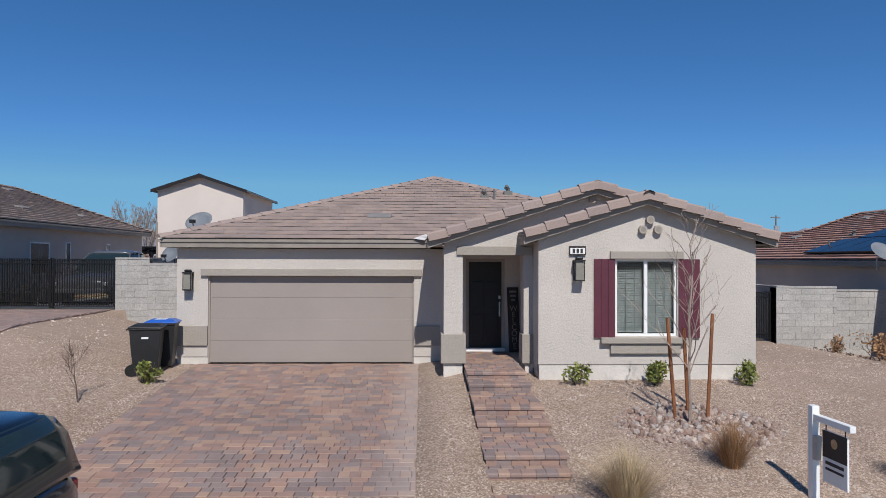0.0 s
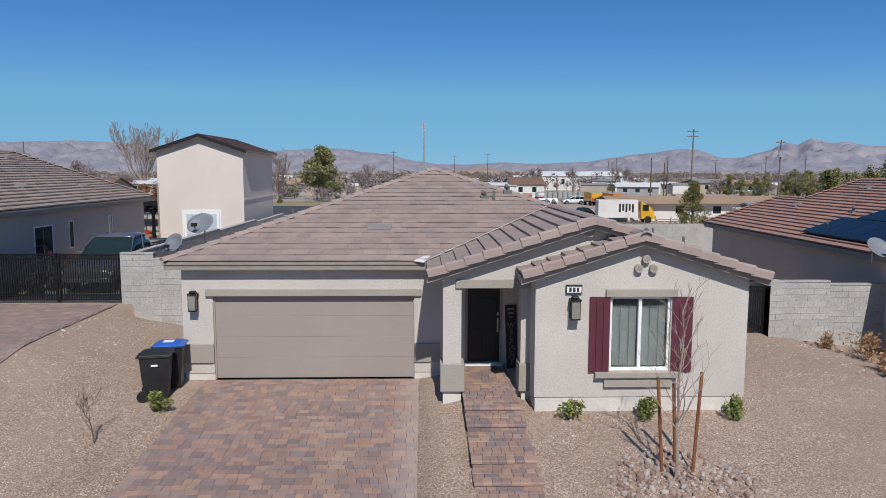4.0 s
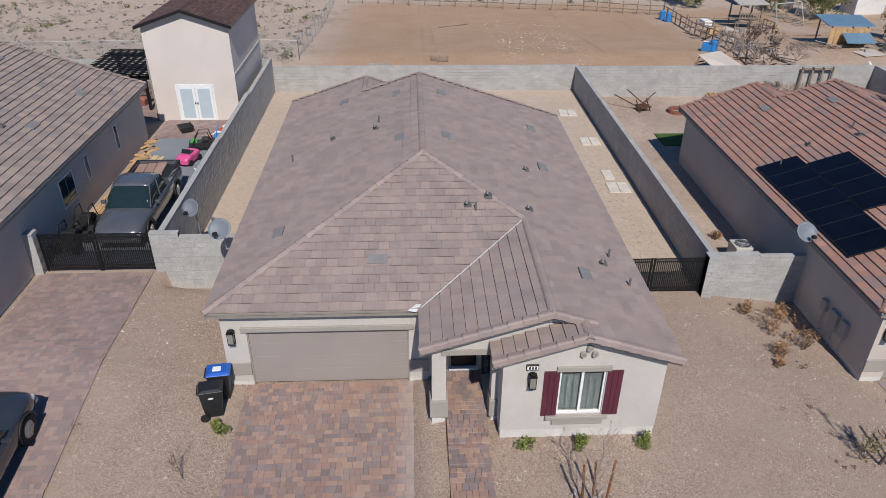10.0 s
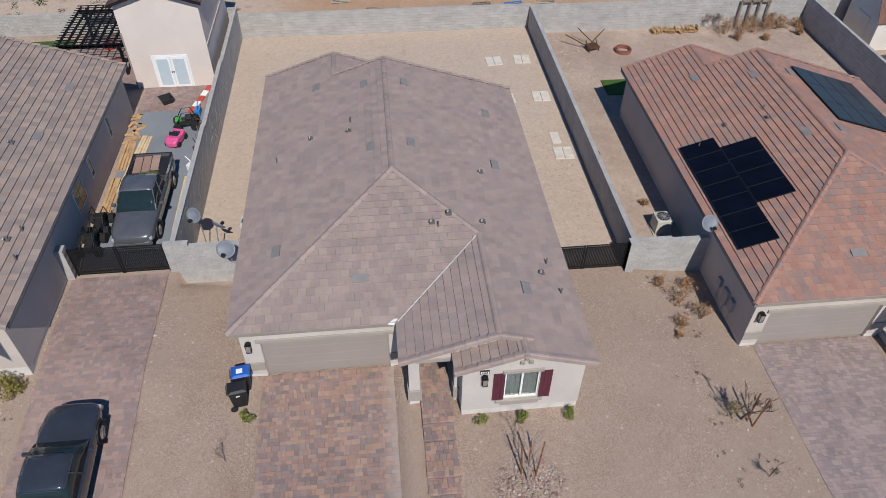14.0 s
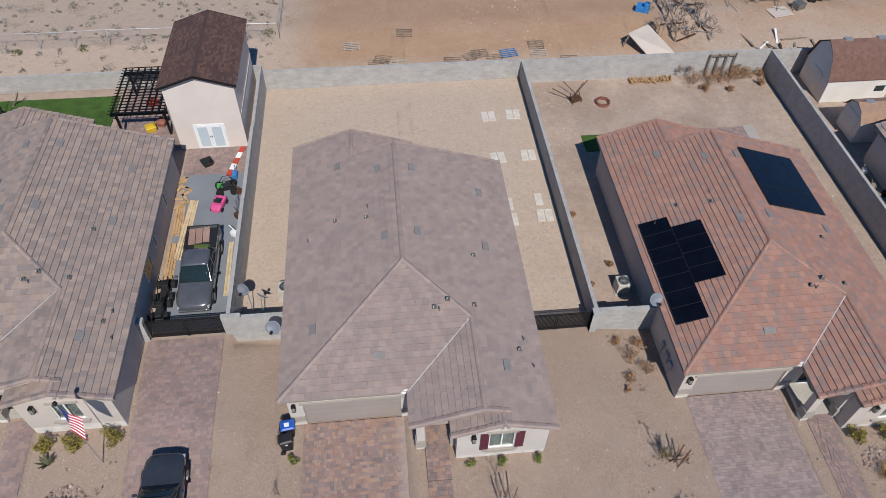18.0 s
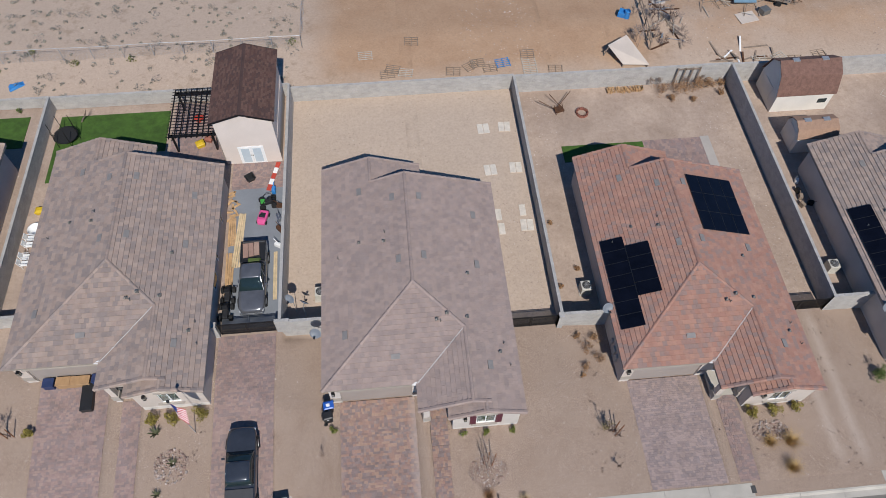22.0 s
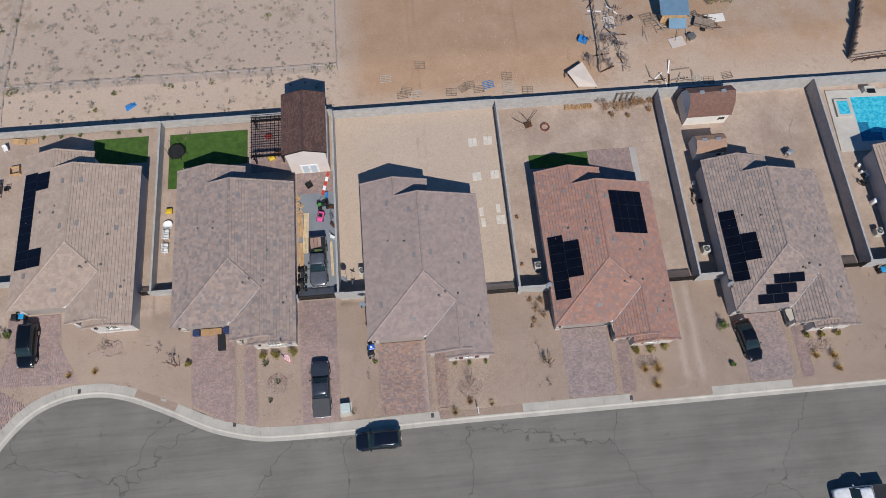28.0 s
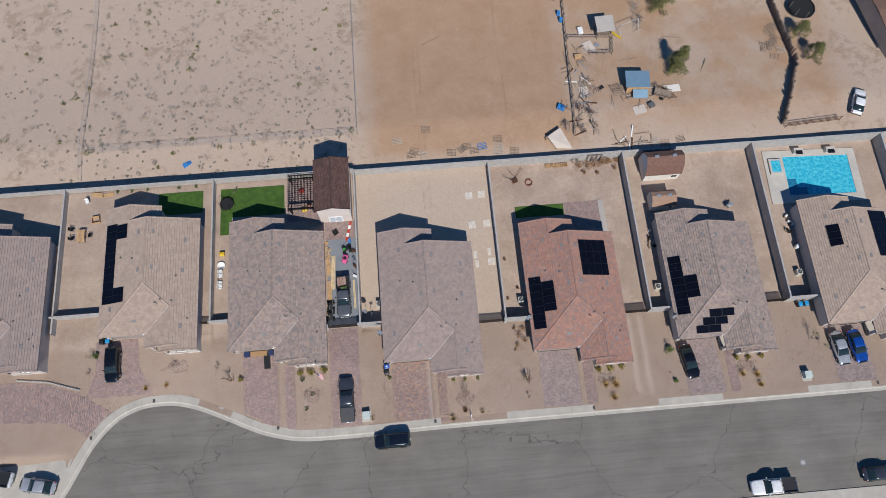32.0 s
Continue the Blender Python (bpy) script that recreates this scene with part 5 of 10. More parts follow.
def pergola():
    p = thing("pergola", 0, 0, 0.88, label="black painted timber pergola with close slats", category="pergola")
    x0, x1, y0, y1, h = -13.7, -9.85, 22.7, 28.3, 2.05
    for x in (x0 + 0.3, x1 - 0.3):
        for y in (y0 + 0.4, y1 - 0.4):
            Geo().box(x - 0.075, x + 0.075, y - 0.075, y + 0.075, 0, h).out("post", "black_metal", p)
            for s in (-1, 1):
                Geo().box(0, 0.65, -0.03, 0.03, -0.04, 0.04, Matrix.Translation((x, y, h - 0.5)) @ Matrix.Rotation(s * 0 + radians(90 if s > 0 else -90), 4, "Z") @ Matrix.Rotation(radians(-45), 4, "Y")).out("brace", "black_metal", p)
    for y in (y0 + 0.4, y1 - 0.4):
        Geo().box(x0, x1, y - 0.09, y + 0.09, h - 0.2, h).out("beam", "black_metal", p)
    for i in range(9):
        x = x0 + 0.1 + i * (x1 - x0 - 0.2) / 8
        Geo().box(x - 0.03, x + 0.03, y0, y1, h, h + 0.15).out("rafter", "black_metal", p)
    for i in range(17):
        y = y0 + 0.1 + i * (y1 - y0 - 0.2) / 16
        Geo().box(x0 - 0.1, x1 + 0.1, y - 0.02, y + 0.02, h + 0.15, h + 0.2).out("slat", "black_metal", p)


pergola()


def slab(name, x0, x1, y0, y1, z, mat, label, h=0.06, bevel=0.0):
    return tagged(Geo().box(x0, x1, y0, y1, z - h, z).out(name, mat, bevel=bevel), label, name.replace("_", " "), kind="structure")


slab("turf", -24.0, -14.6, 23.3, 27.9, 0.92, "turf", "green artificial turf lawn")
slab("turf", -24.0, -22.3, 20.6, 23.3, 0.92, "turf", "green artificial turf lawn strip")
slab("turf", -33.0, -26.5, 24.3, 27.8, 1.26, "turf", "green artificial turf lawn")
slab("turf", -56.5, -47.9, 23.0, 27.8, 1.26, "turf", "green artificial turf lawn")
slab("turf", 19.6, 26.9, 20.3, 22.1, -0.44, "turf", "green artificial turf strip")
slab("slab", -8.55, -4.35, 5.9, 18.6, 0.90, "concrete_grey", "grey painted concrete parking slab")
slab("slab", 32.2, 33.0, 17.0, 22.3, -0.45, "stucco_grey", "pale concrete edging by the patio")
for i, (x, y) in enumerate(((12.85, 24.3), (14.75, 24.4), (12.9, 19.6), (15.1, 19.7), (15.15, 13.7))):
    t_ = thing("stepping_slab", x, y, lz(x, y), random.Random(i).uniform(-4, 4), "pair of pale concrete stepping slabs", "slab", "stepping slabs")
    for k in (-1, 1):
        Geo().box(k * 0.27 - 0.25, k * 0.27 + 0.25, -0.55, 0.55, -0.03, 0.045).out("paving_slab", "slab_pale", t_, bevel=0.01)
for i, (x, y) in enumerate(((15.0, 15.2), (12.95, 14.9), (13.05, 13.5))):
    t_ = thing("stepping_slab", x, y, lz(x, y), random.Random(i + 9).uniform(-5, 5), "single pale concrete stepping slab", "slab", "stepping slabs")
    Geo().box(-0.25, 0.25, -0.55, 0.55, -0.03, 0.045).out("paving_slab", "slab_pale", t_, bevel=0.01)


# ---- vehicles ----
PAINTS = {"grey": paint("grey", (0.13, 0.133, 0.145)), "dark": paint("dark_grey", (0.05, 0.056, 0.068)), "navy": paint("navy", (0.010, 0.014, 0.022)), "black": paint("black", (0.007, 0.007, 0.008)),
          "silver": paint("silver", (0.42, 0.43, 0.44)), "blue": paint("blue", (0.010, 0.075, 0.36)), "white": paint("white", (0.72, 0.72, 0.71), 0.3, 0.0), "yellow": paint("yellow", (0.62, 0.33, 0.015), 0.4, 0.0),
          "orange": paint("orange", (0.62, 0.17, 0.01), 0.45, 0.0), "red": paint("red", (0.30, 0.02, 0.02), 0.3, 0.1)}
KINDS = {
    # length, width, height, belt, stations of the body (y share, width share, bottom, top), greenhouse base rear/front, roof rear/front, wheel y's, wheel radius
    "sedan": (4.75, 1.84, 1.45, 0.92, ((-0.5, 0.72, 0.42, 0.72), (-0.485, 0.88, 0.3, 0.90), (-0.40, 0.97, 0.24, 0.97), (-0.2, 1.0, 0.22, 0.95), (0.1, 1.0, 0.22, 0.93), (0.22, 0.99, 0.22, 0.92), (0.38, 0.95, 0.23, 0.83), (0.47, 0.85, 0.27, 0.70), (0.5, 0.66, 0.36, 0.60)), (-0.41, 0.23), (-0.24, 0.04), (-0.30, 0.31), 0.33),
    "suv": (4.8, 1.92, 1.72, 1.06, ((-0.5, 0.78, 0.45, 0.92), (-0.485, 0.92, 0.34, 1.05), (-0.42, 0.98, 0.28, 1.10), (-0.2, 1.0, 0.26, 1.08), (0.1, 1.0, 0.26, 1.06), (0.24, 0.99, 0.26, 1.05), (0.38, 0.96, 0.27, 0.98), (0.47, 0.88, 0.3, 0.86), (0.5, 0.7, 0.38, 0.74)), (-0.487, 0.25), (-0.445, 0.07), (-0.29, 0.31), 0.37),
    "pickup": (5.9, 2.0, 1.85, 1.15, ((-0.5, 0.93, 0.5, 1.10), (-0.495, 0.97, 0.42, 1.16), (-0.3, 0.98, 0.36, 1.16), (-0.1, 1.0, 0.34, 1.15), (0.1, 1.0, 0.34, 1.14), (0.2, 1.0, 0.34, 1.13), (0.36, 0.98, 0.36, 1.09), (0.45, 0.93, 0.4, 1.0), (0.488, 0.80, 0.45, 0.88), (0.5, 0.6, 0.5, 0.78)), (-0.14, 0.23), (-0.105, 0.10), (-0.30, 0.325), 0.41),
}


def vehicle(kind, colour, x, y, z, heading, label, pitch=0.0, bed="open", group=""):
    """heading: degrees that the front is turned from +y, to the left."""
    L_, W, H_, belt, stations, gb, gr, wy, wr = KINDS[kind]
    v = new({"sedan": "car", "suv": "car", "pickup": "pickup_truck"}[kind])
    v.matrix_world = pose(x, y, z, 0, 0, heading) @ Matrix.Rotation(radians(pitch), 4, "X")
    tagged(v, label, "pickup truck" if kind == "pickup" else "car", group)
    pm = PAINTS[colour]
    rings = []
    for f, ws, zb, zt in stations:
        w = W / 2 * ws
        half = [(w * 0.86, zb), (w * 0.98, zb + 0.1), (w, (zb + zt) / 2), (w * 0.985, zt - 0.16), (w * 0.92, zt - 0.03), (w * 0.55, zt + 0.012)]
        rings.append([(a, f * L_, b) for a, b in half] + [(-a, f * L_, b) for a, b in reversed(half)])
    body = Geo().loft(rings).out("body", pm, v, smooth=False)
    body.data.shade_smooth()
    mod = body.modifiers.new("soft", "SUBSURF")
    mod.levels = mod.render_levels = 1
    if kind == "pickup":
        y0, y1 = -0.485 * L_, -0.17 * L_
        if bed == "open":
            tub = Geo().box(-W * 0.43, W * 0.43, y0, y1, 1.172, 1.19)
            tub.out("bed_floor", "plastic", v, "black bed liner")
            for a in ((-W * 0.47, -W * 0.42, y0, y1), (W * 0.42, W * 0.47, y0, y1), (-W * 0.42, W * 0.42, y0, y0 + 0.07), (-W * 0.42, W * 0.42, y1 - 0.06, y1)):
                Geo().box(*a, 1.1, 1.36).out("bed_side", pm, v, bevel=0.02)
                Geo().box(*a, 1.361, 1.38).out("bed_rail", "plastic", v, "black plastic rail cap")
        else:
            Geo().box(-W * 0.45, W * 0.45, y0, y1, 1.14, 1.23).out("bed_cover", "bed_cover", v, "matt dark grey bed cover", bevel=0.03)
    # greenhouse: one rounded glass shell under a painted roof
    b0, b1, r0, r1 = gb[0] * L_, gb[1] * L_, gr[0] * L_, gr[1] * L_
    wb, wt, zb, zt = W * 0.455, W * 0.375, belt - 0.03, H_ - 0.03

    def wide(z):
        return wb + (wt - wb) * (z - zb) / (zt - zb)

    shell = []
    for yy, top in ((b0, zb + 0.03), (b0 + (r0 - b0) * 0.4, zb + (zt - zb) * (0.66 if kind == "suv" else 0.5)), (r0, zt - 0.05), (r0 + (r1 - r0) * 0.3, zt - 0.005), (r0 + (r1 - r0) * 0.65, zt), (r1, zt - 0.035), (r1 + (b1 - r1) * 0.5, zb + (zt - zb) * 0.55), (b1, zb)):
        zz = [zb, zb + (top - zb) * 0.55, top - 0.07 * (top - zb), top]
        half = [(wide(zz[0]), zz[0]), (wide(zz[1]), zz[1]), (wide(zz[2]) - 0.01, zz[2]), (wide(zz[3]) * 0.75, zz[3] + 0.01)]
        shell.append([(p, yy, q) for p, q in half] + [(-p, yy, q) for p, q in reversed(half)])
    Geo().loft(shell).out("window_glass", "glass_car", v, "dark tinted window glass", smooth=True)
    roof = []
    for yy, top, k in ((r0 - 0.02, zt - 0.075, 0.9), (r0 + 0.1, zt - 0.025, 0.98), (r0 + (r1 - r0) * 0.3, zt + 0.012, 1.0), (r0 + (r1 - r0) * 0.65, zt + 0.016, 1.0), (r1 - 0.08, zt - 0.005, 0.99), (r1 + 0.05, zt - 0.045, 0.94)):
        half = [(wt * k * 1.04, top - 0.08), (wt * k * 1.02, top - 0.03), (wt * k * 0.72, top + 0.022)]
        roof.append([(p, yy, q) for p, q in half] + [(-p, yy, q) for p, q in reversed(half)])
    Geo().loft(roof).out("roof", pm, v, smooth=True)
    bot = [(-wb, b0 + 0.02, zb), (wb, b0 + 0.02, zb), (wb * 0.98, b1 - 0.03, zb), (-wb * 0.98, b1 - 0.03, zb)]
    top = [(-wt * 0.88, r0 + 0.06, zt - 0.13), (wt * 0.88, r0 + 0.06, zt - 0.13), (wt * 0.98, r1, zt - 0.08), (-wt * 0.98, r1, zt - 0.08)]
    for i in range(4):
        p, q = Vector(bot[i]), Vector(top[i])
        Geo().tube([p, p.lerp(q, 0.5) + Vector((0, 0.0, 0.02)), q], 0.032, 6).out("pillar", pm, v)
    for sx in (-1, 1):
        for q in ((0.45,) if kind != "suv" else (0.35, 0.68)):
            a = Vector((sx * wb, b0 + (b1 - b0) * q, zb))
            b = Vector((sx * wt, r0 + (r1 - r0) * q, zt))
            Geo().tube([a, b], 0.035, 6).out("pillar", pm, v)
        Geo().box(-0.1, 0.1, -0.07, 0.07, -0.07, 0.07, Matrix.Translation((sx * W * 0.54, b1 - 0.42, belt + 0.06))).out("mirror", pm, v, bevel=0.03)
        Geo().box(sx * W * 0.36 - 0.16, sx * W * 0.36 + 0.16, L_ * 0.455, L_ * 0.484, stations[-2][3] - 0.24, stations[-2][3] - 0.1).out("headlight", "lamp_clear", v, bevel=0.03)
        Geo().box(sx * W * 0.41 - 0.07, sx * W * 0.41 + 0.07, -L_ * 0.486, -L_ * 0.45, 0.82, 0.96).out("tail_light", "lamp_red", v, bevel=0.03)
        for fy in wy:
            cx, cy = sx * (W / 2 - 0.11), fy * L_
            wh = new("wheel")
            wh.parent = v
            wh.matrix_local = Matrix.Translation((cx, cy, wr)) @ Matrix.Rotation(radians(90), 4, "Y")
            prof = [(wr * 0.62, -0.11), (wr * 0.93, -0.12), (wr, -0.08), (wr, 0.08), (wr * 0.93, 0.12), (wr * 0.62, 0.11)]
            Geo().loft([[(r_ * math.cos(a), r_ * math.sin(a), h) for a in (2 * math.pi * k / 20 for k in range(20))] for r_, h in prof], cap=False).out("tyre", "tyre", wh)
            rim = Geo().loft([[(r_ * math.cos(a), r_ * math.sin(a), h * sx) for a in (2 * math.pi * k / 20 for k in range(20))] for r_, h in ((wr * 0.63, 0.06), (wr * 0.6, 0.1))])
            for k in range(5):
                rim.box(0.03, wr * 0.6, -0.03, 0.03, 0.1 * sx - 0.01, 0.1 * sx + 0.02, Matrix.Rotation(2 * math.pi * k / 5, 4, "Z"))
            rim.out("rim", "steel", wh)
            Geo().tube([(sx * W * 0.495, cy + (wr + 0.06) * math.cos(a), wr + (wr + 0.06) * math.sin(a)) for a in (math.pi * k / 10 for k in range(11))], 0.035, 6).out("wheel_arch", "plastic", v)
    Geo().box(-W * 0.42, W * 0.42, L_ * 0.472, L_ * 0.50, 0.42, 0.56).out("bumper", "plastic" if kind != "pickup" else "steel", v, bevel=0.02)
    Geo().box(-W * 0.42, W * 0.42, -L_ * 0.505, -L_ * 0.48, 0.46, 0.62).out("bumper", "plastic" if kind != "pickup" else "steel", v, bevel=0.02)
    Geo().box(-W * 0.25, W * 0.25, L_ * 0.468, L_ * 0.492, 0.62, 0.80).out("grille", "plastic", v)
    Geo().box(-0.15, 0.15, -L_ * 0.512, -L_ * 0.503, 0.72, 0.87).out("plate", "white", v)
    return v


M["bed_cover"] = plain("bed_cover", (0.05, 0.05, 0.053), 0.6)
vehicle("pickup", "grey", -6.3, 9.7, 0.90, 180, "grey metallic crew cab pickup with a loaded open bed")
vehicle("pickup", "dark", -6.5, -4.45, lz(-6.5, -4.45) + 0.08, 0, "dark grey crew cab pickup with a black bed cover", pitch=math.degrees(math.atan2(lz(-6.8, -1.5) - lz(-6.8, -6.5), 5.0)), bed="cover")
vehicle("suv", "navy", -0.75, -10.35, ROAD_Z + 0.02, 90, "dark navy sport utility car parked at the kerb")
vehicle("suv", "black", -38.1, 2.85, lz(-38.1, 2.85) + 0.08, 178, "black sport utility car on the drive", pitch=-6)
vehicle("sedan", "black", 41.1, -3.1, lz(41.0, -3.0) + 0.05, 189, "black car parked beside the drive")
vehicle("sedan", "silver", 62.7, -3.0, lz(62.8, -2.9) + 0.05, 186, "silver saloon car on the drive")
vehicle("sedan", "blue", 65.2, -2.9, lz(65.4, -2.9) + 0.05, 186, "bright blue coupe on the drive")
vehicle("pickup", "white", 48.9, -20.3, ROAD_Z + 0.04, 90, "white crew cab pickup parked across the street")
vehicle("sedan", "dark", 63.5, -19.9, ROAD_Z + 0.04, -90, "dark saloon car parked across the street")
vehicle("sedan", "silver", -47.3, -12.2, -0.5, 78, "silver saloon car on a concrete drive")
vehicle("pickup", "white", -53.5, -10.6, -0.4, 78, "white pickup on a concrete drive")
vehicle("sedan", "white", 75.5, 35.0, lz(75.5, 35.0), -24, "white saloon car behind the back wall")
tagged(Geo().prism([(-62, -14.3, 0), (-45.4, -14.3, 0), (-44.2, -11.5, 0), (-43.4, -9.0, 0), (-47, -8.5, 0), (-62, -8.0, 0)], (0, 0, -0.8), (0, 0, -0.5)).out("drive_slab", "concrete"), "pale concrete drive beside the turning circle", "drive", kind="structure")


# ---- plants and stones ----
def leafmat(name, a, b):
    n = Nodes(name, 0.7)
    r_ = n.add("ShaderNodeNewGeometry").outputs["Random Per Island"]
    n.b.inputs["Subsurface Weight"].default_value = 0.0
    return n.done(n.ramp(r_, [(0.0, a), (1.0, b)]))


M["leaf_green"] = leafmat("leaf_green", (0.050, 0.085, 0.016), (0.150, 0.195, 0.045))
M["leaf_shrub"] = leafmat("leaf_shrub", (0.085, 0.115, 0.02), (0.26, 0.27, 0.06))
M["leaf_yellow"] = leafmat("leaf_yellow", (0.125, 0.105, 0.018), (0.33, 0.26, 0.055))
M["leaf_dark"] = leafmat("leaf_dark", (0.03, 0.035, 0.015), (0.10, 0.10, 0.045))
M["leaf_pine"] = leafmat("leaf_pine", (0.085, 0.095, 0.026), (0.215, 0.205, 0.066))
M["leaf_dusty"] = leafmat("leaf_dusty", (0.125, 0.13, 0.045), (0.29, 0.275, 0.11))
M["leaf_olive"] = leafmat("leaf_olive", (0.082, 0.085, 0.02), (0.215, 0.2, 0.06))
M["leaf_rust"] = leafmat("leaf_rust", (0.15, 0.062, 0.028), (0.32, 0.145, 0.065))
M["leaf_sage"] = leafmat("leaf_sage", (0.17, 0.155, 0.125), (0.33, 0.305, 0.255))
M["leaf_dry"] = leafmat("leaf_dry", (0.205, 0.105, 0.047), (0.42, 0.245, 0.12))
M["straw"] = leafmat("straw", (0.38, 0.275, 0.155), (0.60, 0.47, 0.30))
M["gold_grass"] = leafmat("gold_grass", (0.36, 0.22, 0.07), (0.62, 0.42, 0.17))
M["bark"] = plain("bark", (0.15, 0.115, 0.095), 0.9, vary=0.3, scale=4, fine=50, bump=0.5)
M["bark_pale"] = plain("bark_pale", (0.30, 0.235, 0.195), 0.9, vary=0.25, scale=4, fine=50, bump=0.4)
M["bark_red"] = plain("bark_reddish", (0.26, 0.20, 0.18), 0.9, vary=0.25)
M["twig"] = plain("twigs", (0.12, 0.08, 0.064), 0.9, vary=0.3)
M["stone"] = pieces("river_stone", [(0.28, 0.20, 0.165), (0.36, 0.27, 0.225), (0.33, 0.285, 0.26), (0.24, 0.155, 0.125), (0.46, 0.38, 0.33), (0.31, 0.215, 0.175)], single=False, fine=30)
M["stone_one"] = pieces("river_stone_one", [(0.28, 0.20, 0.165), (0.36, 0.27, 0.225), (0.33, 0.285, 0.26), (0.24, 0.155, 0.125), (0.46, 0.38, 0.33), (0.31, 0.215, 0.175)], single=True, fine=30)


def leaves(g, centre, size, count, leaf, rnd, shell=0.55):
    """Small leaf blades scattered through an uneven ellipsoid."""
    cx, cy, cz = centre
    for _ in range(count):
        while True:
            p = Vector((rnd.uniform(-1, 1), rnd.uniform(-1, 1), rnd.uniform(-1, 1)))
            if shell * rnd.random() < p.length < 1:
                break
        q = Vector((cx + p.x * size[0], cy + p.y * size[1], cz + p.z * size[2]))
        d = Vector((rnd.gauss(0, 1), rnd.gauss(0, 1), rnd.gauss(0, 0.7))).normalized()
        e = d.cross(Vector((rnd.gauss(0, 1), rnd.gauss(0, 1), rnd.gauss(0, 1)))).normalized()
        s = leaf * rnd.uniform(0.6, 1.4)
        g.poly(q - d * s, q - e * s * 0.45, q + d * s, q + e * s * 0.45)


def branches(g, start, direction, length, radius, depth, rnd, spread=0.6, up=0.15, tips=None, kids=3, thin=0.004):
    a = Vector(start)
    d = Vector(direction).normalized()
    path, rad = [a.copy()], [radius]
    steps = 3
    for i in range(steps):
        d = (d + Vector((rnd.gauss(0, 0.12), rnd.gauss(0, 0.12), rnd.gauss(0, 0.08) + up * 0.2))).normalized()
        a = a + d * (length / steps)
        path.append(a.copy())
        rad.append(radius * (1 - 0.45 * (i + 1) / steps))
    g.tube(path, rad, 4 if radius < 0.03 else 6, cap=False)
    if depth <= 0:
        if tips is not None:
            tips.append(a)
        return
    for _ in range(kids):
        k = rnd.uniform(0.45, 1.0)
        p = path[0].lerp(path[-1], k) if k < 0.99 else path[-1]
        nd = (d + Vector((rnd.gauss(0, spread), rnd.gauss(0, spread), rnd.gauss(0, spread * 0.6) + up))).normalized()
        branches(g, p, nd, length * rnd.uniform(0.55, 0.8), max(rad[-1] * rnd.uniform(0.6, 0.85), thin), depth - 1, rnd, spread, up, tips, kids, thin)


def bush(x, y, size, mat, label, seed, z=None, name="bush", group="", dense=260, leaf=0.035):
    rnd = random.Random(seed)
    b = thing(name, x, y, lz(x, y) if z is None else z, label=label, category="shrub", group=group)
    g = Geo()
    for _ in range(7):
        branches(g, (rnd.uniform(-0.06, 0.06), rnd.uniform(-0.06, 0.06), -0.03), (rnd.gauss(0, 0.5), rnd.gauss(0, 0.5), 1), size * 0.7, 0.012, 1, rnd)
    g.out("stalk", "twig", b)
    g = Geo()
    for _ in range(9):
        leaves(g, (rnd.gauss(0, size * 0.22), rnd.gauss(0, size * 0.22), size * rnd.uniform(0.25, 0.85)), (size * 0.3,) * 3, dense // 9, leaf, rnd)
    g.out("foliage", mat, b)
    return b


def tuft(x, y, size, label, seed, mat="straw", count=420, group="", z=None):
    rnd = random.Random(seed)
    b = thing("grass_tuft", x, y, lz(x, y) if z is None else z, label=label, category="grass", group=group)
    g = Geo()
    for _ in range(int(count * 2.4)):
        a, lean = rnd.uniform(0, 2 * math.pi), rnd.uniform(0.05, 1.0) ** 1.2
        r0 = rnd.uniform(0, 0.16) * size
        p = Vector((r0 * math.cos(a), r0 * math.sin(a), -0.02))
        h = size * rnd.uniform(0.6, 1.1)
        tip = p + Vector((math.cos(a) * lean * h, math.sin(a) * lean * h, h * (1 - 0.35 * lean)))
        mid = p.lerp(tip, 0.5) + Vector((0, 0, h * 0.12))
        s = Vector((-math.sin(a), math.cos(a), 0)) * 0.0023
        n0 = len(g.v)
        g.v += [tuple(p - s), tuple(p + s), tuple(mid + s * 0.8), tuple(mid - s * 0.8), tuple(tip)]
        g.f += [(n0, n0 + 1, n0 + 2, n0 + 3), (n0 + 3, n0 + 2, n0 + 4)]
    g.out("grass", mat, b)
    return b


def bare_tree(x, y, h, label, seed, z=None, mat="bark_pale", depth=4, lean=0.05, spread=0.45, trunk=0.03, kids=3, foliage=None, name="tree", first=0.35, leafn=0, thin=0.0012):
    rnd = random.Random(seed)
    t = thing(name, x, y, lz(x, y) if z is None else z, label=label, category="tree")
    tips = []
    g = Geo()
    branches(g, (0, 0, -0.05), (rnd.gauss(0, lean), rnd.gauss(0, lean), 1), h * first, h * trunk, depth, rnd, spread, 0.35, tips, kids, max(0.003, h * thin))
    g.out("trunk", mat, t)
    if foliage:
        g = Geo()
        for p in tips:
            leaves(g, p, (h * 0.05,) * 3, leafn, h * 0.012, rnd)
        g.out("crown", foliage, t)
    return t


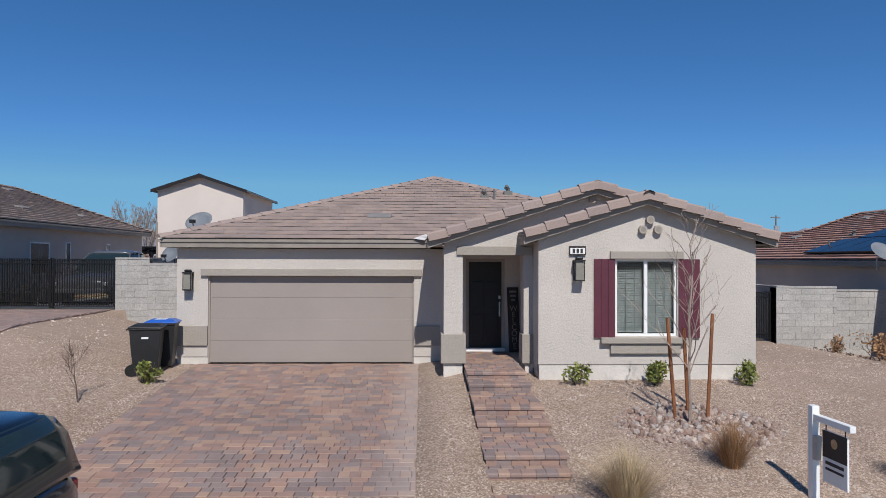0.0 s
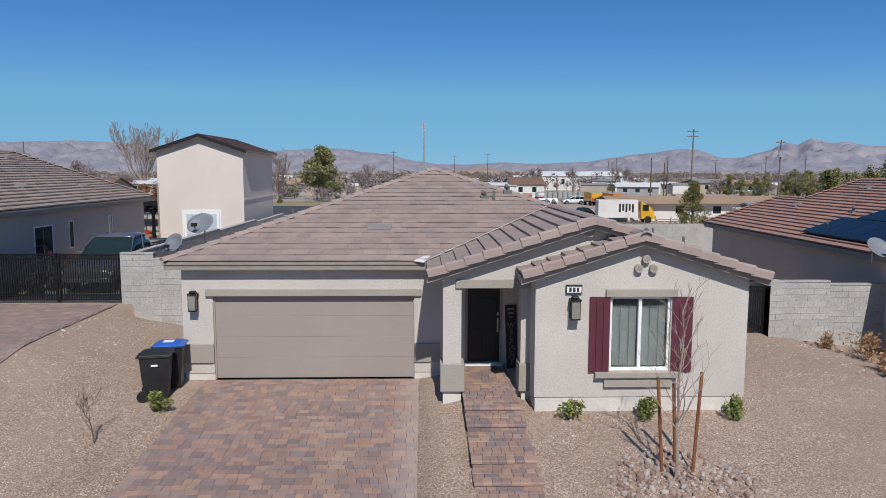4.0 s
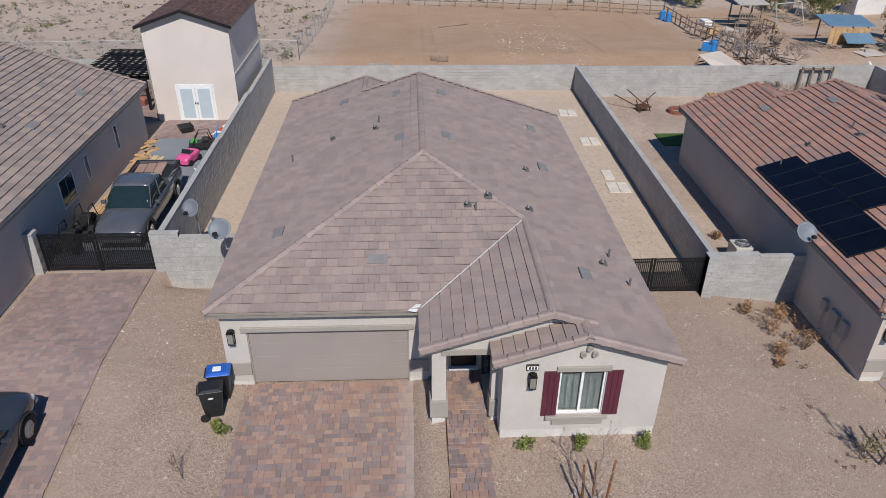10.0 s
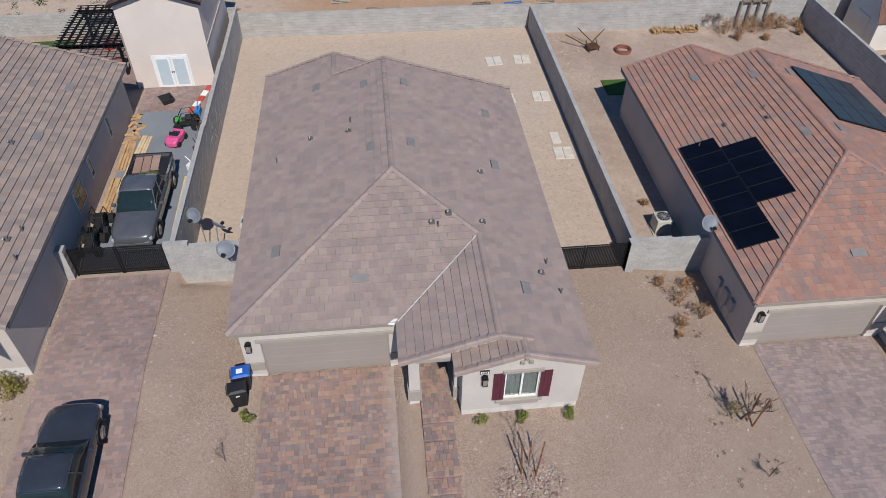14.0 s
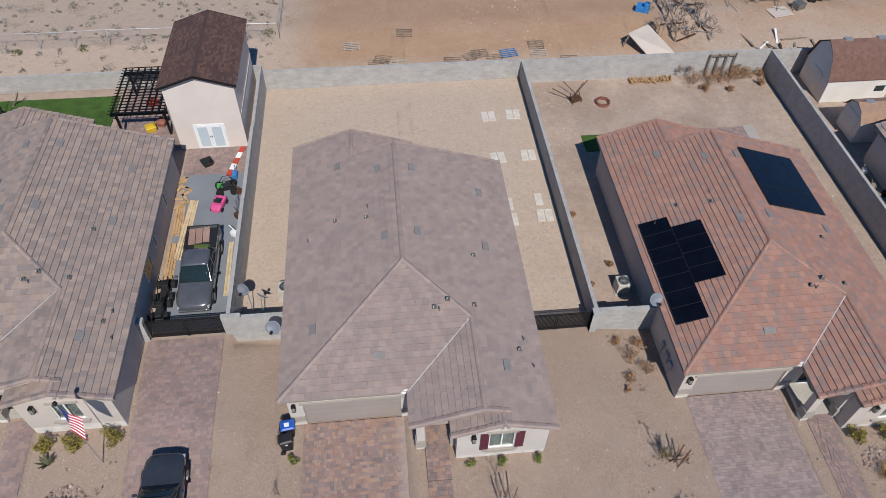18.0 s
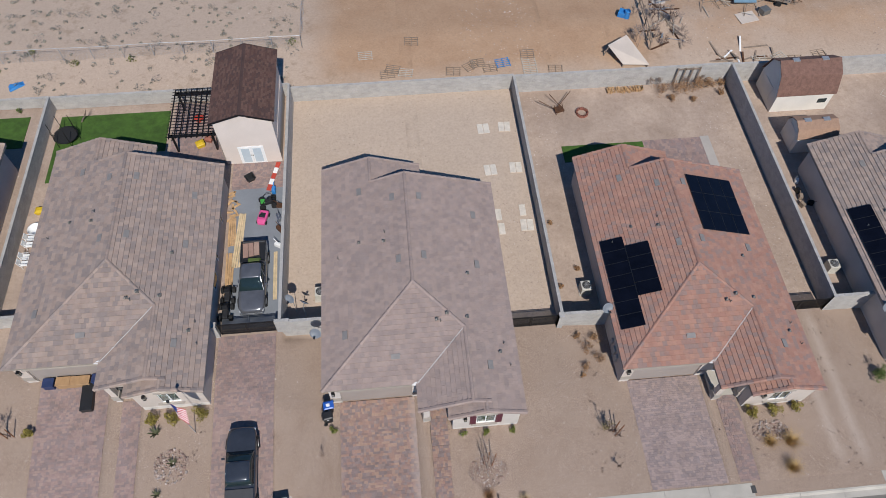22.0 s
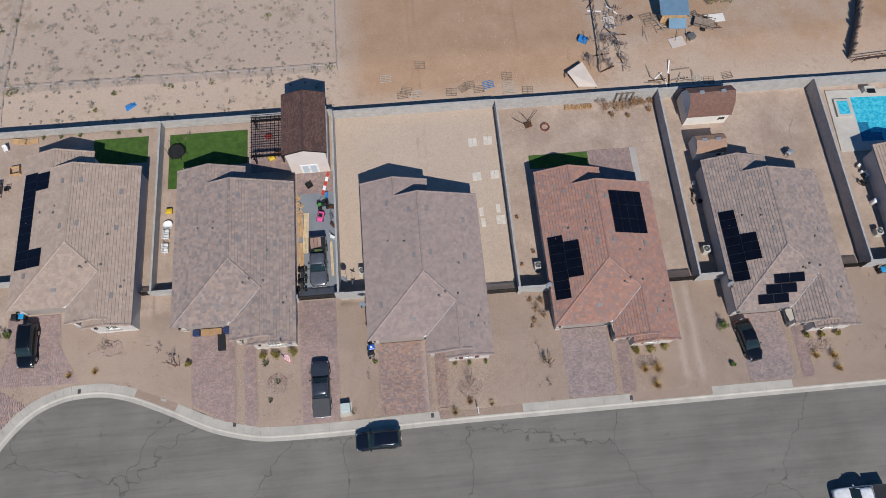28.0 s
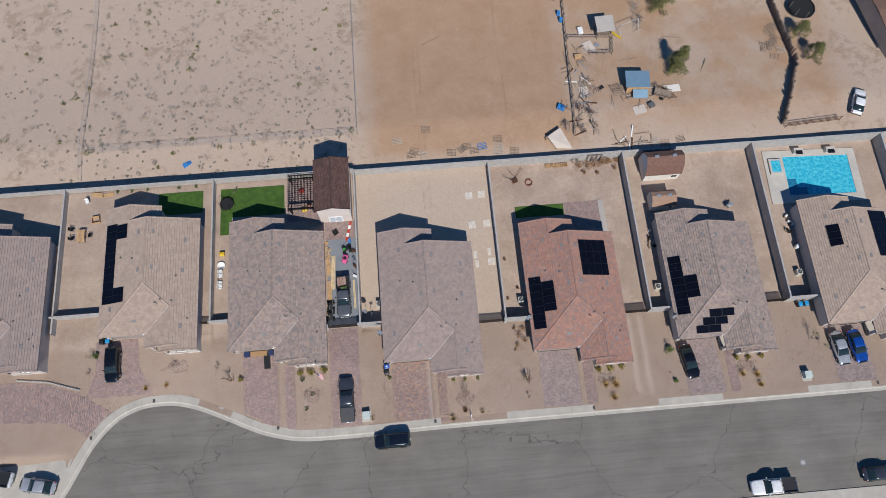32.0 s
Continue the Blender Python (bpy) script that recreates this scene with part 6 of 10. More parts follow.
def stones(name, x, y, rx, ry, count, size, label, seed, single=True):
    rnd = random.Random(seed)
    s = thing(name, x, y, 0, label=label, category="stones")
    shapes = []
    for k in range(8):
        bm = bmesh.new()
        bmesh.ops.create_icosphere(bm, subdivisions=1, radius=1)
        for v_ in bm.verts:
            v_.co *= rnd.uniform(0.7, 1.15)
        me = bpy.data.meshes.new("stone")
        bm.to_mesh(me)
        bm.free()
        me.materials.append(M["stone_one"])
        shapes.append(me)
    for _ in range(count):
        a, r_ = rnd.uniform(0, 2 * math.pi), math.sqrt(rnd.random())
        px, py = r_ * rx * math.cos(a), r_ * ry * math.sin(a)
        q = size * rnd.uniform(0.5, 1.5)
        m = Matrix.Translation((px, py, lz(x + px, y + py) + q * 0.25)) @ Euler((rnd.uniform(0, 6), rnd.uniform(0, 6), rnd.uniform(0, 6))).to_matrix().to_4x4() @ Matrix.Diagonal((q, q * rnd.uniform(0.7, 1), q * rnd.uniform(0.5, 0.8), 1))
        share("stone", rnd.choice(shapes), s, m)
    # smaller gravel between them, too fine to pick apart
    g = Geo()
    for _ in range(count * 3):
        a, r_ = rnd.uniform(0, 2 * math.pi), math.sqrt(rnd.random()) * 1.05
        px, py = r_ * rx * math.cos(a), r_ * ry * math.sin(a)
        q = size * rnd.uniform(0.3, 0.75)
        c = Vector((px, py, lz(x + px, y + py) + q * 0.2))
        n0 = len(g.v)
        tw = rnd.uniform(0, 6.28)
        ring = [(math.cos(tw + k * 1.257) * q * rnd.uniform(0.7, 1.1), math.sin(tw + k * 1.257) * q * rnd.uniform(0.7, 1.1)) for k in range(5)]
        g.v += [tuple(c + Vector((u, v_, -q * 0.3))) for u, v_ in ring] + [tuple(c + Vector((u * 0.6, v_ * 0.6, q * 0.45))) for u, v_ in ring]
        g.f += [tuple(n0 + 5 + k for k in range(5))] + [(n0 + k, n0 + (k + 1) % 5, n0 + 5 + (k + 1) % 5, n0 + 5 + k) for k in range(5)]
    tagged(g.out("fine_gravel", "stone", s), kind="stuff")
    return s


# front yard of the white house
stones("rock_bed", 9.55, -5.5, 1.3, 1.05, 300, 0.058, "bed of reddish and grey river stones", 2)


def sapling(x, y, h, label, seed):
    """A young bare tree: one thin leader with rising side branches."""
    rnd = random.Random(seed)
    t = thing("tree", x, y, lz(x, y), label=label, category="tree")
    g = Geo()
    lead = [Vector((rnd.gauss(0, 0.007) * k, rnd.gauss(0, 0.007) * k, -0.05 + (h + 0.05) * k / 8)) for k in range(9)]
    g.tube(lead, [0.026 * (1 - k / 9) + 0.003 for k in range(9)], 6)
    for k in range(22):
        q = 0.24 + 0.68 * k / 21
        i = min(int(q * 8), 7)
        p = lead[i].lerp(lead[i + 1], q * 8 - i)
        a = k * 2.4 + rnd.gauss(0, 0.3)
        tilt = rnd.uniform(0.45, 0.85)
        d = Vector((math.cos(a) * math.sin(tilt), math.sin(a) * math.sin(tilt), math.cos(tilt)))
        branches(g, p, d, (1.25 - q) * h * 0.26, 0.009 * (1.2 - q) + 0.003, 2, rnd, 0.4, 0.25, None, 2)
    g.out("trunk", "bark_pale", t)
    return t


sapling(9.47, -5.37, 3.35, "thin leafless young tree tied between stakes", 11)
for a, b in (((9.32, -5.14, -0.35), (9.23, -4.99, 1.5)), ((9.80, -5.25, -0.35), (10.03, -4.93, 1.57)), ((9.66, -4.8, -0.2), (9.62, -4.7, 1.3))):
    st = thing("tree_stake", *a, label="reddish brown wooden tree stake", category="stake", group="tree stakes")
    Geo().tube([(0, 0, 0), tuple(Vector(b) - Vector(a))], 0.032, 8).out("pole", "stake_wood", st)
bush(8.15, -3.0, 0.40, "leaf_shrub", "small green shrub by the stucco wall", 31, group="shrubs by the wall", dense=260, leaf=0.045)
bush(9.72, -3.0, 0.46, "leaf_shrub", "small round green shrub by the stucco wall", 32, group="shrubs by the wall", dense=520, leaf=0.045)
bush(11.5, -3.0, 0.44, "leaf_shrub", "small green shrub by the stucco wall", 33, group="shrubs by the wall", dense=420, leaf=0.045)
bush(-0.72, -1.95, 0.46, "leaf_shrub", "small yellow-green shrub beside the bins", 34, dense=380, leaf=0.045)
tuft(7.65, -8.05, 0.9, "tall dry straw-coloured grass tuft", 41, group="grass tufts", count=620)
tuft(9.4, -7.1, 0.72, "green and straw grass tuft beside the stones", 42, group="grass tufts", mat="leaf_dry")
tuft(11.7, -7.5, 0.6, "dry straw-coloured grass tuft", 43, group="grass tufts")
tuft(-3.3, -7.2, 0.6, "dry straw-coloured grass tuft", 44, group="grass tufts", count=200)
bare_tree(-1.3, -3.55, 1.6, "small leafless shrub on gravel", 12, depth=4, spread=0.5, trunk=0.011, mat="twig", name="bare_shrub")
bare_tree(-2.3, -6.3, 0.7, "small leafless shrub on gravel", 14, depth=3, spread=0.6, trunk=0.012, mat="twig", name="bare_shrub")

for a, b in (((18.5, -3.6), (19.3, -2.6)), ((18.6, -3.85), (19.9, -3.0)), ((-22.4, -0.65), (-22.5, -0.4)), ((-21.95, -0.6), (-21.8, -0.4))):
    st = thing("tree_stake", a[0], a[1], lz(*a) - 0.1, label="reddish brown wooden tree stake", category="stake", group="tree stakes")
    Geo().tube([(0, 0, 0), ((b[0] - a[0]) * 0.3, (b[1] - a[1]) * 0.3, 1.5)], 0.035, 8).out("pole", "stake_wood", st)

# neighbours' front yards
for i, (x, y, s_, m_) in enumerate(((28.3, -3.2, 0.8, "leaf_yellow"), (29.9, -3.15, 0.8, "leaf_yellow"), (31.6, -3.1, 0.65, "leaf_yellow"), (-12.75, -0.4, 0.75, "leaf_yellow"), (-11.2, -0.45, 0.8, "leaf_yellow"), (-9.45, -0.3, 0.85, "leaf_yellow"),
                                    (48.0, -3.1, 0.6, "leaf_yellow"), (49.6, -3.1, 0.6, "leaf_yellow"), (51.4, -3.1, 0.6, "leaf_yellow"), (-20.9, -0.6, 0.6, "leaf_yellow"), (-40.5, 4.2, 0.7, "leaf_green"), (38.7, -1.2, 0.9, "leaf_green"), (38.8, -5.6, 0.5, "leaf_green"))):
    bush(x, y, s_, m_, "rounded yellow-green shrub by the house wall" if "yellow" in m_ else "small dark green shrub on gravel", 50 + i, group="front yard shrubs", dense=760, leaf=0.06)
for i, (x, y, s_) in enumerate(((29.0, -5.3, 0.7), (30.4, -5.4, 1.0), (30.0, -7.1, 0.8), (48.3, -5.4, 0.7), (50.3, -5.6, 0.8), (50.5, -7.0, 0.7), (-34.0, -0.6, 0.5), (-31.2, -0.4, 0.5))):
    tuft(x, y, s_ * 1.25, "golden dry grass tuft on gravel", 70 + i, group="grass tufts", count=420, mat="gold_grass")
stones("rock_bed", 29.4, -4.5, 1.3, 0.8, 110, 0.09, "bed of reddish river stones", 5)
stones("rock_bed", -11.3, -3.5, 1.15, 1.1, 130, 0.09, "round bed of pale river stones", 6)
stones("rock_bed", -29.5, 2.0, 1.4, 0.9, 90, 0.09, "bed of reddish river stones", 7)
stones("rock_bed", 49.0, -4.3, 1.2, 0.8, 80, 0.09, "bed of reddish river stones", 8)
for i, (x, y, h) in enumerate(((18.3, -3.5, 3.2), (18.4, -5.9, 1.7), (-22.2, -0.55, 3.0), (-24.0, 1.2, 1.6), (-29.6, 2.2, 2.0), (59.0, -1.3, 2.0), (-41.5, 2.0, 1.4), (49.3, -4.2, 1.8), (-3.0, -7.0, 0.7), (-14.6, -6.0, 0.8))):
    bare_tree(x, y, h, "leafless many-stemmed shrub on gravel", 80 + i, depth=4, spread=0.55, trunk=0.016, mat="twig", name="bare_shrub", first=0.36, kids=3, thin=0.004)
bush(17.9, -3.3, 0.9, "leaf_yellow", "yellow-green leaves at the foot of a bare shrub", 95)
for i, (x, y, s_) in enumerate(((17.9, 2.6, 0.8), (18.6, 1.7, 0.9), (18.6, 3.4, 0.75), (17.6, 1.2, 0.6), (17.3, 3.6, 0.5), (17.2, 0.6, 0.3), (18.5, 9.5, 0.4), (17.2, 14.0, 0.35), (17.0, 8.0, 0.3), (31.5, 27.8, 1.3), (30.3, 27.8, 1.3), (32.4, 27.9, 1.1), (33.4, 28.2, 1.2), (34.2, 28.3, 1.1), (34.9, 28.4, 0.9), (36.0, 28.4, 0.8), (35.6, 27.2, 0.6), (32.9, 26.6, 0.5), (30.9, 26.9, 0.7))):
    bush(x, y, s_, "leaf_dry", "dry orange-brown tumbleweed shrub", 100 + i, group="dry shrubs", dense=480 if y > 25 else 260, leaf=0.05)
for i, (x, y) in enumerate(((29.4, 28.5), (30.2, 28.6), (32.6, 28.6), (34.0, 28.7))):
    bare_tree(x, y, 1.7, "leafless grey shrub against the back wall", 121 + i, depth=4, mat="bark_pale", name="bare_shrub", trunk=0.012, spread=0.7, kids=4, thin=0.004)
bare_tree(30.6, 28.0, 1.9, "leafless grey shrub against the back wall", 120, depth=4, mat="twig", name="bare_shrub", trunk=0.012, spread=0.6)

# ---- loose things ----
M["bin_blue"] = plain("bin_lid_blue", (0.02, 0.10, 0.42), 0.4, vary=0.1)
M["bin_cyan"] = plain("bin_lid_cyan", (0.02, 0.26, 0.52), 0.4, vary=0.1)
M["pink"] = plain("pink_plastic", (0.62, 0.09, 0.25), 0.4)
M["green_plastic"] = plain("green_plastic", (0.05, 0.30, 0.05), 0.4)
M["red_plastic"] = plain("red_plastic", (0.45, 0.05, 0.03), 0.45)
M["yellow_plastic"] = plain("yellow_plastic", (0.60, 0.40, 0.02), 0.45)
M["blue_plastic"] = plain("blue_plastic", (0.03, 0.20, 0.50), 0.5)
M["cardboard"] = plain("cardboard", (0.36, 0.22, 0.11), 0.9)
M["brick_red"] = plain("red_brick", (0.26, 0.10, 0.07), 0.9, vary=0.3)
M["dish"] = plain("dish_grey", (0.17, 0.185, 0.205), 0.55)
M["ac"] = plain("ac_beige", (0.50, 0.48, 0.42), 0.6)
M["box_green"] = plain("utility_green", (0.42, 0.48, 0.45), 0.6)


def bin_(x, y, turn, lid, label):
    b = thing("wheelie_bin", x, y, lz(x, y), turn, label, "bin", "wheelie bins")
    Geo().loft([[(-a, -c, z), (a, -c, z), (a, c, z), (-a, c, z)] for a, c, z in ((0.2, 0.24, 0.06), (0.24, 0.29, 0.55), (0.265, 0.32, 0.98), (0.285, 0.34, 0.99), (0.285, 0.34, 1.03))]).out("body", "plastic", b, "black plastic body", bevel=0.02)
    Geo().loft([[(-a, -c - 0.03, z), (a, -c - 0.03, z), (a, c, z), (-a, c, z)] for a, c, z in ((0.295, 0.345, 1.03), (0.295, 0.345, 1.055), (0.2, 0.23, 1.11))]).out("lid", lid, b, "domed plastic lid", bevel=0.015)
    Geo().tube([(-0.22, 0.38, 1.0), (0.22, 0.38, 1.0)], 0.02, 8).out("handle", "plastic", b)
    Geo().box(-0.275, -0.245, -0.07, 0.07, 0.80, 0.84).out("mark", "white", b, "white printed bar")
    for sx in (-1, 1):
        Geo().tube([(sx * 0.27, 0.26, 0.13), (sx * 0.33, 0.26, 0.13)], 0.13, 16).out("wheel", "tyre", b)
    return b


bin_(-0.95, -1.2, 101, "plastic", "black wheelie bin standing on gravel")
bb = bin_(-0.88, -0.5, 98, "bin_blue", "black wheelie bin with a bright blue lid")
Geo().box(-0.12, 0.1, -0.1, 0.14, 1.11, 1.114).out("label", "white", bb, "white paper label")
bin_(-14.9, 1.9, 10, "plastic", "black wheelie bin beside the drive")
bin_(-39.5, 5.9, 0, "plastic", "black wheelie bin by the garage")
bin_(-38.7, 6.0, 0, "bin_cyan", "wheelie bin with a bright cyan lid")
bin_(58.6, 3.7, 0, "bin_cyan", "wheelie bin with a bright cyan lid")
bin_(59.5, 3.75, 0, "bin_cyan", "wheelie bin with a bright cyan lid")

sg = thing("yard_sign", 10.1, -7.9, lz(10.1, -7.9) - 0.17, -86, "white post sign with a hanging black and grey panel", "sign")
Geo().box(-0.05, 0.05, -0.05, 0.05, 0.0, 1.42).out("post", "white", sg, bevel=0.006)
Geo().box(0.05, 0.75, -0.04, 0.04, 1.24, 1.32).out("arm", "white", sg, bevel=0.006)
Geo().box(0.05, 0.13, -0.05, 0.05, 0.75, 1.05).out("leaflet_box", "stucco_warm", sg, "tan leaflet box")
pn = Geo().box(0.2, 0.66, -0.012, 0.012, 0.52, 1.16).out("panel", "white", sg, "pale lower panel")
Geo().box(0.2, 0.66, -0.016, -0.011, 0.83, 1.16).out("panel_top", "sign_dark", pn, "dark upper panel with a round mark")
Geo().box(0.26, 0.6, -0.019, -0.015, 0.75, 0.79).out("line", "sign_dark", pn)
Geo().box(0.26, 0.6, -0.019, -0.015, 0.68, 0.71).out("line", "sign_dark", pn)
Geo().tube([(0.43, -0.018, 1.03), (0.43, -0.021, 1.03)], 0.06, 20).out("round_mark", "lumber", pn)
for s_ in (0.25, 0.61):
    Geo().tube([(s_, 0, 1.15), (s_, 0, 1.25)], 0.008, 6).out("chain", "black_metal", sg)

# welcome board by the door, number plate on the wall
M["letter"] = plain("letter_grey", (0.22, 0.20, 0.18), 0.7)
wb = thing("welcome_board", 7.29, -0.05, 0.27, 12, "tall dark board with pale letters leaning by the door", "sign")
wm = Matrix.Rotation(radians(-7), 4, "X")
Geo().box(-0.14, 0.14, -0.012, 0.012, 0.0, 1.55, wm).out("board", "sign_dark", wb)
for i, ch in enumerate("WELCOME"):
    cu = bpy.data.curves.new("letter", "FONT")
    cu.body, cu.size, cu.align_x, cu.extrude = ch, 0.19, "CENTER", 0.003
    lt = new("letter", cu)
    dg = bpy.context.evaluated_depsgraph_get()
    me = bpy.data.meshes.new_from_object(lt.evaluated_get(dg))
    bpy.data.objects.remove(lt)
    me.materials.clear()
    me.materials.append(M["letter"])
    share("letter", me, wb, wm @ pose(0, -0.016, 0.98 - i * 0.15, 90, 0, 0))
for k, zz in enumerate((1.42, 1.32, 1.22)):
    Geo().box(-0.09 + 0.02 * k, 0.09 - 0.02 * k, -0.018, -0.013, zz, zz + 0.05, wm).out("small_writing", "letter", wb)
npl = thing("number_plate", 8.22, -2.63, 2.67, 0, "white number plate in a dark frame on the wall", "sign")
Geo().box(-0.17, 0.17, -0.02, 0.03, -0.09, 0.09).out("frame", "sign_dark", npl)
Geo().box(-0.15, 0.15, -0.026, -0.019, -0.07, 0.05).out("plate", "white", npl)
for k in (-0.08, 0.0, 0.08):
    Geo().box(k - 0.025, k + 0.025, -0.03, -0.025, -0.055, 0.035).out("digit_bar", "sign_dark", npl)


def dish(x, y, z, turn, tilt, r_, label, mast=0.6):
    d = thing("satellite_dish", x, y, z, turn, label, "satellite dish", "satellite dishes")
    m = Matrix.Translation((0, -0.12, mast)) @ Matrix.Rotation(radians(90 - tilt), 4, "X")
    rf = Geo().dish(m, r_, 0.11).out("reflector", "dish", d, "grey oval reflector")
    rf.data.shade_smooth()
    so = rf.modifiers.new("thick", "SOLIDIFY")
    so.thickness = 0.015
    tip = m @ Vector((0, -r_ * 0.6, r_ * 0.8))
    low = m @ Vector((0, -r_ * 0.85, 0.08))
    Geo().tube([low, tip], 0.018, 6).out("feed_arm", "galv", d)
    Geo().box(-0.06, 0.06, -0.07, 0.07, -0.05, 0.05, Matrix.Translation(tip)).out("feed_horn", "plastic", d)
    Geo().tube([(0, 0.05, 0), (0, 0.05, mast * 0.7), (0, -0.06, mast)], 0.025, 8).out("mast", "galv", d)
    return d


ed = dish(-1.36, 3.9, 2.6, -14, 42, 0.40, "oval pale grey satellite dish bracketed at the eave", 0.9)
Geo().tube([(0, 0.05, 0.05), (0.36, 0.05, 0.12)], 0.025, 6).out("bracket", "galv", ed)
dish(-3.3, 7.25, 0.05, -28, 30, 0.38, "blue-grey satellite dish on a ground mast behind the wall", 2.55)
dish(-2.55, 6.9, 0.05, 150, 30, 0.34, "small dark satellite dish seen from behind", 1.9)
dish(19.15, 4.5, 2.2, 15, 42, 0.42, "grey satellite dish fixed at the eave", 0.5)
dish(-21.9, 7.2, 2.2, 0, 42, 0.40, "grey satellite dish fixed over a block wall", 0.5)
dish(39.4, 3.0, 1.9, 15, 42, 0.40, "grey satellite dish fixed at the eave", 0.5)


def ac_unit(x, y):
    a = thing("air_conditioner", x, y, lz(x, y), 0, "beige outdoor air conditioner on a pad", "air conditioner", "air conditioners")
    Geo().box(-0.48, 0.48, -0.48, 0.48, -0.05, 0.06).out("pad", "concrete", a)
    Geo().box(-0.4, 0.4, -0.4, 0.4, 0.06, 0.86).out("case", "ac", a, bevel=0.03)
    g = Geo().tube([(0, 0, 0.86), (0, 0, 0.875)], 0.33, 20)
    g.out("fan_opening", "dark", a)
    g = Geo()
    for k in range(6):
        g.tube([(0.34 * math.cos(math.pi * k / 6), 0.34 * math.sin(math.pi * k / 6), 0.885), (-0.34 * math.cos(math.pi * k / 6), -0.34 * math.sin(math.pi * k / 6), 0.885)], 0.008, 5)
    for r_ in (0.12, 0.22, 0.33):
        g.tube([(r_ * math.cos(2 * math.pi * k / 18), r_ * math.sin(2 * math.pi * k / 18), 0.885) for k in range(19)], 0.007, 5)
    g.out("fan_guard", "galv", a)


for x, y in ((-1.45, 8.5), (18.75, 7.6), (38.75, 8.0), (59.8, 8.5)):
    ac_unit(x, y)

# meter boxes on the side wall of the red-roofed house
for dy, z0, w_, h_ in ((1.4, 0.75, 0.35, 0.6), (2.0, 0.6, 0.45, 0.75), (2.7, 0.95, 0.3, 0.4)):
    mb = thing("meter_box", HOUSE_X[4] - 0.76, dy, HOUSE_Z[4] + z0, 0, "grey metal meter box on the house wall", "meter box", "meter boxes")
    Geo().box(-0.12, 0.03, -w_ / 2, w_ / 2, 0, h_).out("case", "stucco_grey", mb, bevel=0.01)
    Geo().tube([(-0.03, 0, -0.7), (-0.03, 0, 0.02)], 0.025, 6).out("conduit", "galv", mb)

ub = thing("utility_cabinet", -4.05, -6.75, lz(-4.05, -6.75), 2, "pale green utility cabinet on a concrete pad", "cabinet")
Geo().box(-0.65, 0.65, -0.8, 0.75, -0.1, 0.08).out("pad", "concrete", ub)
Geo().prism([(0, -0.45, 0.08), (0, 0.5, 0.08), (0, 0.5, 0.95), (0, -0.35, 0.85), (0, -0.45, 0.6)], (-0.5, 0, 0), (0.5, 0, 0)).out("case", "box_green", ub, bevel=0.02)
copy_thing(ub, pose(57.2, -6.3, lz(57.2, -6.3)))

# flag by the uphill neighbour
fp = thing("flag_pole", -9.85, -1.37, lz(-9.85, -1.37), 0, "tall metal pole with a red, white and blue striped flag", "flag")
Geo().tube([(0, 0, -0.1), (0, 0, 5.75)], [0.03, 0.022], 8).out("pole", "galv", fp)
Geo().loft([[(r_ * math.cos(a), r_ * math.sin(a), z) for a in (2 * math.pi * q / 12 for q in range(12))] for r_, z in ((0.03, 5.72), (0.085, 5.78), (0.1, 5.86), (0.085, 5.94), (0.02, 5.98))]).out("finial", "black_metal", fp, smooth=True)
M["flag_red"], M["flag_white"], M["flag_blue"] = plain("flag_red", (0.42, 0.02, 0.03), 0.8), plain("flag_white", (0.7, 0.68, 0.66), 0.8), plain("flag_blue", (0.015, 0.03, 0.14), 0.8)


def fpnt(u, v):
    """A point of the hanging flag: u along the fly, v down the hoist."""
    return Vector((0.03 + 0.8 * u + 0.06 * math.sin(6 * u + v), -0.3 * u - 0.55 * v * min(1, 3 * u) - 0.08 * math.sin(5 * u + v * 2), 5.62 - v * 0.8 - u * 0.75))


for k in range(13):
    g = Geo()
    for j in range(8):
        a0, a1 = j / 8, (j + 1) / 8
        g.poly(fpnt(a0, k / 13), fpnt(a1, k / 13), fpnt(a1, (k + 1) / 13), fpnt(a0, (k + 1) / 13))
    g.out("stripe", "flag_red" if k % 2 == 0 else "flag_white", fp)
g = Geo()
for j in range(3):
    for k in range(7):
        g.poly(*[fpnt(a, b) + Vector((0.004, -0.012, 0.004)) for a, b in ((j / 8, k / 13), ((j + 1) / 8, k / 13), ((j + 1) / 8, (k + 1) / 13), (j / 8, (k + 1) / 13))])
g.out("canton", "flag_blue", fp)
for ax, ay, asz in ((-12.5, -1.25, 1.0), (-12.1, -5.2, 0.75), (-11.2, -3.3, 0.8)):
    ag = thing("agave", ax, ay, lz(ax, ay), 0, "small dark spiky agave plant on gravel", "plant", "agaves")
    for k in range(9):
        a = 2.4 * k
        d = Vector((math.cos(a), math.sin(a), 0))
        Geo().loft([[tuple((d * r_ + Vector((-d.y, d.x, 0)) * w * sgn + Vector((0, 0, z + (0.02 if sgn == 0 else 0)))) * asz) for sgn in (-1, 0, 1)] for r_, w, z in ((0.03, 0.05, 0.0), (0.18, 0.07, 0.2), (0.34, 0.05, 0.36), (0.44, 0.008, 0.42))], closed=False, cap=False).out("leaf", "leaf_dark", ag)
pad_ = thing("service_pad", -23.8, -3.95, lz(-23.8, -3.95), -22, "small pale concrete pad with a square cover", "pad")
Geo().box(-0.75, 0.75, -0.6, 0.6, -0.1, 0.05).out("slab", "concrete", pad_, bevel=0.02)
Geo().box(-0.3, 0.3, -0.22, 0.22, 0.05, 0.065).out("cover", "stucco_grey", pad_)


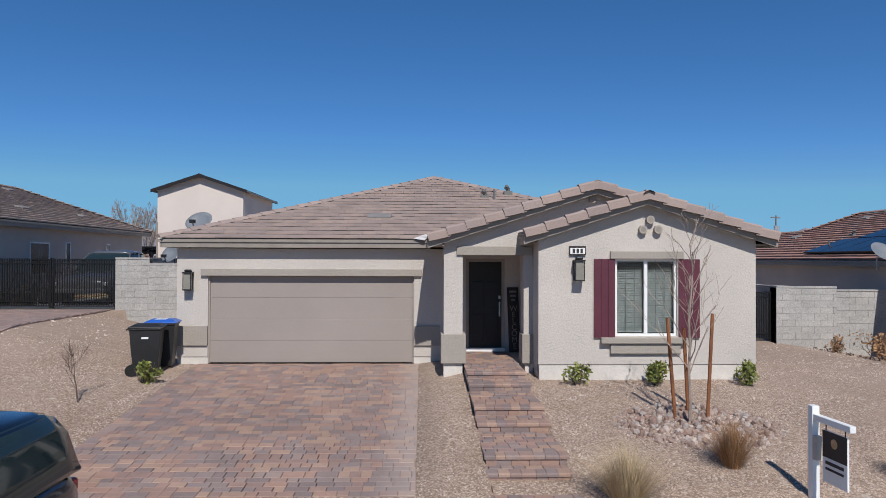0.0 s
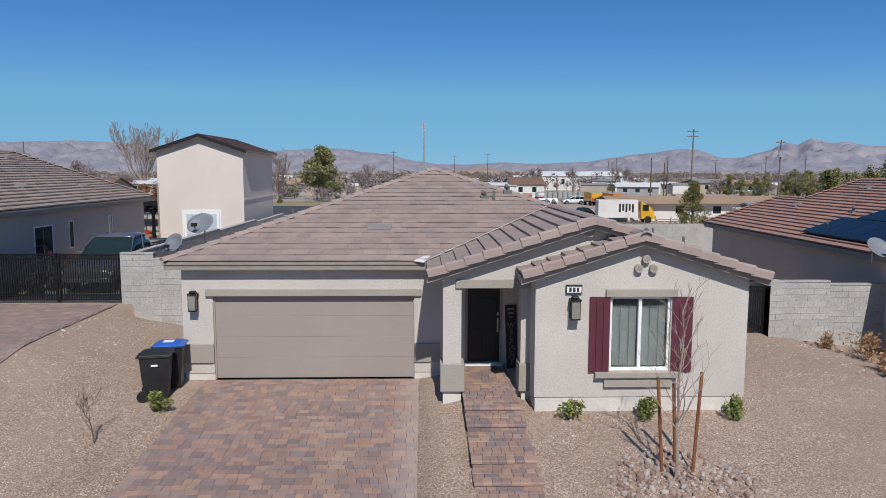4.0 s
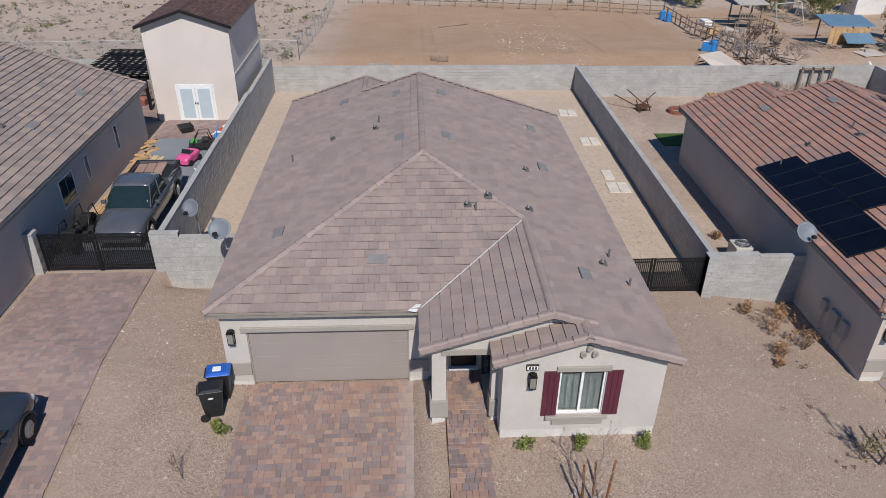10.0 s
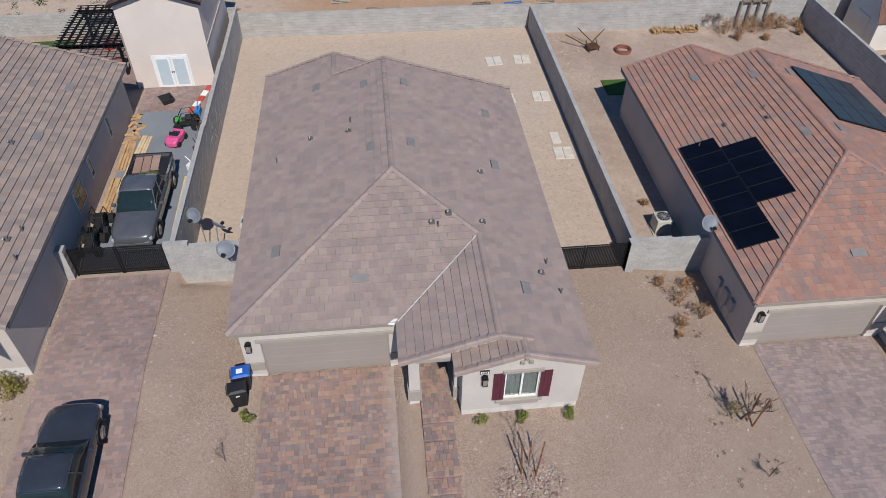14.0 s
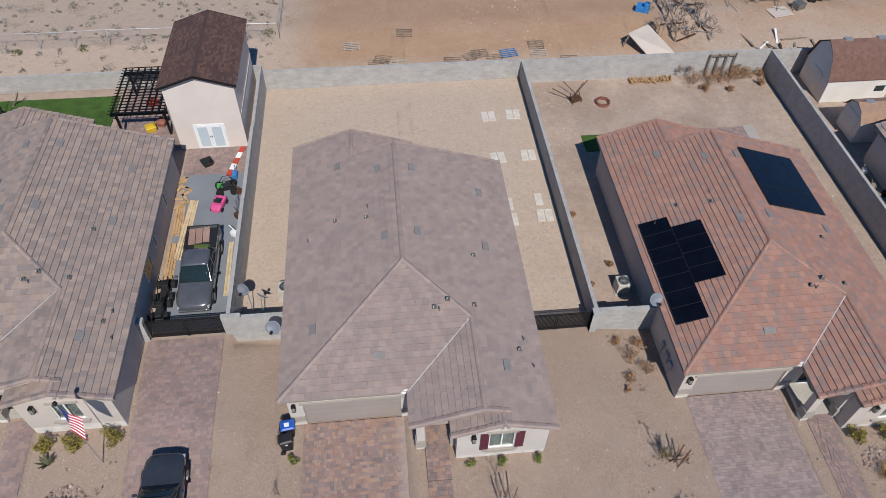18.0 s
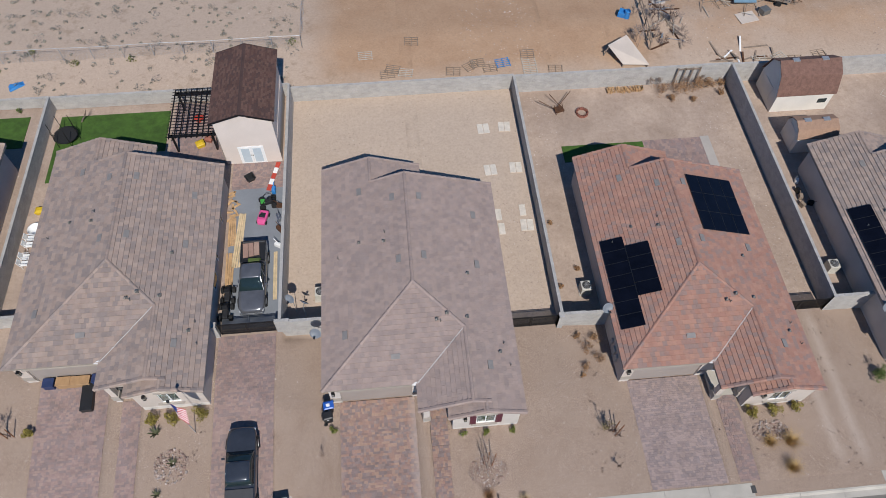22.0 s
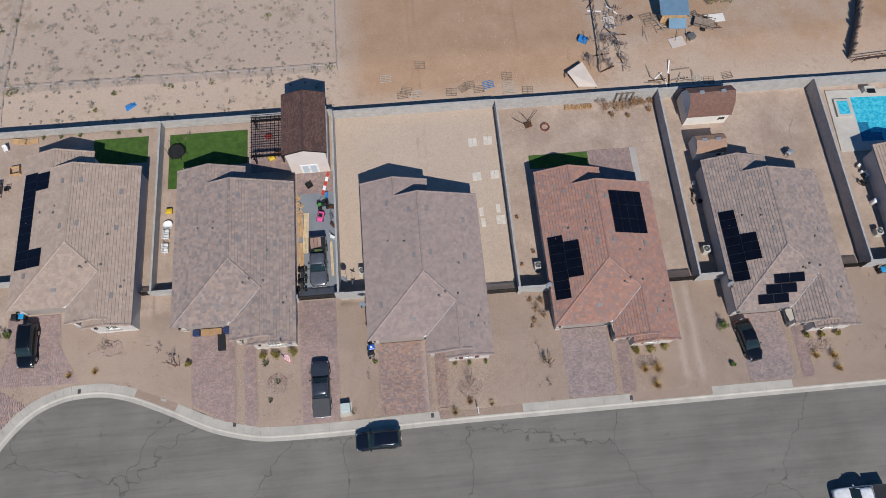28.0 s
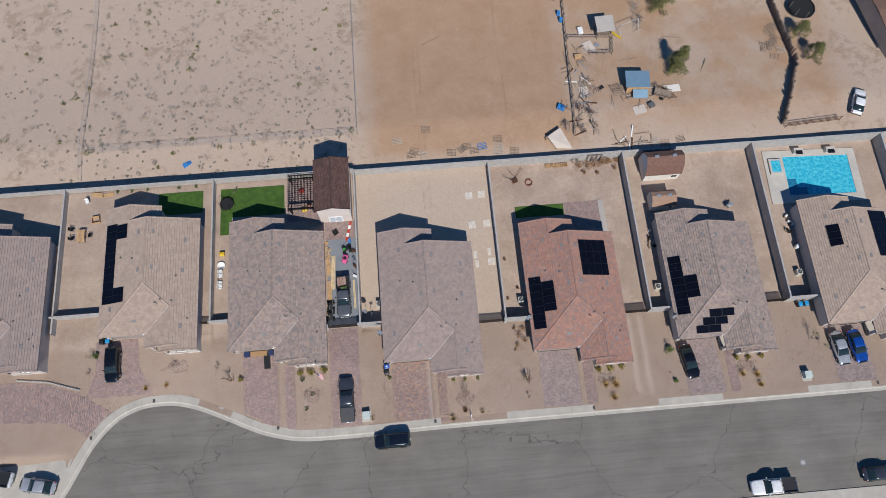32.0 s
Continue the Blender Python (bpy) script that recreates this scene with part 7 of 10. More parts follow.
# side yard: lumber, toys, small buggies, tub
def planks(x, y, z, n_, length, turn, label, seed, mat="lumber"):
    rnd = random.Random(seed)
    p = thing("plank_pile", x, y, z, turn, label, "lumber")
    for k in range(n_):
        s = rnd.uniform(-0.03, 0.03)
        Geo().box(-0.28 + (k % 4) * 0.15, -0.28 + (k % 4) * 0.15 + 0.135, -length / 2 + s, length / 2 + s, (k // 4) * 0.045, (k // 4) * 0.045 + 0.04, pose(0, 0, 0, 0, 0, rnd.uniform(-1.2, 1.2))).out("plank", mat, p)


planks(-8.35, 14.4, 0.9, 5, 2.6, 2, "pile of new orange-brown planks on the slab", 1)
planks(-8.32, 10.6, 0.9, 7, 3.6, 1, "pile of new orange-brown planks on the slab", 2)
planks(-4.7, 10.2, 0.9, 2, 4.2, 1, "long pale planks lying by the wall", 3, "lumber_pale")
planks(-7.75, 13.6, 0.9, 6, 5.0, -3, "long pale planks lying on the slab", 4, "lumber_pale")
rnd = random.Random(8)
for k in range(14):
    s = thing("wood_scrap", rnd.uniform(-8.75, -8.1), rnd.uniform(15.6, 18.4), 0.9 + 0.02 * k % 0.06, rnd.uniform(0, 180), "offcut of orange-brown lumber", "lumber", "wood scraps")
    Geo().box(-0.3, 0.3, -0.08, 0.08, 0, 0.05).out("board", "lumber", s)


def buggy(x, y, z, turn, mat, label, s=1.0):
    b = thing("quad_bike", x, y, z, turn, label, "toy vehicle")
    Geo().loft([[(-0.22 * s, yy * s, z0 * s), (0.22 * s, yy * s, z0 * s), (0.18 * s, yy * s, z1 * s), (-0.18 * s, yy * s, z1 * s)] for yy, z0, z1 in ((-0.6, 0.35, 0.5), (-0.3, 0.25, 0.62), (0.2, 0.25, 0.55), (0.62, 0.3, 0.5))]).out("body", mat, b, bevel=0.03)
    for sx in (-1, 1):
        for yy in (-0.45, 0.48):
            Geo().tube([(sx * 0.3 * s, yy * s, 0.24 * s), (sx * 0.52 * s, yy * s, 0.24 * s)], 0.24 * s, 14).out("wheel", "tyre", b)
        Geo().tube([(sx * 0.28 * s, -0.5 * s, 0.5 * s), (sx * 0.26 * s, -0.35 * s, 1.05 * s), (sx * 0.26 * s, 0.1 * s, 1.05 * s), (sx * 0.3 * s, 0.45 * s, 0.5 * s)], 0.025 * s, 6).out("roll_bar", "black_metal", b)
    Geo().box(-0.25 * s, 0.25 * s, -0.35 * s, 0.0, 0.55 * s, 0.68 * s).out("seat", "plastic", b, bevel=0.03)
    return b


buggy(-8.2, 8.6, 0.9, 180, "plastic", "black and red ride-on buggy by the house wall")
buggy(-8.25, 7.2, 0.9, 178, "plastic", "black ride-on buggy by the gate")
bg = buggy(-5.6, 16.9, 0.9, 100, "plastic", "black and green ride-on buggy on the slab")
Geo().box(-0.2, 0.2, 0.2, 0.55, 0.5, 0.62).out("fender", "green_plastic", bg, "bright green fender", bevel=0.03)
pc = thing("toy_car", -5.95, 15.45, 0.9, 165, "pink plastic ride-on toy car on the slab", "toy car")
Geo().loft([[(-0.34 * w, y, 0.12), (0.34 * w, y, 0.12), (0.36 * w, y, z), (0.26 * w, y, z + 0.06), (-0.26 * w, y, z + 0.06), (-0.36 * w, y, z)] for y, w, z in ((-0.62, 0.8, 0.36), (-0.5, 1.0, 0.48), (-0.1, 1.0, 0.44), (0.35, 1.0, 0.46), (0.58, 0.9, 0.36), (0.66, 0.6, 0.28))]).out("body", "pink", pc, bevel=0.03)
Geo().box(-0.22, 0.22, -0.3, 0.12, 0.44, 0.53).out("seat", "plastic", pc, "dark seat well", bevel=0.02)
Geo().prism([(-0.24, 0.14, 0.5), (0.24, 0.14, 0.5), (0.2, 0.08, 0.72), (-0.2, 0.08, 0.72)], (0, 0, 0), (0, 0.02, 0)).out("windscreen", "glass_car", pc)
for sx in (-1, 1):
    for y in (-0.4, 0.4):
        Geo().tube([(sx * 0.28, y, 0.15), (sx * 0.4, y, 0.15)], 0.15, 14).out("wheel", "tyre", pc)
tb = thing("tub", -7.2, 19.6, 0.89, 30, "black square plastic tub", "tub")
Geo().loft([[(-a, -a, z), (a, -a, z), (a, a, z), (-a, a, z)] for a, z in ((0.26, 0), (0.36, 0.34), (0.38, 0.36), (0.33, 0.36), (0.24, 0.04))]).out("body", "plastic", tb)
for k in range(5):
    sl = thing("barrier_board", -5.6 + 0.15 * k, 18.6 + k * 0.58, 0.9, -14, "red and white striped barrier board", "board", "barrier boards")
    Geo().box(-0.17, 0.17, -0.29, 0.29, 0, 0.08).out("board", "red_plastic" if k % 2 == 0 else "white", sl)
for k, (x, y, mt) in enumerate(((-5.2, 18.2, "blue_plastic"), (-4.7, 15.4, "steel"), (-4.6, 14.3, "rust"), (-4.65, 12.8, "white"), (-4.7, 16.6, "rust"))):
    s = thing("yard_clutter", x, y, 0.9, 20 * k, "small clutter leaning by the wall", "clutter", "side yard clutter")
    Geo().box(-0.15, 0.15, -0.3, 0.3, 0, 0.35).tube([(0, -0.3, 0.3), (0.05, 0.4, 0.75)], 0.03, 6).out("frame", mt, s, bevel=0.02)
# load in the pickup bed
ld = thing("stone_sack", -6.45, 11.6, 2.1, 4, "tan paving slabs in a pickup bed", "load")
for k in range(3):
    Geo().box(-0.62 + k * 0.42, -0.24 + k * 0.42, -0.4 + k * 0.05, 0.85, 0, 0.05 + k * 0.02).out("slab", "paver_one", ld)
tp = thing("tarpaulin", -6.1, 10.85, 2.1, 0, "folded green tarpaulin in a pickup bed", "tarpaulin")
Geo().loft([[(-0.6, -0.2, 0), (0.4, -0.2, 0), (0.4, 0.2, 0), (-0.6, 0.2, 0)], [(-0.5, -0.15, 0.2), (0.3, -0.12, 0.24), (0.35, 0.15, 0.18), (-0.5, 0.12, 0.22)]]).out("cloth", "leaf_green", tp, bevel=0.03)
M["tote_navy"] = plain("tote_navy", (0.02, 0.035, 0.10), 0.5)
# things in the open garage uphill
for k, (dx, w_, h_, mt) in enumerate(((0.9, 0.7, 0.55, "tote_navy"), (1.9, 0.9, 0.6, "cardboard"), (3.0, 1.3, 0.55, "cardboard"), (4.2, 0.6, 0.7, "tote_navy"))):
    s = thing("storage_box", HOUSE_X[2] + dx, HOUSE_Y[2] - 0.35, lz(HOUSE_X[2] + dx, HOUSE_Y[2] - 0.5) + 0.02, 0, "storage box standing before the garage", "box", "storage boxes")
    Geo().box(-w_ / 2, w_ / 2, -0.3, 0.3, 0, h_).box(-w_ / 2 - 0.03, w_ / 2 + 0.03, -0.33, 0.33, h_, h_ + 0.05).out("case", mt, s, bevel=0.02)

# back yards
fr = thing("fire_pit", 22.2, 25.9, lz(22.2, 25.9), 0, "round fire pit of red bricks", "fire pit")
for k in range(16):
    a = 2 * math.pi * k / 16
    for q in range(2):
        Geo().box(-0.13, 0.13, -0.07, 0.07, 0.12 * q, 0.12 * q + 0.11, Matrix.Rotation(a + q * 0.2, 4, "Z") @ Matrix.Translation((0, 0.5, 0))).out("brick", "brick_red", fr)
ch = thing("rusty_plough", 20.1, 26.3, lz(20.1, 26.3), 20, "rusty old farm implement with long shafts", "implement")
Geo().box(-0.4, 0.4, -0.35, 0.35, 0.25, 0.35).out("seat", "rust", ch)
for a, b in (((-0.4, 0.3, 0.3), (-1.5, 1.2, 0.9)), ((0.3, 0.3, 0.3), (-0.3, 1.5, 1.0)), ((0.4, -0.3, 0.0), (0.4, 0.3, 0.7)), ((-0.4, -0.3, 0), (-0.4, 0.3, 0.7)), ((0.2, 0.4, 0.3), (1.9, 1.3, 0.6))):
    Geo().tube([a, b], 0.035, 6).out("bar", "rust", ch)
lg = thing("log_pile", 26.8, 28.35, lz(26.8, 28.3), 0, "low pile of split orange firewood", "firewood")
rnd = random.Random(5)
for k in range(60):
    x = rnd.uniform(-1.7, 1.7)
    Geo().tube([(x, -0.25 + rnd.uniform(-0.1, 0.1), 0.07 + (k % 4) * 0.11), (x + rnd.uniform(-0.1, 0.1), 0.25, 0.07 + (k % 4) * 0.11)], 0.06, 6).out("log", "lumber", lg)
for k in range(4):
    s = thing("timber_frame", 31.5 + k * 0.7, 28.75, lz(31, 28.7), 0, "upright weathered timber against the wall", "timber", "timber frames")
    Geo().box(-0.06, 0.06, -0.05, 0.05, 0, 2.1).out("board", "old_wood", s)
    if k < 3:
        Geo().box(0, 0.7, -0.05, 0.05, 1.9, 2.02).out("cross_board", "old_wood", s)


M["barn_roof"] = plain("barn_shingle", (0.165, 0.088, 0.066), 0.9, vary=0.22, scale=3, fine=14, bump=0.4, dist=0.01)


def gambrel_shed(x0, x1, y0, y1, z, wall_h, ridge_h, label, mat="barn_roof"):
    s = thing("garden_shed", (x0 + x1) / 2, (y0 + y1) / 2, z, 0, label, "shed")
    hx, hy = (x1 - x0) / 2, (y1 - y0) / 2
    prof = [(-hy, 0), (hy, 0), (hy, wall_h), (hy * 0.62, wall_h + (ridge_h - wall_h) * 0.68), (0, ridge_h), (-hy * 0.62, wall_h + (ridge_h - wall_h) * 0.68), (-hy, wall_h)]
    Geo().prism([(0, a, b) for a, b in prof], (-hx, 0, 0), (hx, 0, 0)).out("wall", "barn_wall", s, "cream painted siding")
    for a, b in zip(prof[2:], prof[3:]):
        o = 1.06
        Geo().prism([(0, a[0] * o, a[1] + 0.02), (0, b[0] * o, b[1] + 0.02), (0, b[0] * o, b[1] + 0.09), (0, a[0] * o, a[1] + 0.09)], (-hx - 0.15, 0, 0), (hx + 0.15, 0, 0)).out("roof", mat, s)
    for k in (-0.5, 0.5):
        Geo().box(k * hx - 0.3, k * hx + 0.3, -0.15, 0.25, ridge_h - 0.06, ridge_h + 0.1).out("skylight", "galv", s)
    Geo().box(-hx - 0.03, -hx, -0.8, 0.8, 0.1, 2.0).out("door", "barn_wall", s)
    Geo().box(hx * 0.55, hx * 0.85, -hy - 0.03, -hy, 0.9, 1.4).out("window", "glass_car", s)


M["roof_light"] = plain("light_brown_roofing", (0.30, 0.19, 0.13), 0.85, fine=12)
gambrel_shed(39.6, 44.95, 24.85, 28.5, -0.72, 2.0, 4.5, "cream garden shed with a brown gambrel shingle roof")
gambrel_shed(39.8, 43.2, 19.9, 22.3, -0.72, 1.8, 2.8, "small cream shed with a light brown shingle roof", "roof_light")
wt = Nodes("pool_water", 0.05)
wv1 = wt.noise(1.6, 4)
wt.bump(wv1, 0.5, 0.05)
M["water"] = wt.done(wt.ramp(wt.noise(2.2, 5, 0.7), [(0.4, (0.02, 0.36, 0.52)), (0.62, (0.10, 0.55, 0.66))]))
M["pool_step"] = plain("pool_step", (0.02, 0.16, 0.28), 0.1, vary=0.3)
M["deck"] = plain("pool_deck", (0.47, 0.44, 0.39), 0.8, scale=0.6)
pl = thing("swimming_pool", 66.9, 23.7, -0.9, -2, "rectangular blue swimming pool with a pale deck and spa", "pool")
Geo().box(-5.0, 5.2, -3.1, 3.3, 0.0, 0.06).out("water", "water", pl, "clear bright blue water")
for a in ((-8.0, -5.0, -4.4, 4.4), (5.2, 6.4, -4.4, 4.4), (-5.0, 5.2, 3.3, 4.4), (-5.0, 5.2, -4.4, -3.1)):
    Geo().box(*a, -0.1, 0.14).out("deck", "deck", pl, bevel=0.02)
Geo().box(-7.4, -5.4, 0.4, 2.9, 0.1, 0.45).out("spa", "deck", pl)
Geo().box(-7.1, -5.7, 0.7, 2.6, 0.44, 0.46).out("spa_water", "water", pl)
Geo().box(-4.95, -3.6, -3.05, -0.4, 0.062, 0.068).box(-3.6, -2.2, -3.05, -1.9, 0.062, 0.068).out("pool_step", "pool_step", pl, "dark blue tiled steps under water")
for k in (-2.6, 2.4):
    Geo().box(k - 0.7, k + 0.7, 3.7, 4.4, 0.1, 0.9).out("feature_wall", "deck", pl)
    Geo().box(k - 0.5, k + 0.5, 3.3, 3.9, 0.9, 1.0).out("spout", "black_metal", pl)
# trampoline with net, loungers, toys on the turf side
tr_ = thing("trampoline", -23.0, 25.3, 0.92, 0, "small black netted trampoline", "trampoline")
Geo().tube([(1.0 * math.cos(2 * math.pi * k / 20), 1.0 * math.sin(2 * math.pi * k / 20), 0.5) for k in range(21)], 0.03, 6).out("ring", "black_metal", tr_)
Geo().tube([(0, 0, 0.48), (0, 0, 0.5)], 0.95, 20).out("mat", "tyre", tr_)
for k in range(6):
    a = 2 * math.pi * k / 6
    Geo().tube([(1.05 * math.cos(a), 1.05 * math.sin(a), 0), (1.05 * math.cos(a), 1.05 * math.sin(a), 1.9)], 0.025, 6).out("pole", "black_metal", tr_)
bare_tree(-22.2, 27.2, 2.6, "bent bare trunk of a small dead tree", 66, z=0.9, depth=2, lean=0.6, mat="bark", trunk=0.03)
for k, (x, y, mt, nm) in enumerate(((-23.6, 17.6, "yellow_plastic", "yellow plastic toy"), (-11.6, 23.6, "yellow_plastic", "yellow toy on the patio"), (-12.0, 26.6, "red_plastic", "orange-red toy under the pergola"), (-10.9, 24.2, "brick_red", "red ride-on toy under the pergola"))):
    s = thing("yard_object", x, y, lz(x, y) + 0.03, 25 * k, nm + " in the yard", "yard object")
    Geo().loft([[(-0.3, -0.25, 0), (0.3, -0.25, 0), (0.3, 0.25, 0), (-0.3, 0.25, 0)], [(-0.38, -0.33, 0.4), (0.38, -0.33, 0.4), (0.38, 0.33, 0.4), (-0.38, 0.33, 0.4)], [(-0.2, -0.1, 0.5), (0.2, -0.1, 0.5), (0.2, 0.2, 0.5), (-0.2, 0.2, 0.5)]]).out("body", mt, s, bevel=0.04)


# furniture and clutter of the back yards
def garden_table(x, y, turn, label):
    z = lz(x, y)
    t = thing("garden_table", x, y, z, turn, label, "table")
    for k in range(6):
        Geo().box(-0.52 + k * 0.175, -0.36 + k * 0.175, -0.95, 0.95, 0.7, 0.74).out("board", "lumber", t)
    for sx in (-0.42, 0.42):
        for sy in (-0.8, 0.8):
            Geo().box(sx - 0.04, sx + 0.04, sy - 0.04, sy + 0.04, 0, 0.7).out("leg", "old_wood", t)


def chair(x, y, turn, mat, label, group="garden chairs"):
    c = thing("garden_chair", x, y, lz(x, y) + 0.01, turn, label, "chair", group)
    Geo().box(-0.24, 0.24, -0.24, 0.24, 0.4, 0.44).out("seat", mat, c, bevel=0.01)
    Geo().box(-0.24, 0.24, 0.2, 0.25, 0.44, 0.9, Matrix.Rotation(radians(-10), 4, "X")).out("backrest", mat, c, bevel=0.01)
    for sx in (-0.21, 0.21):
        for sy in (-0.21, 0.21):
            Geo().tube([(sx, sy, 0.41), (sx * 1.15, sy * 1.15, 0)], 0.018, 6).out("leg", mat, c)
        Geo().box(sx - 0.025, sx + 0.025, -0.24, 0.26, 0.62, 0.65).out("armrest", mat, c)


garden_table(-43.7, 21.8, 2, "brown wooden garden table on bare dirt")
for x, y, t_ in ((-45.2, 23.0, 80), (-45.1, 21.6, 95), (-42.6, 21.9, -90)):
    chair(x, y, t_, "black_metal", "dark folding chair beside a garden table")
chair(-43.3, 27.2, 20, "white", "white plastic garden chair on dirt")
planks(-42.0, 28.3, lz(-42, 28.3), 24, 1.6, 80, "stack of pale timber boards by the wall", 21)
planks(-40.4, 28.2, lz(-40.4, 28.2), 12, 1.3, 100, "stack of pale timber boards by the wall", 22)
cr = thing("crate", -41.9, 24.3, lz(-41.9, 24.3), 8, "open brown wooden crate on dirt", "crate")
for a in ((-0.55, 0.55, -0.5, -0.46), (-0.55, 0.55, 0.46, 0.5), (-0.55, -0.51, -0.46, 0.46), (0.51, 0.55, -0.46, 0.46)):
    Geo().box(*a, 0, 0.5).out("side_board", "lumber", cr)
for i, x in enumerate((-39.1, -37.0, -34.7, -30.1, -27.6)):
    bush(x, 28.5, 0.4, "leaf_green", "small round shrub by the back wall", 700 + i, group="shrubs by the back wall", dense=220, leaf=0.05)
for k, y in enumerate((14.9, 14.3, 13.2, 12.6)):
    chair(-23.7, y, 90, "white", "white plastic garden chair by the wall")
bs = thing("basin", -23.7, 15.9, lz(-23.7, 15.9), 0, "round white plastic basin by the wall", "basin")
Geo().loft([[(r_ * math.cos(a), r_ * math.sin(a), z) for a in (2 * math.pi * q / 18 for q in range(18))] for r_, z in ((0.42, 0), (0.55, 0.28), (0.58, 0.3), (0.52, 0.28), (0.4, 0.04))]).out("body", "white", bs, smooth=True)
# coiled and stretched hoses, grill and side clutter of the houses downhill
for k, pts in enumerate((((51.6, 26.8), (51.0, 26.2), (51.7, 25.6), (51.5, 24.2), (51.9, 22.8), (51.7, 21.4)), ((53.8, 27.0), (53.4, 25.8), (53.9, 24.6), (53.1, 23.5), (52.9, 21.8), (53.6, 20.6)))):
    h_ = thing("garden_hose", 0, 0, 0, label="thin pale garden hose lying on dirt", category="hose", group="garden hoses")
    Geo().tube([(x, y, lz(x, y) + 0.02) for x, y in pts], 0.018, 6).out("tube", "ac", h_)
gr = thing("grill", 51.7, 19.6, lz(51.7, 19.6), 30, "grey metal grill with a cover", "grill")
Geo().loft([[(-0.4 * w, -0.28 * w, z), (0.4 * w, -0.28 * w, z), (0.4 * w, 0.28 * w, z), (-0.4 * w, 0.28 * w, z)] for w, z in ((0.9, 0.55), (1.0, 0.8), (0.95, 0.95), (0.5, 1.1))]).out("body", "galv", gr, bevel=0.03)
for sx in (-0.32, 0.32):
    for sy in (-0.2, 0.2):
        Geo().tube([(sx, sy, 0), (sx, sy, 0.56)], 0.02, 6).out("leg", "black_metal", gr)
Geo().box(0.42, 0.75, -0.2, 0.2, 0.78, 0.81).out("side_shelf", "galv", gr)
br = thing("barrel", 60.5, 12.4, lz(60.5, 12.4), 0, "white plastic water barrel by the wall", "barrel")
Geo().loft([[(r_ * math.cos(a), r_ * math.sin(a), z) for a in (2 * math.pi * q / 16 for q in range(16))] for r_, z in ((0.27, 0), (0.31, 0.06), (0.3, 0.5), (0.31, 0.94), (0.27, 1.0))]).out("body", "white", br, smooth=True)
rnd = random.Random(91)
for k in range(14):
    x, y = (rnd.uniform(59.6, 60.9), rnd.uniform(14.6, 18.0)) if k < 9 else (rnd.uniform(38.7, 39.6), rnd.uniform(13.8, 17.0))
    s_ = thing("yard_tool", x, y, lz(x, y), rnd.uniform(0, 180), "small garden clutter beside the house", "clutter", "garden clutter")
    Geo().box(-0.22, 0.22, -0.14, 0.14, 0, rnd.uniform(0.2, 0.6)).tube([(0.1, 0, 0.2), (rnd.uniform(-0.5, 0.5), 0.2, rnd.uniform(0.6, 1.1))], 0.025, 6).out("frame", rnd.choice(("galv", "white", "black_metal", "old_wood")), s_, bevel=0.02)
bc = thing("case", -17.2, 1.5, lz(-17.2, 1.5), 3, "black plastic equipment case on the drive", "case")
Geo().box(-0.38, 0.38, -0.95, 0.95, 0.03, 0.4).out("body", "plastic", bc, bevel=0.03)
Geo().box(-0.4, 0.4, -0.97, 0.97, 0.4, 0.46).out("lid", "plastic", bc, bevel=0.02)
for i, (x, y, h) in enumerate(((59.3, -1.0, 2.6), (60.3, -2.6, 2.0), (38.9, -1.0, 1.8), (-40.9, 4.0, 2.0))):
    bare_tree(x, y, h, "young tree with sparse dark leaves on gravel", 640 + i, depth=3, spread=0.5, trunk=0.012, foliage="leaf_green", leafn=10, kids=4, first=0.4)


# ---- field, corral and town behind ----
def fence(name, a, b, posts, h, label, mat, rails=(), mesh=False, post_r=0.04, jitter=0.0, seed=1):
    rnd = random.Random(seed)
    a, b = Vector((*a, 0)), Vector((*b, 0))
    f = thing(name, 0, 0, 0, label=label, category="fence")
    pts = []
    for i in range(posts):
        p = a.lerp(b, i / (posts - 1))
        z = lz(p.x, p.y)
        pts.append(Vector((p.x, p.y, z)))
        Geo().tube([(p.x, p.y, z - 0.2), (p.x + rnd.uniform(-jitter, jitter), p.y + rnd.uniform(-jitter, jitter), z + h * rnd.uniform(1 - jitter, 1 + jitter))], post_r, 6).out("post", mat, f)
    for r_ in rails:
        for p, q in zip(pts, pts[1:]):
            Geo().tube([p + Vector((0, 0, r_ + rnd.uniform(-jitter, jitter) * 0.3)), q + Vector((0, 0, r_ + rnd.uniform(-jitter, jitter) * 0.3))], 0.022 if mesh else 0.05, 5).out("rail", mat, f)
    if mesh:
        g = Geo()
        d = (b - a).normalized()
        L_ = (b - a).length
        up = Vector((0, 0, 1))
        s = 0.0
        while s < L_:
            for sg_ in (1, -1):
                p0 = a + d * s
                z = lz(p0.x, p0.y)
                q0 = p0 + d * sg_ * h * 0.9
                if 0 <= (q0 - a).dot(d) <= L_:
                    p1, q1 = Vector((p0.x, p0.y, z + 0.03)), Vector((q0.x, q0.y, z + h))
                    g.poly(p1 - d * 0.004, p1 + d * 0.004, q1 + d * 0.004, q1 - d * 0.004)
            s += 0.14
        ob = g.out("wire", "galv", f)
        tagged(ob, kind="stuff")
    return f


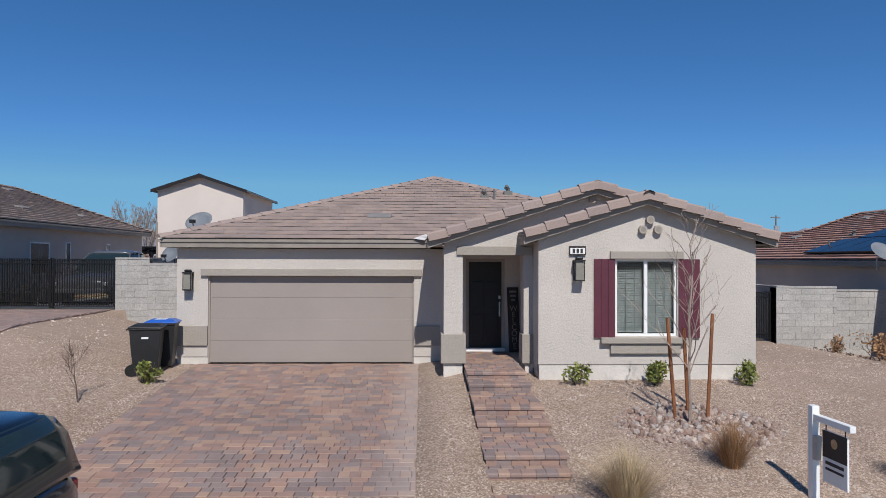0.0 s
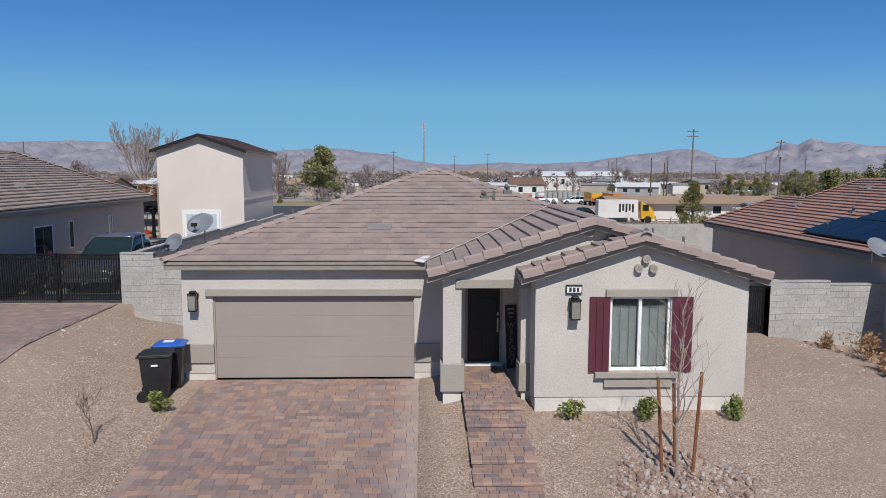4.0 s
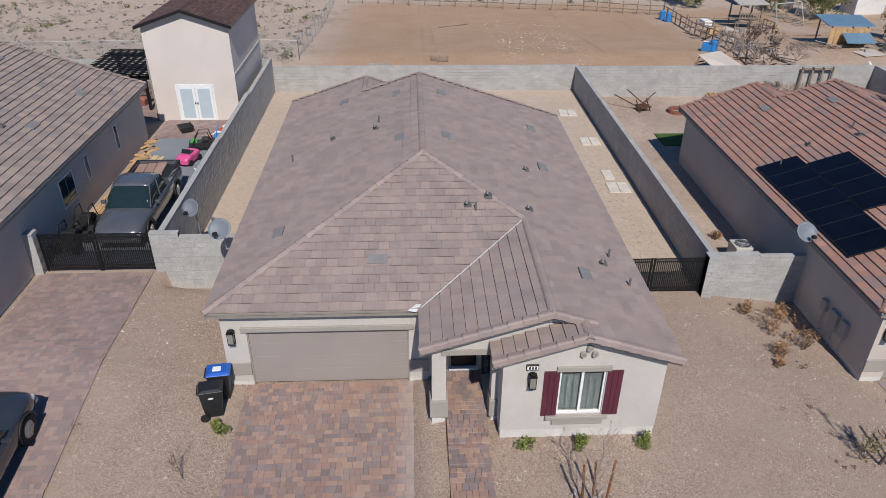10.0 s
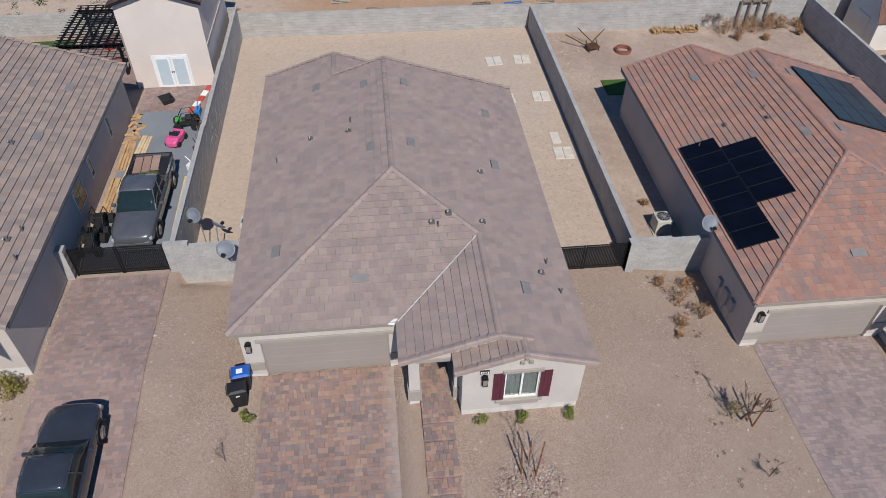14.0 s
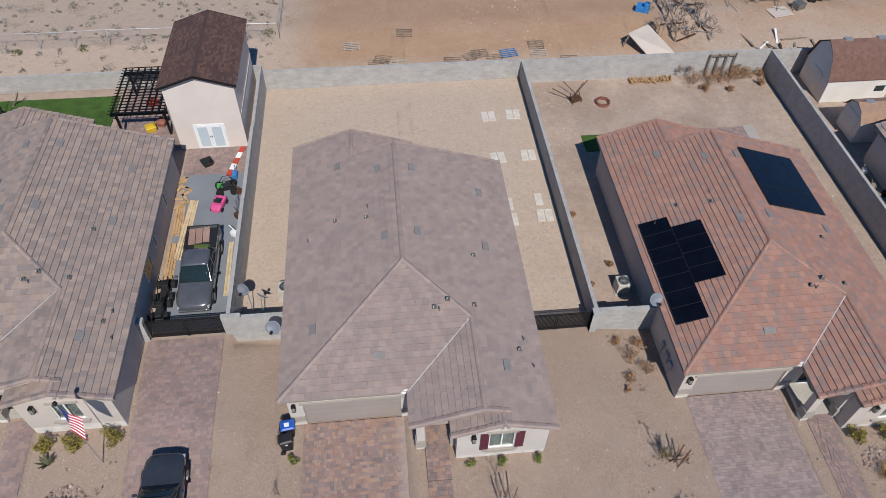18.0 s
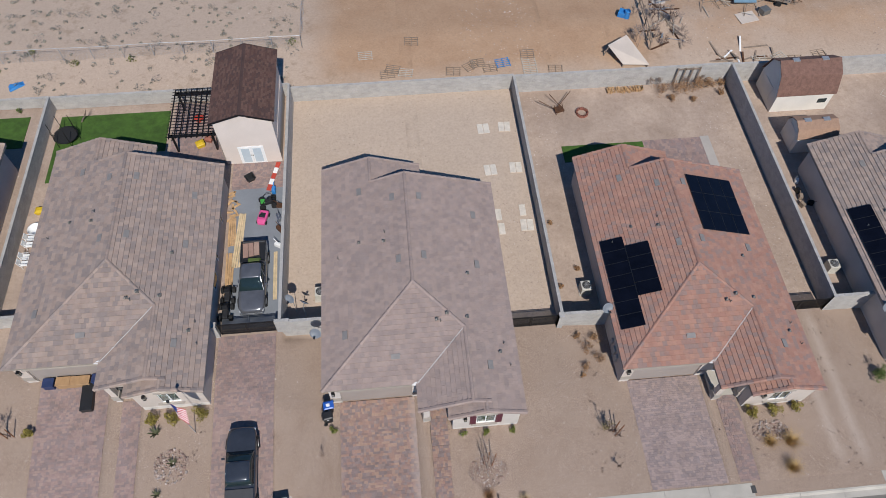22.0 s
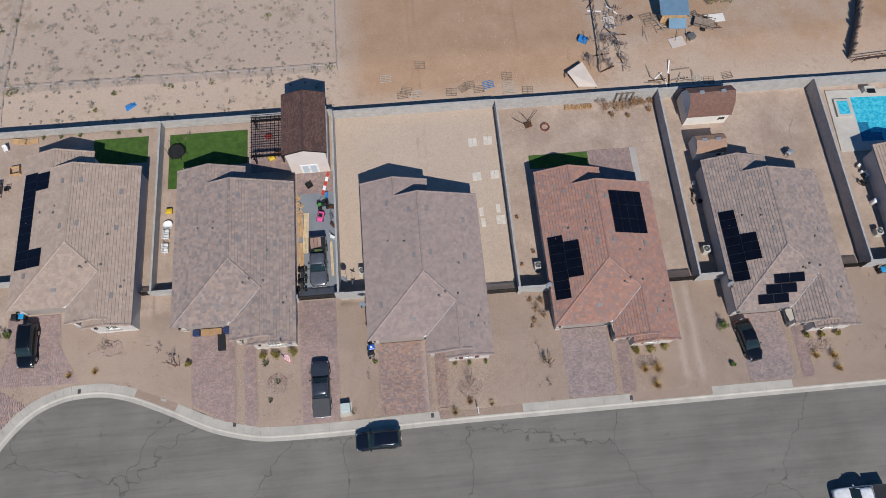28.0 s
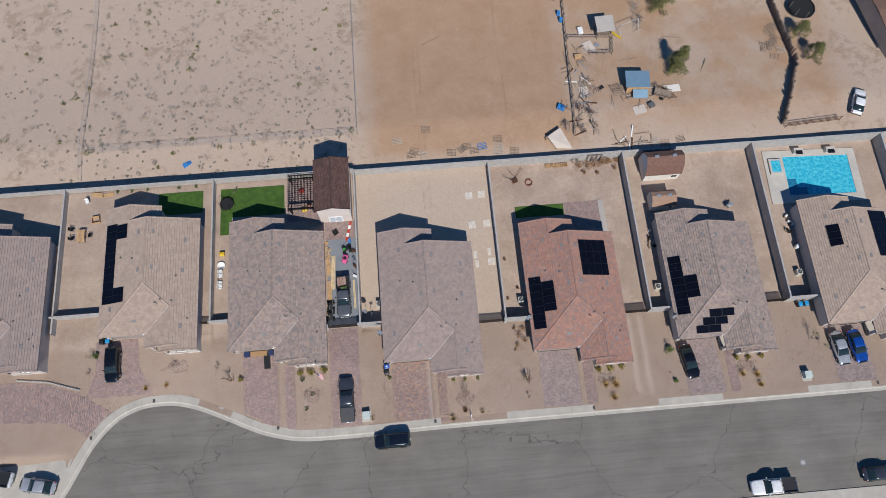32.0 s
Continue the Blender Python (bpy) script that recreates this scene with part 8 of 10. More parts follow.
CL = "galvanised chain-link fence on thin steel posts"
fence("chain_fence", (-45.2, 36.0), (-3.3, 35.9), 16, 1.5, CL, "galv", (1.48,), True, 0.03)
fence("chain_fence", (-3.3, 35.9), (-3.5, 66), 12, 1.5, CL, "galv", (1.48,), True, 0.03)
fence("chain_fence", (-45.3, 31.5), (-45.8, 68), 14, 1.5, CL, "galv", (1.48,), True, 0.03)
WF = "rough rail fence of weathered wooden posts"
fence("corral_fence", (-2.0, 66), (24, 61.5), 16, 1.2, WF, "old_wood", (0.6,), False, 0.06, 0.12, 2)
fence("corral_fence", (24, 61.5), (32.1, 59.2), 7, 1.3, WF, "old_wood", (0.5, 1.0), False, 0.06, 0.1, 3)
fence("corral_fence", (32.1, 59.2), (30.2, 33.0), 17, 1.2, WF, "old_wood", (0.5, 1.0), False, 0.07, 0.15, 4)
fence("corral_fence", (33, 67), (58, 70), 14, 1.3, WF, "old_wood", (0.5, 1.0), False, 0.05, 0.1, 5)
fence("log_fence", (67.8, 43.6), (62.9, 32.5), 40, 1.5, "dense fence of upright dry palm trunks", "bark", (0.7,), False, 0.16, 0.15, 16)
fence("log_fence", (66.4, 66), (67.8, 43.6), 66, 1.5, "dense fence of upright dry palm trunks", "bark", (0.7,), False, 0.16, 0.15, 6)
fence("pipe_fence", (63.2, 31.8), (72.0, 32.4), 6, 1.3, "rusty pipe fence of thin rails", "rust", (0.4, 0.8, 1.2), False, 0.04, 0.02, 7)

# desert scrub, joined as one
rnd = random.Random(21)
g = Geo()
for _ in range(2300):
    x, y = rnd.uniform(-80, -4), rnd.uniform(30.5, 84)
    if -45 < x < -4 and rnd.random() < 0.75 or rnd.random() < 0.35:
        s_ = 0.14 + 0.62 * rnd.random() ** 2.2
        leaves(g, (x, y, lz(x, y) + s_ * 0.3), (s_, s_, s_ * 0.5), 34, 0.085, rnd, 0.3)
for _ in range(90):
    x, y = rnd.uniform(0, 60), rnd.uniform(66, 90)
    s_ = rnd.uniform(0.3, 0.8)
    leaves(g, (x, y, lz(x, y) + s_ * 0.3), (s_, s_, s_ * 0.55), 26, 0.18, rnd, 0.3)
tagged(g.out("desert_scrub", "leaf_sage"), "low grey-green desert scrub on pale dirt", "scrub", kind="stuff")
g = Geo()
for _ in range(70):
    x, y = rnd.uniform(-80, -4), rnd.uniform(31, 84)
    s_ = rnd.uniform(0.25, 0.75)
    leaves(g, (x, y, lz(x, y) + s_ * 0.4), (s_, s_, s_ * 0.6), 40, 0.13, rnd, 0.3)
tagged(g.out("desert_shrubs", "leaf_pine"), "darker green desert shrubs on pale dirt", "scrub", kind="stuff")


def pine(x, y, h, label, seed, mat="leaf_pine", z=None, wide=0.3):
    rnd = random.Random(seed)
    t = thing("tree", x, y, lz(x, y) if z is None else z, label=label, category="tree")
    g = Geo().tube([(0, 0, -0.2), (0.02 * h, 0, h * 0.5), (0, 0.01 * h, h * 0.95)], [h * 0.03, h * 0.02, h * 0.005], 7)
    for k in range(14):
        a, zz = rnd.uniform(0, 6.28), h * rnd.uniform(0.2, 0.85)
        r_ = h * wide * (1.05 - zz / h)
        g.tube([(0, 0, zz), (r_ * math.cos(a), r_ * math.sin(a), zz + r_ * 0.35)], [h * 0.009, h * 0.003], 5)
    g.out("trunk", "bark", t)
    g = Geo()
    for k in range(64):
        a, q = rnd.uniform(0, 6.28), rnd.uniform(0.12, 1.0)
        r_ = h * wide * (1.12 - q) * rnd.uniform(0.35, 1.15)
        leaves(g, (r_ * math.cos(a), r_ * math.sin(a), h * q), (h * 0.1, h * 0.1, h * 0.075), 110, h * 0.017, rnd, 0.2)
    g.out("crown", mat, t)
    return t


PT = "dark green pine with an uneven crown"
pine(48.3, 44.0, 5.6, PT, 1, wide=0.34)
pine(48.4, 57.5, 6.6, "tall open pine behind the yards", 8, wide=0.36)
pine(69.9, 49.0, 3.7, "squat green pine by a fence", 2, wide=0.5)
pine(70.9, 44.4, 3.7, "squat green pine by a fence", 3, wide=0.55)
pine(36.4, 64.3, 5.5, "bright green pine by the corral fence", 4, "leaf_olive", wide=0.36)
pine(44.6, 60.5, 3.8, "small slender green tree by a shed", 6, wide=0.3)
BROAD = "broad rounded green tree beyond the car park"
rnd = random.Random(31)


def broad_tree(x, y, h, label, seed, mat, wide=0.42, clumps=60, name="tree", n_=55):
    """A round-headed leafy tree of many clumps on a forked trunk."""
    rr = random.Random(seed)
    t = thing(name, x, y, lz(x, y), label=label, category="tree")
    g = Geo()
    tips = []
    branches(g, (0, 0, -0.2), (rr.gauss(0, 0.06), rr.gauss(0, 0.06), 1), h * 0.34, h * 0.026, 3, rr, 0.55, 0.25, tips, 3)
    g.out("trunk", "bark", t)
    g = Geo()
    for _ in range(clumps):
        a, q = rr.uniform(0, 6.28), rr.uniform(0.22, 0.98)
        r_ = h * wide * math.sin(math.pi * min(1, 0.12 + q * 0.9)) ** 0.7 * rr.uniform(0.2, 1.05)
        leaves(g, (r_ * math.cos(a), r_ * math.sin(a), h * q), (h * 0.09, h * 0.09, h * 0.07), int(n_ * 1.5), h * 0.02, rr, 0.2)
    g.out("crown", mat, t)
    return t


broad_tree(-16.6, 133.5, 12.2, BROAD, 500, "leaf_dusty", 0.32, 90, n_=66)
for k in range(24):
    x, y = (77.5 + k * 1.55, 149 - k * 1.3) if k < 13 else (88 + (k - 13) * 3.4, 121 + 3 * math.sin(k))
    broad_tree(x + rnd.uniform(-1, 1), y + rnd.uniform(-3, 3), rnd.uniform(5.0, 7.4) if k < 13 else rnd.uniform(6.8, 9.6), "tall olive-green roadside tree", 300 + k, "leaf_olive" if k % 3 == 0 else "leaf_dusty", 0.3, 38, n_=46)
def fan_tree(x, y, h, label, seed, z, mat, limbs=9, width=0.45):
    """A leafless tree whose many limbs fan up and out from a short trunk."""
    rr = random.Random(seed)
    t = thing("tree", x, y, z, label=label, category="tree")
    g = Geo()
    g.tube([(0, 0, -0.2), (0.01 * h, 0, h * 0.08), (0, 0, h * 0.17)], [h * 0.028, h * 0.022, h * 0.02], 8)
    for k in range(limbs):
        a = 6.283 * k / limbs + rr.uniform(-0.3, 0.3)
        out = width * h * rr.uniform(0.35, 1.0)
        top = h * rr.uniform(0.82, 1.0) - out * 0.35
        p0 = Vector((0, 0, h * rr.uniform(0.09, 0.17)))
        p3 = Vector((out * math.cos(a), out * math.sin(a), top))
        p1 = p0.lerp(p3, 0.33) + Vector((0.12 * out * math.cos(a), 0.12 * out * math.sin(a), -0.01 * h))
        p2 = p0.lerp(p3, 0.68) + Vector((rr.gauss(0, 0.02 * h), rr.gauss(0, 0.02 * h), 0))
        pts = [p0, p1, p2, p3]
        g.tube(pts, [h * 0.011, h * 0.008, h * 0.005, h * 0.0022], 6)
        for _ in range(9):
            q = rr.uniform(0.8, 2.9)
            b = pts[int(q)].lerp(pts[int(q) + 1], q % 1)
            d = (p3 - p0).normalized() + Vector((rr.gauss(0, 0.35), rr.gauss(0, 0.35), 0.25))
            branches(g, b, d, h * rr.uniform(0.1, 0.17) * (1.25 - q * 0.2), h * 0.0035, 3, rr, 0.4, 0.3, None, 3, h * 0.0011)
    g.out("trunk", mat, t)
    return t


fan_tree(-70.5, 175.9, 19.4, "very tall leafless spreading tree", 405, -1.9, "bark_pale", 14, 0.5)
fan_tree(-29.8, 151.2, 11.8, "tall leafless pinkish tree", 406, -1.9, "bark_red", 11, 0.5)
for k, (x, y, h) in enumerate(((-21, 147, 15), (-36, 150, 13), (-45, 152, 12), (-9, 150, 13), (40, 200, 14), (52, 205, 13), (62, 195, 12), (70, 210, 14), (-60, 140, 10), (-72, 150, 12), (-80, 158, 14), (-52, 146, 11), (12, 160, 12), (-95, 165, 13))):
    bare_tree(x, y, h, "tall leafless reddish tree", 412 + k, z=-1.9, depth=5, trunk=0.022, spread=0.52, thin=0.0018, mat="bark_red", kids=4, first=0.27)
bare_tree(-44, 138, 8, "leafless tree beside the car park", 424, z=-1.9, depth=5, trunk=0.02, spread=0.5, thin=0.002)
bare_tree(-9.2, 84.6, 5.2, "leafless pinkish tree by the car park", 425, depth=5, trunk=0.02, spread=0.6, thin=0.0025, mat="bark_red")
for k, (x, y, h) in enumerate(((-49.5, 88.3, 5.2), (-35.6, 86.6, 4.6), (-33.4, 86.9, 4.4), (-55.0, 85.5, 4.0))):
    broad_tree(x, y, h, "low tree with rusty orange leaves", 410 + k, "leaf_rust", 0.62, 75, n_=50)
for k, (x, y, s_) in enumerate(((-53, 121, 1.5), (-50.5, 124, 1.6), (-48, 123, 1.3), (-41, 119, 1.6), (-30, 128, 1.2), (-36, 127, 1.3), (-24, 126, 1.1), (-60, 123, 1.4))):
    bush(x, y, s_, "leaf_olive", "rounded green shrub on a dry lawn", 520 + k, z=lz(x, y), dense=420, leaf=0.12)
for k, (x, y) in enumerate(((33.5, 41.8), (34.3, 40.2), (32.6, 39.0), (33.0, 36.3), (44.3, 56.5), (44.8, 54.5), (43.9, 52.8), (45.0, 58.2), (30.9, 34.6))):
    bare_tree(x, y, 1.7, "tangle of bare dry branches", 430 + k, depth=4, trunk=0.014, spread=0.9, mat="twig" if k < 4 else "bark_pale", name="brush_pile", thin=0.009, first=0.5)
for k in range(16):
    x, y = 31.2 + 2.4 * math.sin(k * 2.1), 35.4 + 2.2 * math.cos(k * 1.3)
    bare_tree(x, y, 1.5 + 0.5 * math.sin(k), "tangle of bare dry branches", 460 + k, depth=4, trunk=0.014, spread=1.0, mat="bark_pale" if k % 3 else "twig", name="brush_pile", thin=0.008, first=0.5)
M["asphalt_dark"] = plain("dark_asphalt", (0.055, 0.056, 0.060), 0.85, vary=0.12, scale=0.3, fine=8)
M["lawn"] = plain("dry_lawn", (0.26, 0.215, 0.12), 0.95, vary=0.2, scale=0.3, fine=6)
# hedge along the lane
g = Geo()
for k in range(126):
    leaves(g, (-3.8 + rnd.uniform(-1.1, 1.1), 86 + k * 0.42, -1.8 + rnd.uniform(0.3, 1.7)), (0.7, 0.6, 0.5), 60, 0.2, rnd, 0.3)
tagged(g.out("hedge", "leaf_yellow"), "clipped yellow-green hedge beside a lane", "hedge")
slab("car_park", -130, -13.6, 89, 114, -1.58, "asphalt_dark", "dark asphalt car park beyond the desert lot", 0.8)
slab("lane", -13.58, -7.2, 88, 150, -1.58, "asphalt_dark", "dark asphalt lane beside a hedge", 0.8)
slab("street_far", 10, 400, 142, 151, -1.7, "asphalt", "asphalt street beyond the yards", 0.2)
slab("lawn", -66, -15.5, 116, 134, -1.6, "lawn", "dry pale lawn beyond the car park", 0.6)
db = thing("skip", -8.6, 95.0, -1.58, 0, "blue steel rubbish skip on the lane", "skip")
Geo().loft([[(-0.7, -0.5, 0), (0.7, -0.5, 0), (0.7, 0.5, 0), (-0.7, 0.5, 0)], [(-0.8, -0.7, 0.9), (0.8, -0.7, 0.9), (0.8, 0.7, 1.15), (-0.8, 0.7, 1.15)]]).out("body", "blue_plastic", db)

M["white_wall"] = plain("white_siding", (0.62, 0.60, 0.57), 0.8, scale=0.4, fine=6)
M["tan_wall"] = plain("tan_siding", (0.40, 0.33, 0.27), 0.85, scale=0.4, fine=6)
M["grey_wall"] = plain("grey_siding", (0.30, 0.30, 0.29), 0.85, scale=0.4, fine=6)
M["roof_brown"] = plain("brown_roofing", (0.17, 0.10, 0.07), 0.85, scale=0.3, fine=5)
M["roof_tan"] = plain("tan_roofing", (0.34, 0.23, 0.15), 0.85, scale=0.3, fine=5)
M["roof_white"] = plain("white_roofing", (0.60, 0.60, 0.59), 0.6, scale=0.3, fine=5)
M["roof_grey"] = plain("grey_roofing", (0.22, 0.21, 0.21), 0.7, scale=0.3, fine=5)
M["roof_blue"] = plain("blue_metal_roof", (0.17, 0.28, 0.37), 0.5, 0.3, scale=0.5, fine=8)


def building(x, y, w, d, h, rise, turn, wall, roof, label, windows=3, name="building", z=-1.9, over=0.4):
    b = thing(name, x, y, z, turn, label, "building")
    Geo().prism([(-w / 2, 0, 0), (w / 2, 0, 0), (w / 2, 0, h), (-w / 2, 0, h)], (0, -d / 2, 0), (0, d / 2, 0)).out("wall", wall, b)
    for sx in (-1, 1):
        Geo().prism([(0, sx * (d / 2 + over), h - 0.05), (0, 0, h + rise), (0, 0, h + rise + 0.15), (0, sx * (d / 2 + over), h + 0.1)], (-w / 2 - over, 0, 0), (w / 2 + over, 0, 0)).out("roof", roof, b)
    if rise > 0.6:
        for sx in (-1, 1):
            Geo().prism([(0, -d / 2, h - 0.01), (0, d / 2, h - 0.01), (0, 0, h + rise - 0.1)], (sx * (w / 2 - 0.1), 0, 0), (sx * (w / 2 - 0.02), 0, 0)).out("gable", wall, b)
    for k in range(windows):
        cx = -w / 2 + w * (k + 0.7) / (windows + 0.4)
        win = Geo().box(cx - 0.55, cx + 0.55, -d / 2 - 0.04, -d / 2 + 0.02, h * 0.42, h * 0.82).out("window", "glass_car", b)
        Geo().box(cx - 0.62, cx + 0.62, -d / 2 - 0.06, -d / 2 - 0.03, h * 0.36, h * 0.42).out("window_sill", "white", win)
    return b


building(43.0, 83.2, 23, 8, 2.5, 0.7, 0, "white_wall", "roof_tan", "long low white ranch building with a tan roof", 4, z=-1.85, over=1.0)
building(45.5, 64.5, 5, 3.4, 2.5, 0.5, 0, "tan_wall", "roof_blue", "tan shed with a blue metal roof", 1, z=-1.75)
building(62, 78, 7, 5, 3.0, 0.5, 0, "grey_wall", "roof_white", "grey metal shed with a white roof", 1, z=-1.85)
building(54.5, 60.5, 3.4, 2.6, 2.2, 0.3, 5, "white_wall", "roof_white", "small white storage shed", 0, z=-1.75)
building(-87, 131, 58, 12, 3.4, 1.8, 0, "tan_wall", "roof_brown", "long tan school building with a brown roof", 5)
building(24.2, 165.5, 7.5, 8, 3.2, 0.5, 3, "white_wall", "roof_white", "low white workshop wing with a pale roof", 2)
building(31.2, 166.5, 8.5, 9, 3.4, 1.7, 3, "white_wall", "roof_brown", "white workshop with a brown roof", 2)
building(-50.5, 168, 22, 9, 3.2, 0.8, 0, "white_wall", "roof_grey", "white mobile home with a wooden deck", 5)
building(85.5, 50.5, 7, 14, 3.0, 0.6, 8, "tan_wall", "roof_brown", "house with a brown roof and white side canopy", 2, z=-0.6)
building(60, 235, 30, 12, 5, 1.5, 0, "white_wall", "roof_white", "white warehouse with a white roof", 2)
# horse yard sheds
blue = thing("lean_to", 41.1, 41.2, lz(41.1, 41.2), -4, "low wooden lean-to with blue-grey metal roofs", "shed")
for k in range(4):
    Geo().box(-1.5 + (k % 2) * 2.9, -1.4 + (k % 2) * 2.9, -1.2 + (k // 2) * 2.3, -1.1 + (k // 2) * 2.3, 0, 1.75).out("post", "old_wood", blue)
for k in range(7):
    Geo().box(-1.6 + k * 0.46, -1.6 + k * 0.46 + 0.43, -1.3, -1.26, 0, 1.6).out("board", "lumber", blue)
Geo().prism([(-1.9, -1.4, 1.75), (1.9, -1.4, 1.75), (1.9, 1.4, 2.05), (-1.9, 1.4, 2.05)], (0, 0, 0), (0, 0, 0.06)).out("roof", "roof_blue", blue)
Geo().prism([(-0.7, -2.7, 0.7), (1.6, -2.7, 0.7), (1.6, -1.45, 1.2), (-0.7, -1.45, 1.2)], (0, 0, 0), (0, 0, 0.06)).out("low_roof", "roof_blue", blue)
ps = thing("play_house", 37.8, 52.3, lz(37.8, 52.3), 3, "raised wooden play house with a grey roof and yellow slide", "play house")
for sx in (-1, 1):
    for sy in (-1, 1):
        Geo().box(sx * 1.1 - 0.06, sx * 1.1 + 0.06, sy * 1.0 - 0.06, sy * 1.0 + 0.06, 0, 2.5).out("post", "old_wood", ps)
Geo().box(-1.2, 1.2, -1.1, 1.1, 0.85, 0.95).out("deck", "old_wood", ps)
for k in range(9):
    Geo().box(-1.15 + k * 0.27, -1.05 + k * 0.27, -1.12, -1.08, 0.95, 1.6).out("slat", "old_wood", ps)
Geo().prism([(-1.5, -1.4, 2.35), (1.5, -1.4, 2.35), (1.5, 1.4, 2.65), (-1.5, 1.4, 2.65)], (0, 0, 0), (0, 0, 0.08)).out("roof", "stucco_grey", ps)
Geo().prism([(1.2, -0.8, 0.95), (1.2, -0.3, 0.95), (3.0, -1.3, 0.1), (2.9, -1.7, 0.1)], (0, 0, 0), (0, 0, 0.06)).out("slide", "yellow_plastic", ps)
rp = thing("ramp_shelter", 27.4, 32.2, lz(27.4, 32.2), 0, "large tilted tan sheet propped on a wooden frame", "shelter")
sheet = [(-1.7, 0.35, 1.25), (0.45, 1.75, 1.15), (2.1, -1.5, 0.25), (-0.4, -1.3, 0.3)]
Geo().prism(sheet, (0, 0, 0), (0, 0, 0.06)).out("sheet", "stucco_warm", rp)
for k, (px, py, pz) in enumerate(sheet):
    Geo().tube([(px * 0.93 + (-0.35 if k < 2 else 0), py * 0.93, -0.2), (px * 0.93, py * 0.93, pz)], 0.06, 6).out("post", "old_wood", rp)
Geo().tube([(-1.9, 0.2, 0.75), (0.0, 1.5, 0.7)], 0.05, 6).out("rail", "old_wood", rp)


def pallet(x, y, turn, tilt, label="weathered wooden pallet lying on the dirt", mat="old_wood", s=1.0):
    p = thing("pallet", x, y, lz(x, y) + 0.02, turn, label, "pallet", "pallets")
    m = Matrix.Rotation(radians(tilt), 4, "X")
    for k in range(5):
        Geo().box(-0.7 * s, 0.7 * s, (-0.5 + k * 0.25) * s, (-0.5 + k * 0.25 + 0.07) * s, 0.06, 0.08, m).out("slat", mat, p)
    for k in (-0.64, 0, 0.6):
        Geo().box(k * s, k * s + 0.05, -0.52 * s, 0.6 * s, 0, 0.06, m).out("bearer", mat, p)


rnd = random.Random(77)
for x, y in ((4.7, 31.7), (6.4, 31.8), (5.2, 32.3), (10.9, 31.6), (12.6, 32.1), (13.3, 32.4), (14.4, 31.7), (15.7, 32.3), (18.2, 31.3), (18.2, 32.3), (18.2, 33.3), (20.6, 31.1), (2.7, 34.2), (7.2, 35.8), (40.0, 39.2), (39.2, 41.0), (44.2, 40.8), (45.5, 40.2), (33.0, 42.0), (33.5, 47.0), (34.6, 49.0), (40.5, 30.8), (42.5, 31.0), (44.0, 30.6), (46.5, 31.2), (65.5, 47.5), (66.4, 46.2), (65.0, 45.0)):
    pallet(x, y, rnd.gauss(0, 4 if 18 < x < 19 else 12), rnd.uniform(-4, 6), mat="blue_plastic" if (x, y) == (15.7, 32.3) else "concrete" if rnd.random() < 0.5 else "old_wood")
for k, (x, y) in enumerate(((31.1, 56.6), (31.3, 55.2), (28.9, 37.6))):
    b = thing("barrel", x, y, lz(x, y), 0, "blue plastic barrel beside a fence", "barrel", "barrels")
    Geo().loft([[(r_ * math.cos(a), r_ * math.sin(a), z) for a in (2 * math.pi * q / 16 for q in range(16))] for r_, z in ((0.27, 0), (0.3, 0.06), (0.29, 0.45), (0.3, 0.84), (0.27, 0.9))]).out("body", "blue_plastic", b)
for k in range(46):
    x, y = (rnd.uniform(30.6, 33.6), rnd.uniform(33, 50)) if k < 30 else (rnd.uniform(36, 44), rnd.uniform(30, 33))
    s = thing("scrap_board", x, y, lz(x, y) + 0.02, rnd.uniform(0, 180), "scrap board lying in a heap", "scrap", "scrap boards")
    L_ = rnd.uniform(0.5, 1.6)
    Geo().box(-L_, L_, -0.08, 0.08, 0, 0.06, Matrix.Rotation(radians(rnd.uniform(-14, 14)), 4, "Y")).out("board", rnd.choice(("old_wood", "old_wood", "galv", "rust", "white")), s)
for x, y, t_ in ((9.3, 53.0, 25), (41.0, 46.5, 5), (49.0, 50.5, 170), (52.8, 44.0, 60)):
    s = thing("long_pole", x, y, lz(x, y) + 0.05, t_, "long weathered pole lying on the dirt", "pole")
    Geo().tube([(-1.6, 0, 0), (1.6, 0, 0.03)], 0.06, 6).out("pole", "old_wood", s)
tb_ = thing("blue_tarp", -29.5, 33.0, lz(-29.5, 33), 30, "crumpled blue tarpaulin on the dirt", "tarpaulin")
Geo().loft([[(-0.7, -0.4, 0), (0.8, -0.3, 0), (0.9, 0.3, 0), (-0.6, 0.4, 0)], [(-0.5, -0.3, 0.2), (0.3, -0.25, 0.3), (0.5, 0.2, 0.12), (-0.4, 0.3, 0.25)]]).out("cloth", "blue_plastic", tb_)

ut = thing("utility_trailer", 45.1, 39.0, lz(45.1, 39.0), -22, "small open utility trailer with rusty rails", "trailer")
Geo().box(-1.4, 1.2, -0.75, 0.75, 0.5, 0.58).out("deck", "old_wood", ut)
for q in (-0.75, 0.75):
    Geo().tube([(-1.4, q, 0.95), (1.2, q, 0.95)], 0.03, 6).out("rail", "rust", ut)
    for xx in (-1.35, -0.5, 0.35, 1.15):
        Geo().tube([(xx, q, 0.5), (xx, q, 0.95)], 0.025, 6).out("upright", "rust", ut)
    Geo().tube([(0.0, q * 1.1, 0.3), (0.0, q * 1.35, 0.3)], 0.3, 14).out("wheel", "tyre", ut)
Geo().tube([(1.2, 0.4, 0.5), (2.3, 0, 0.45), (1.2, -0.4, 0.5)], 0.035, 6).out("drawbar", "rust", ut)
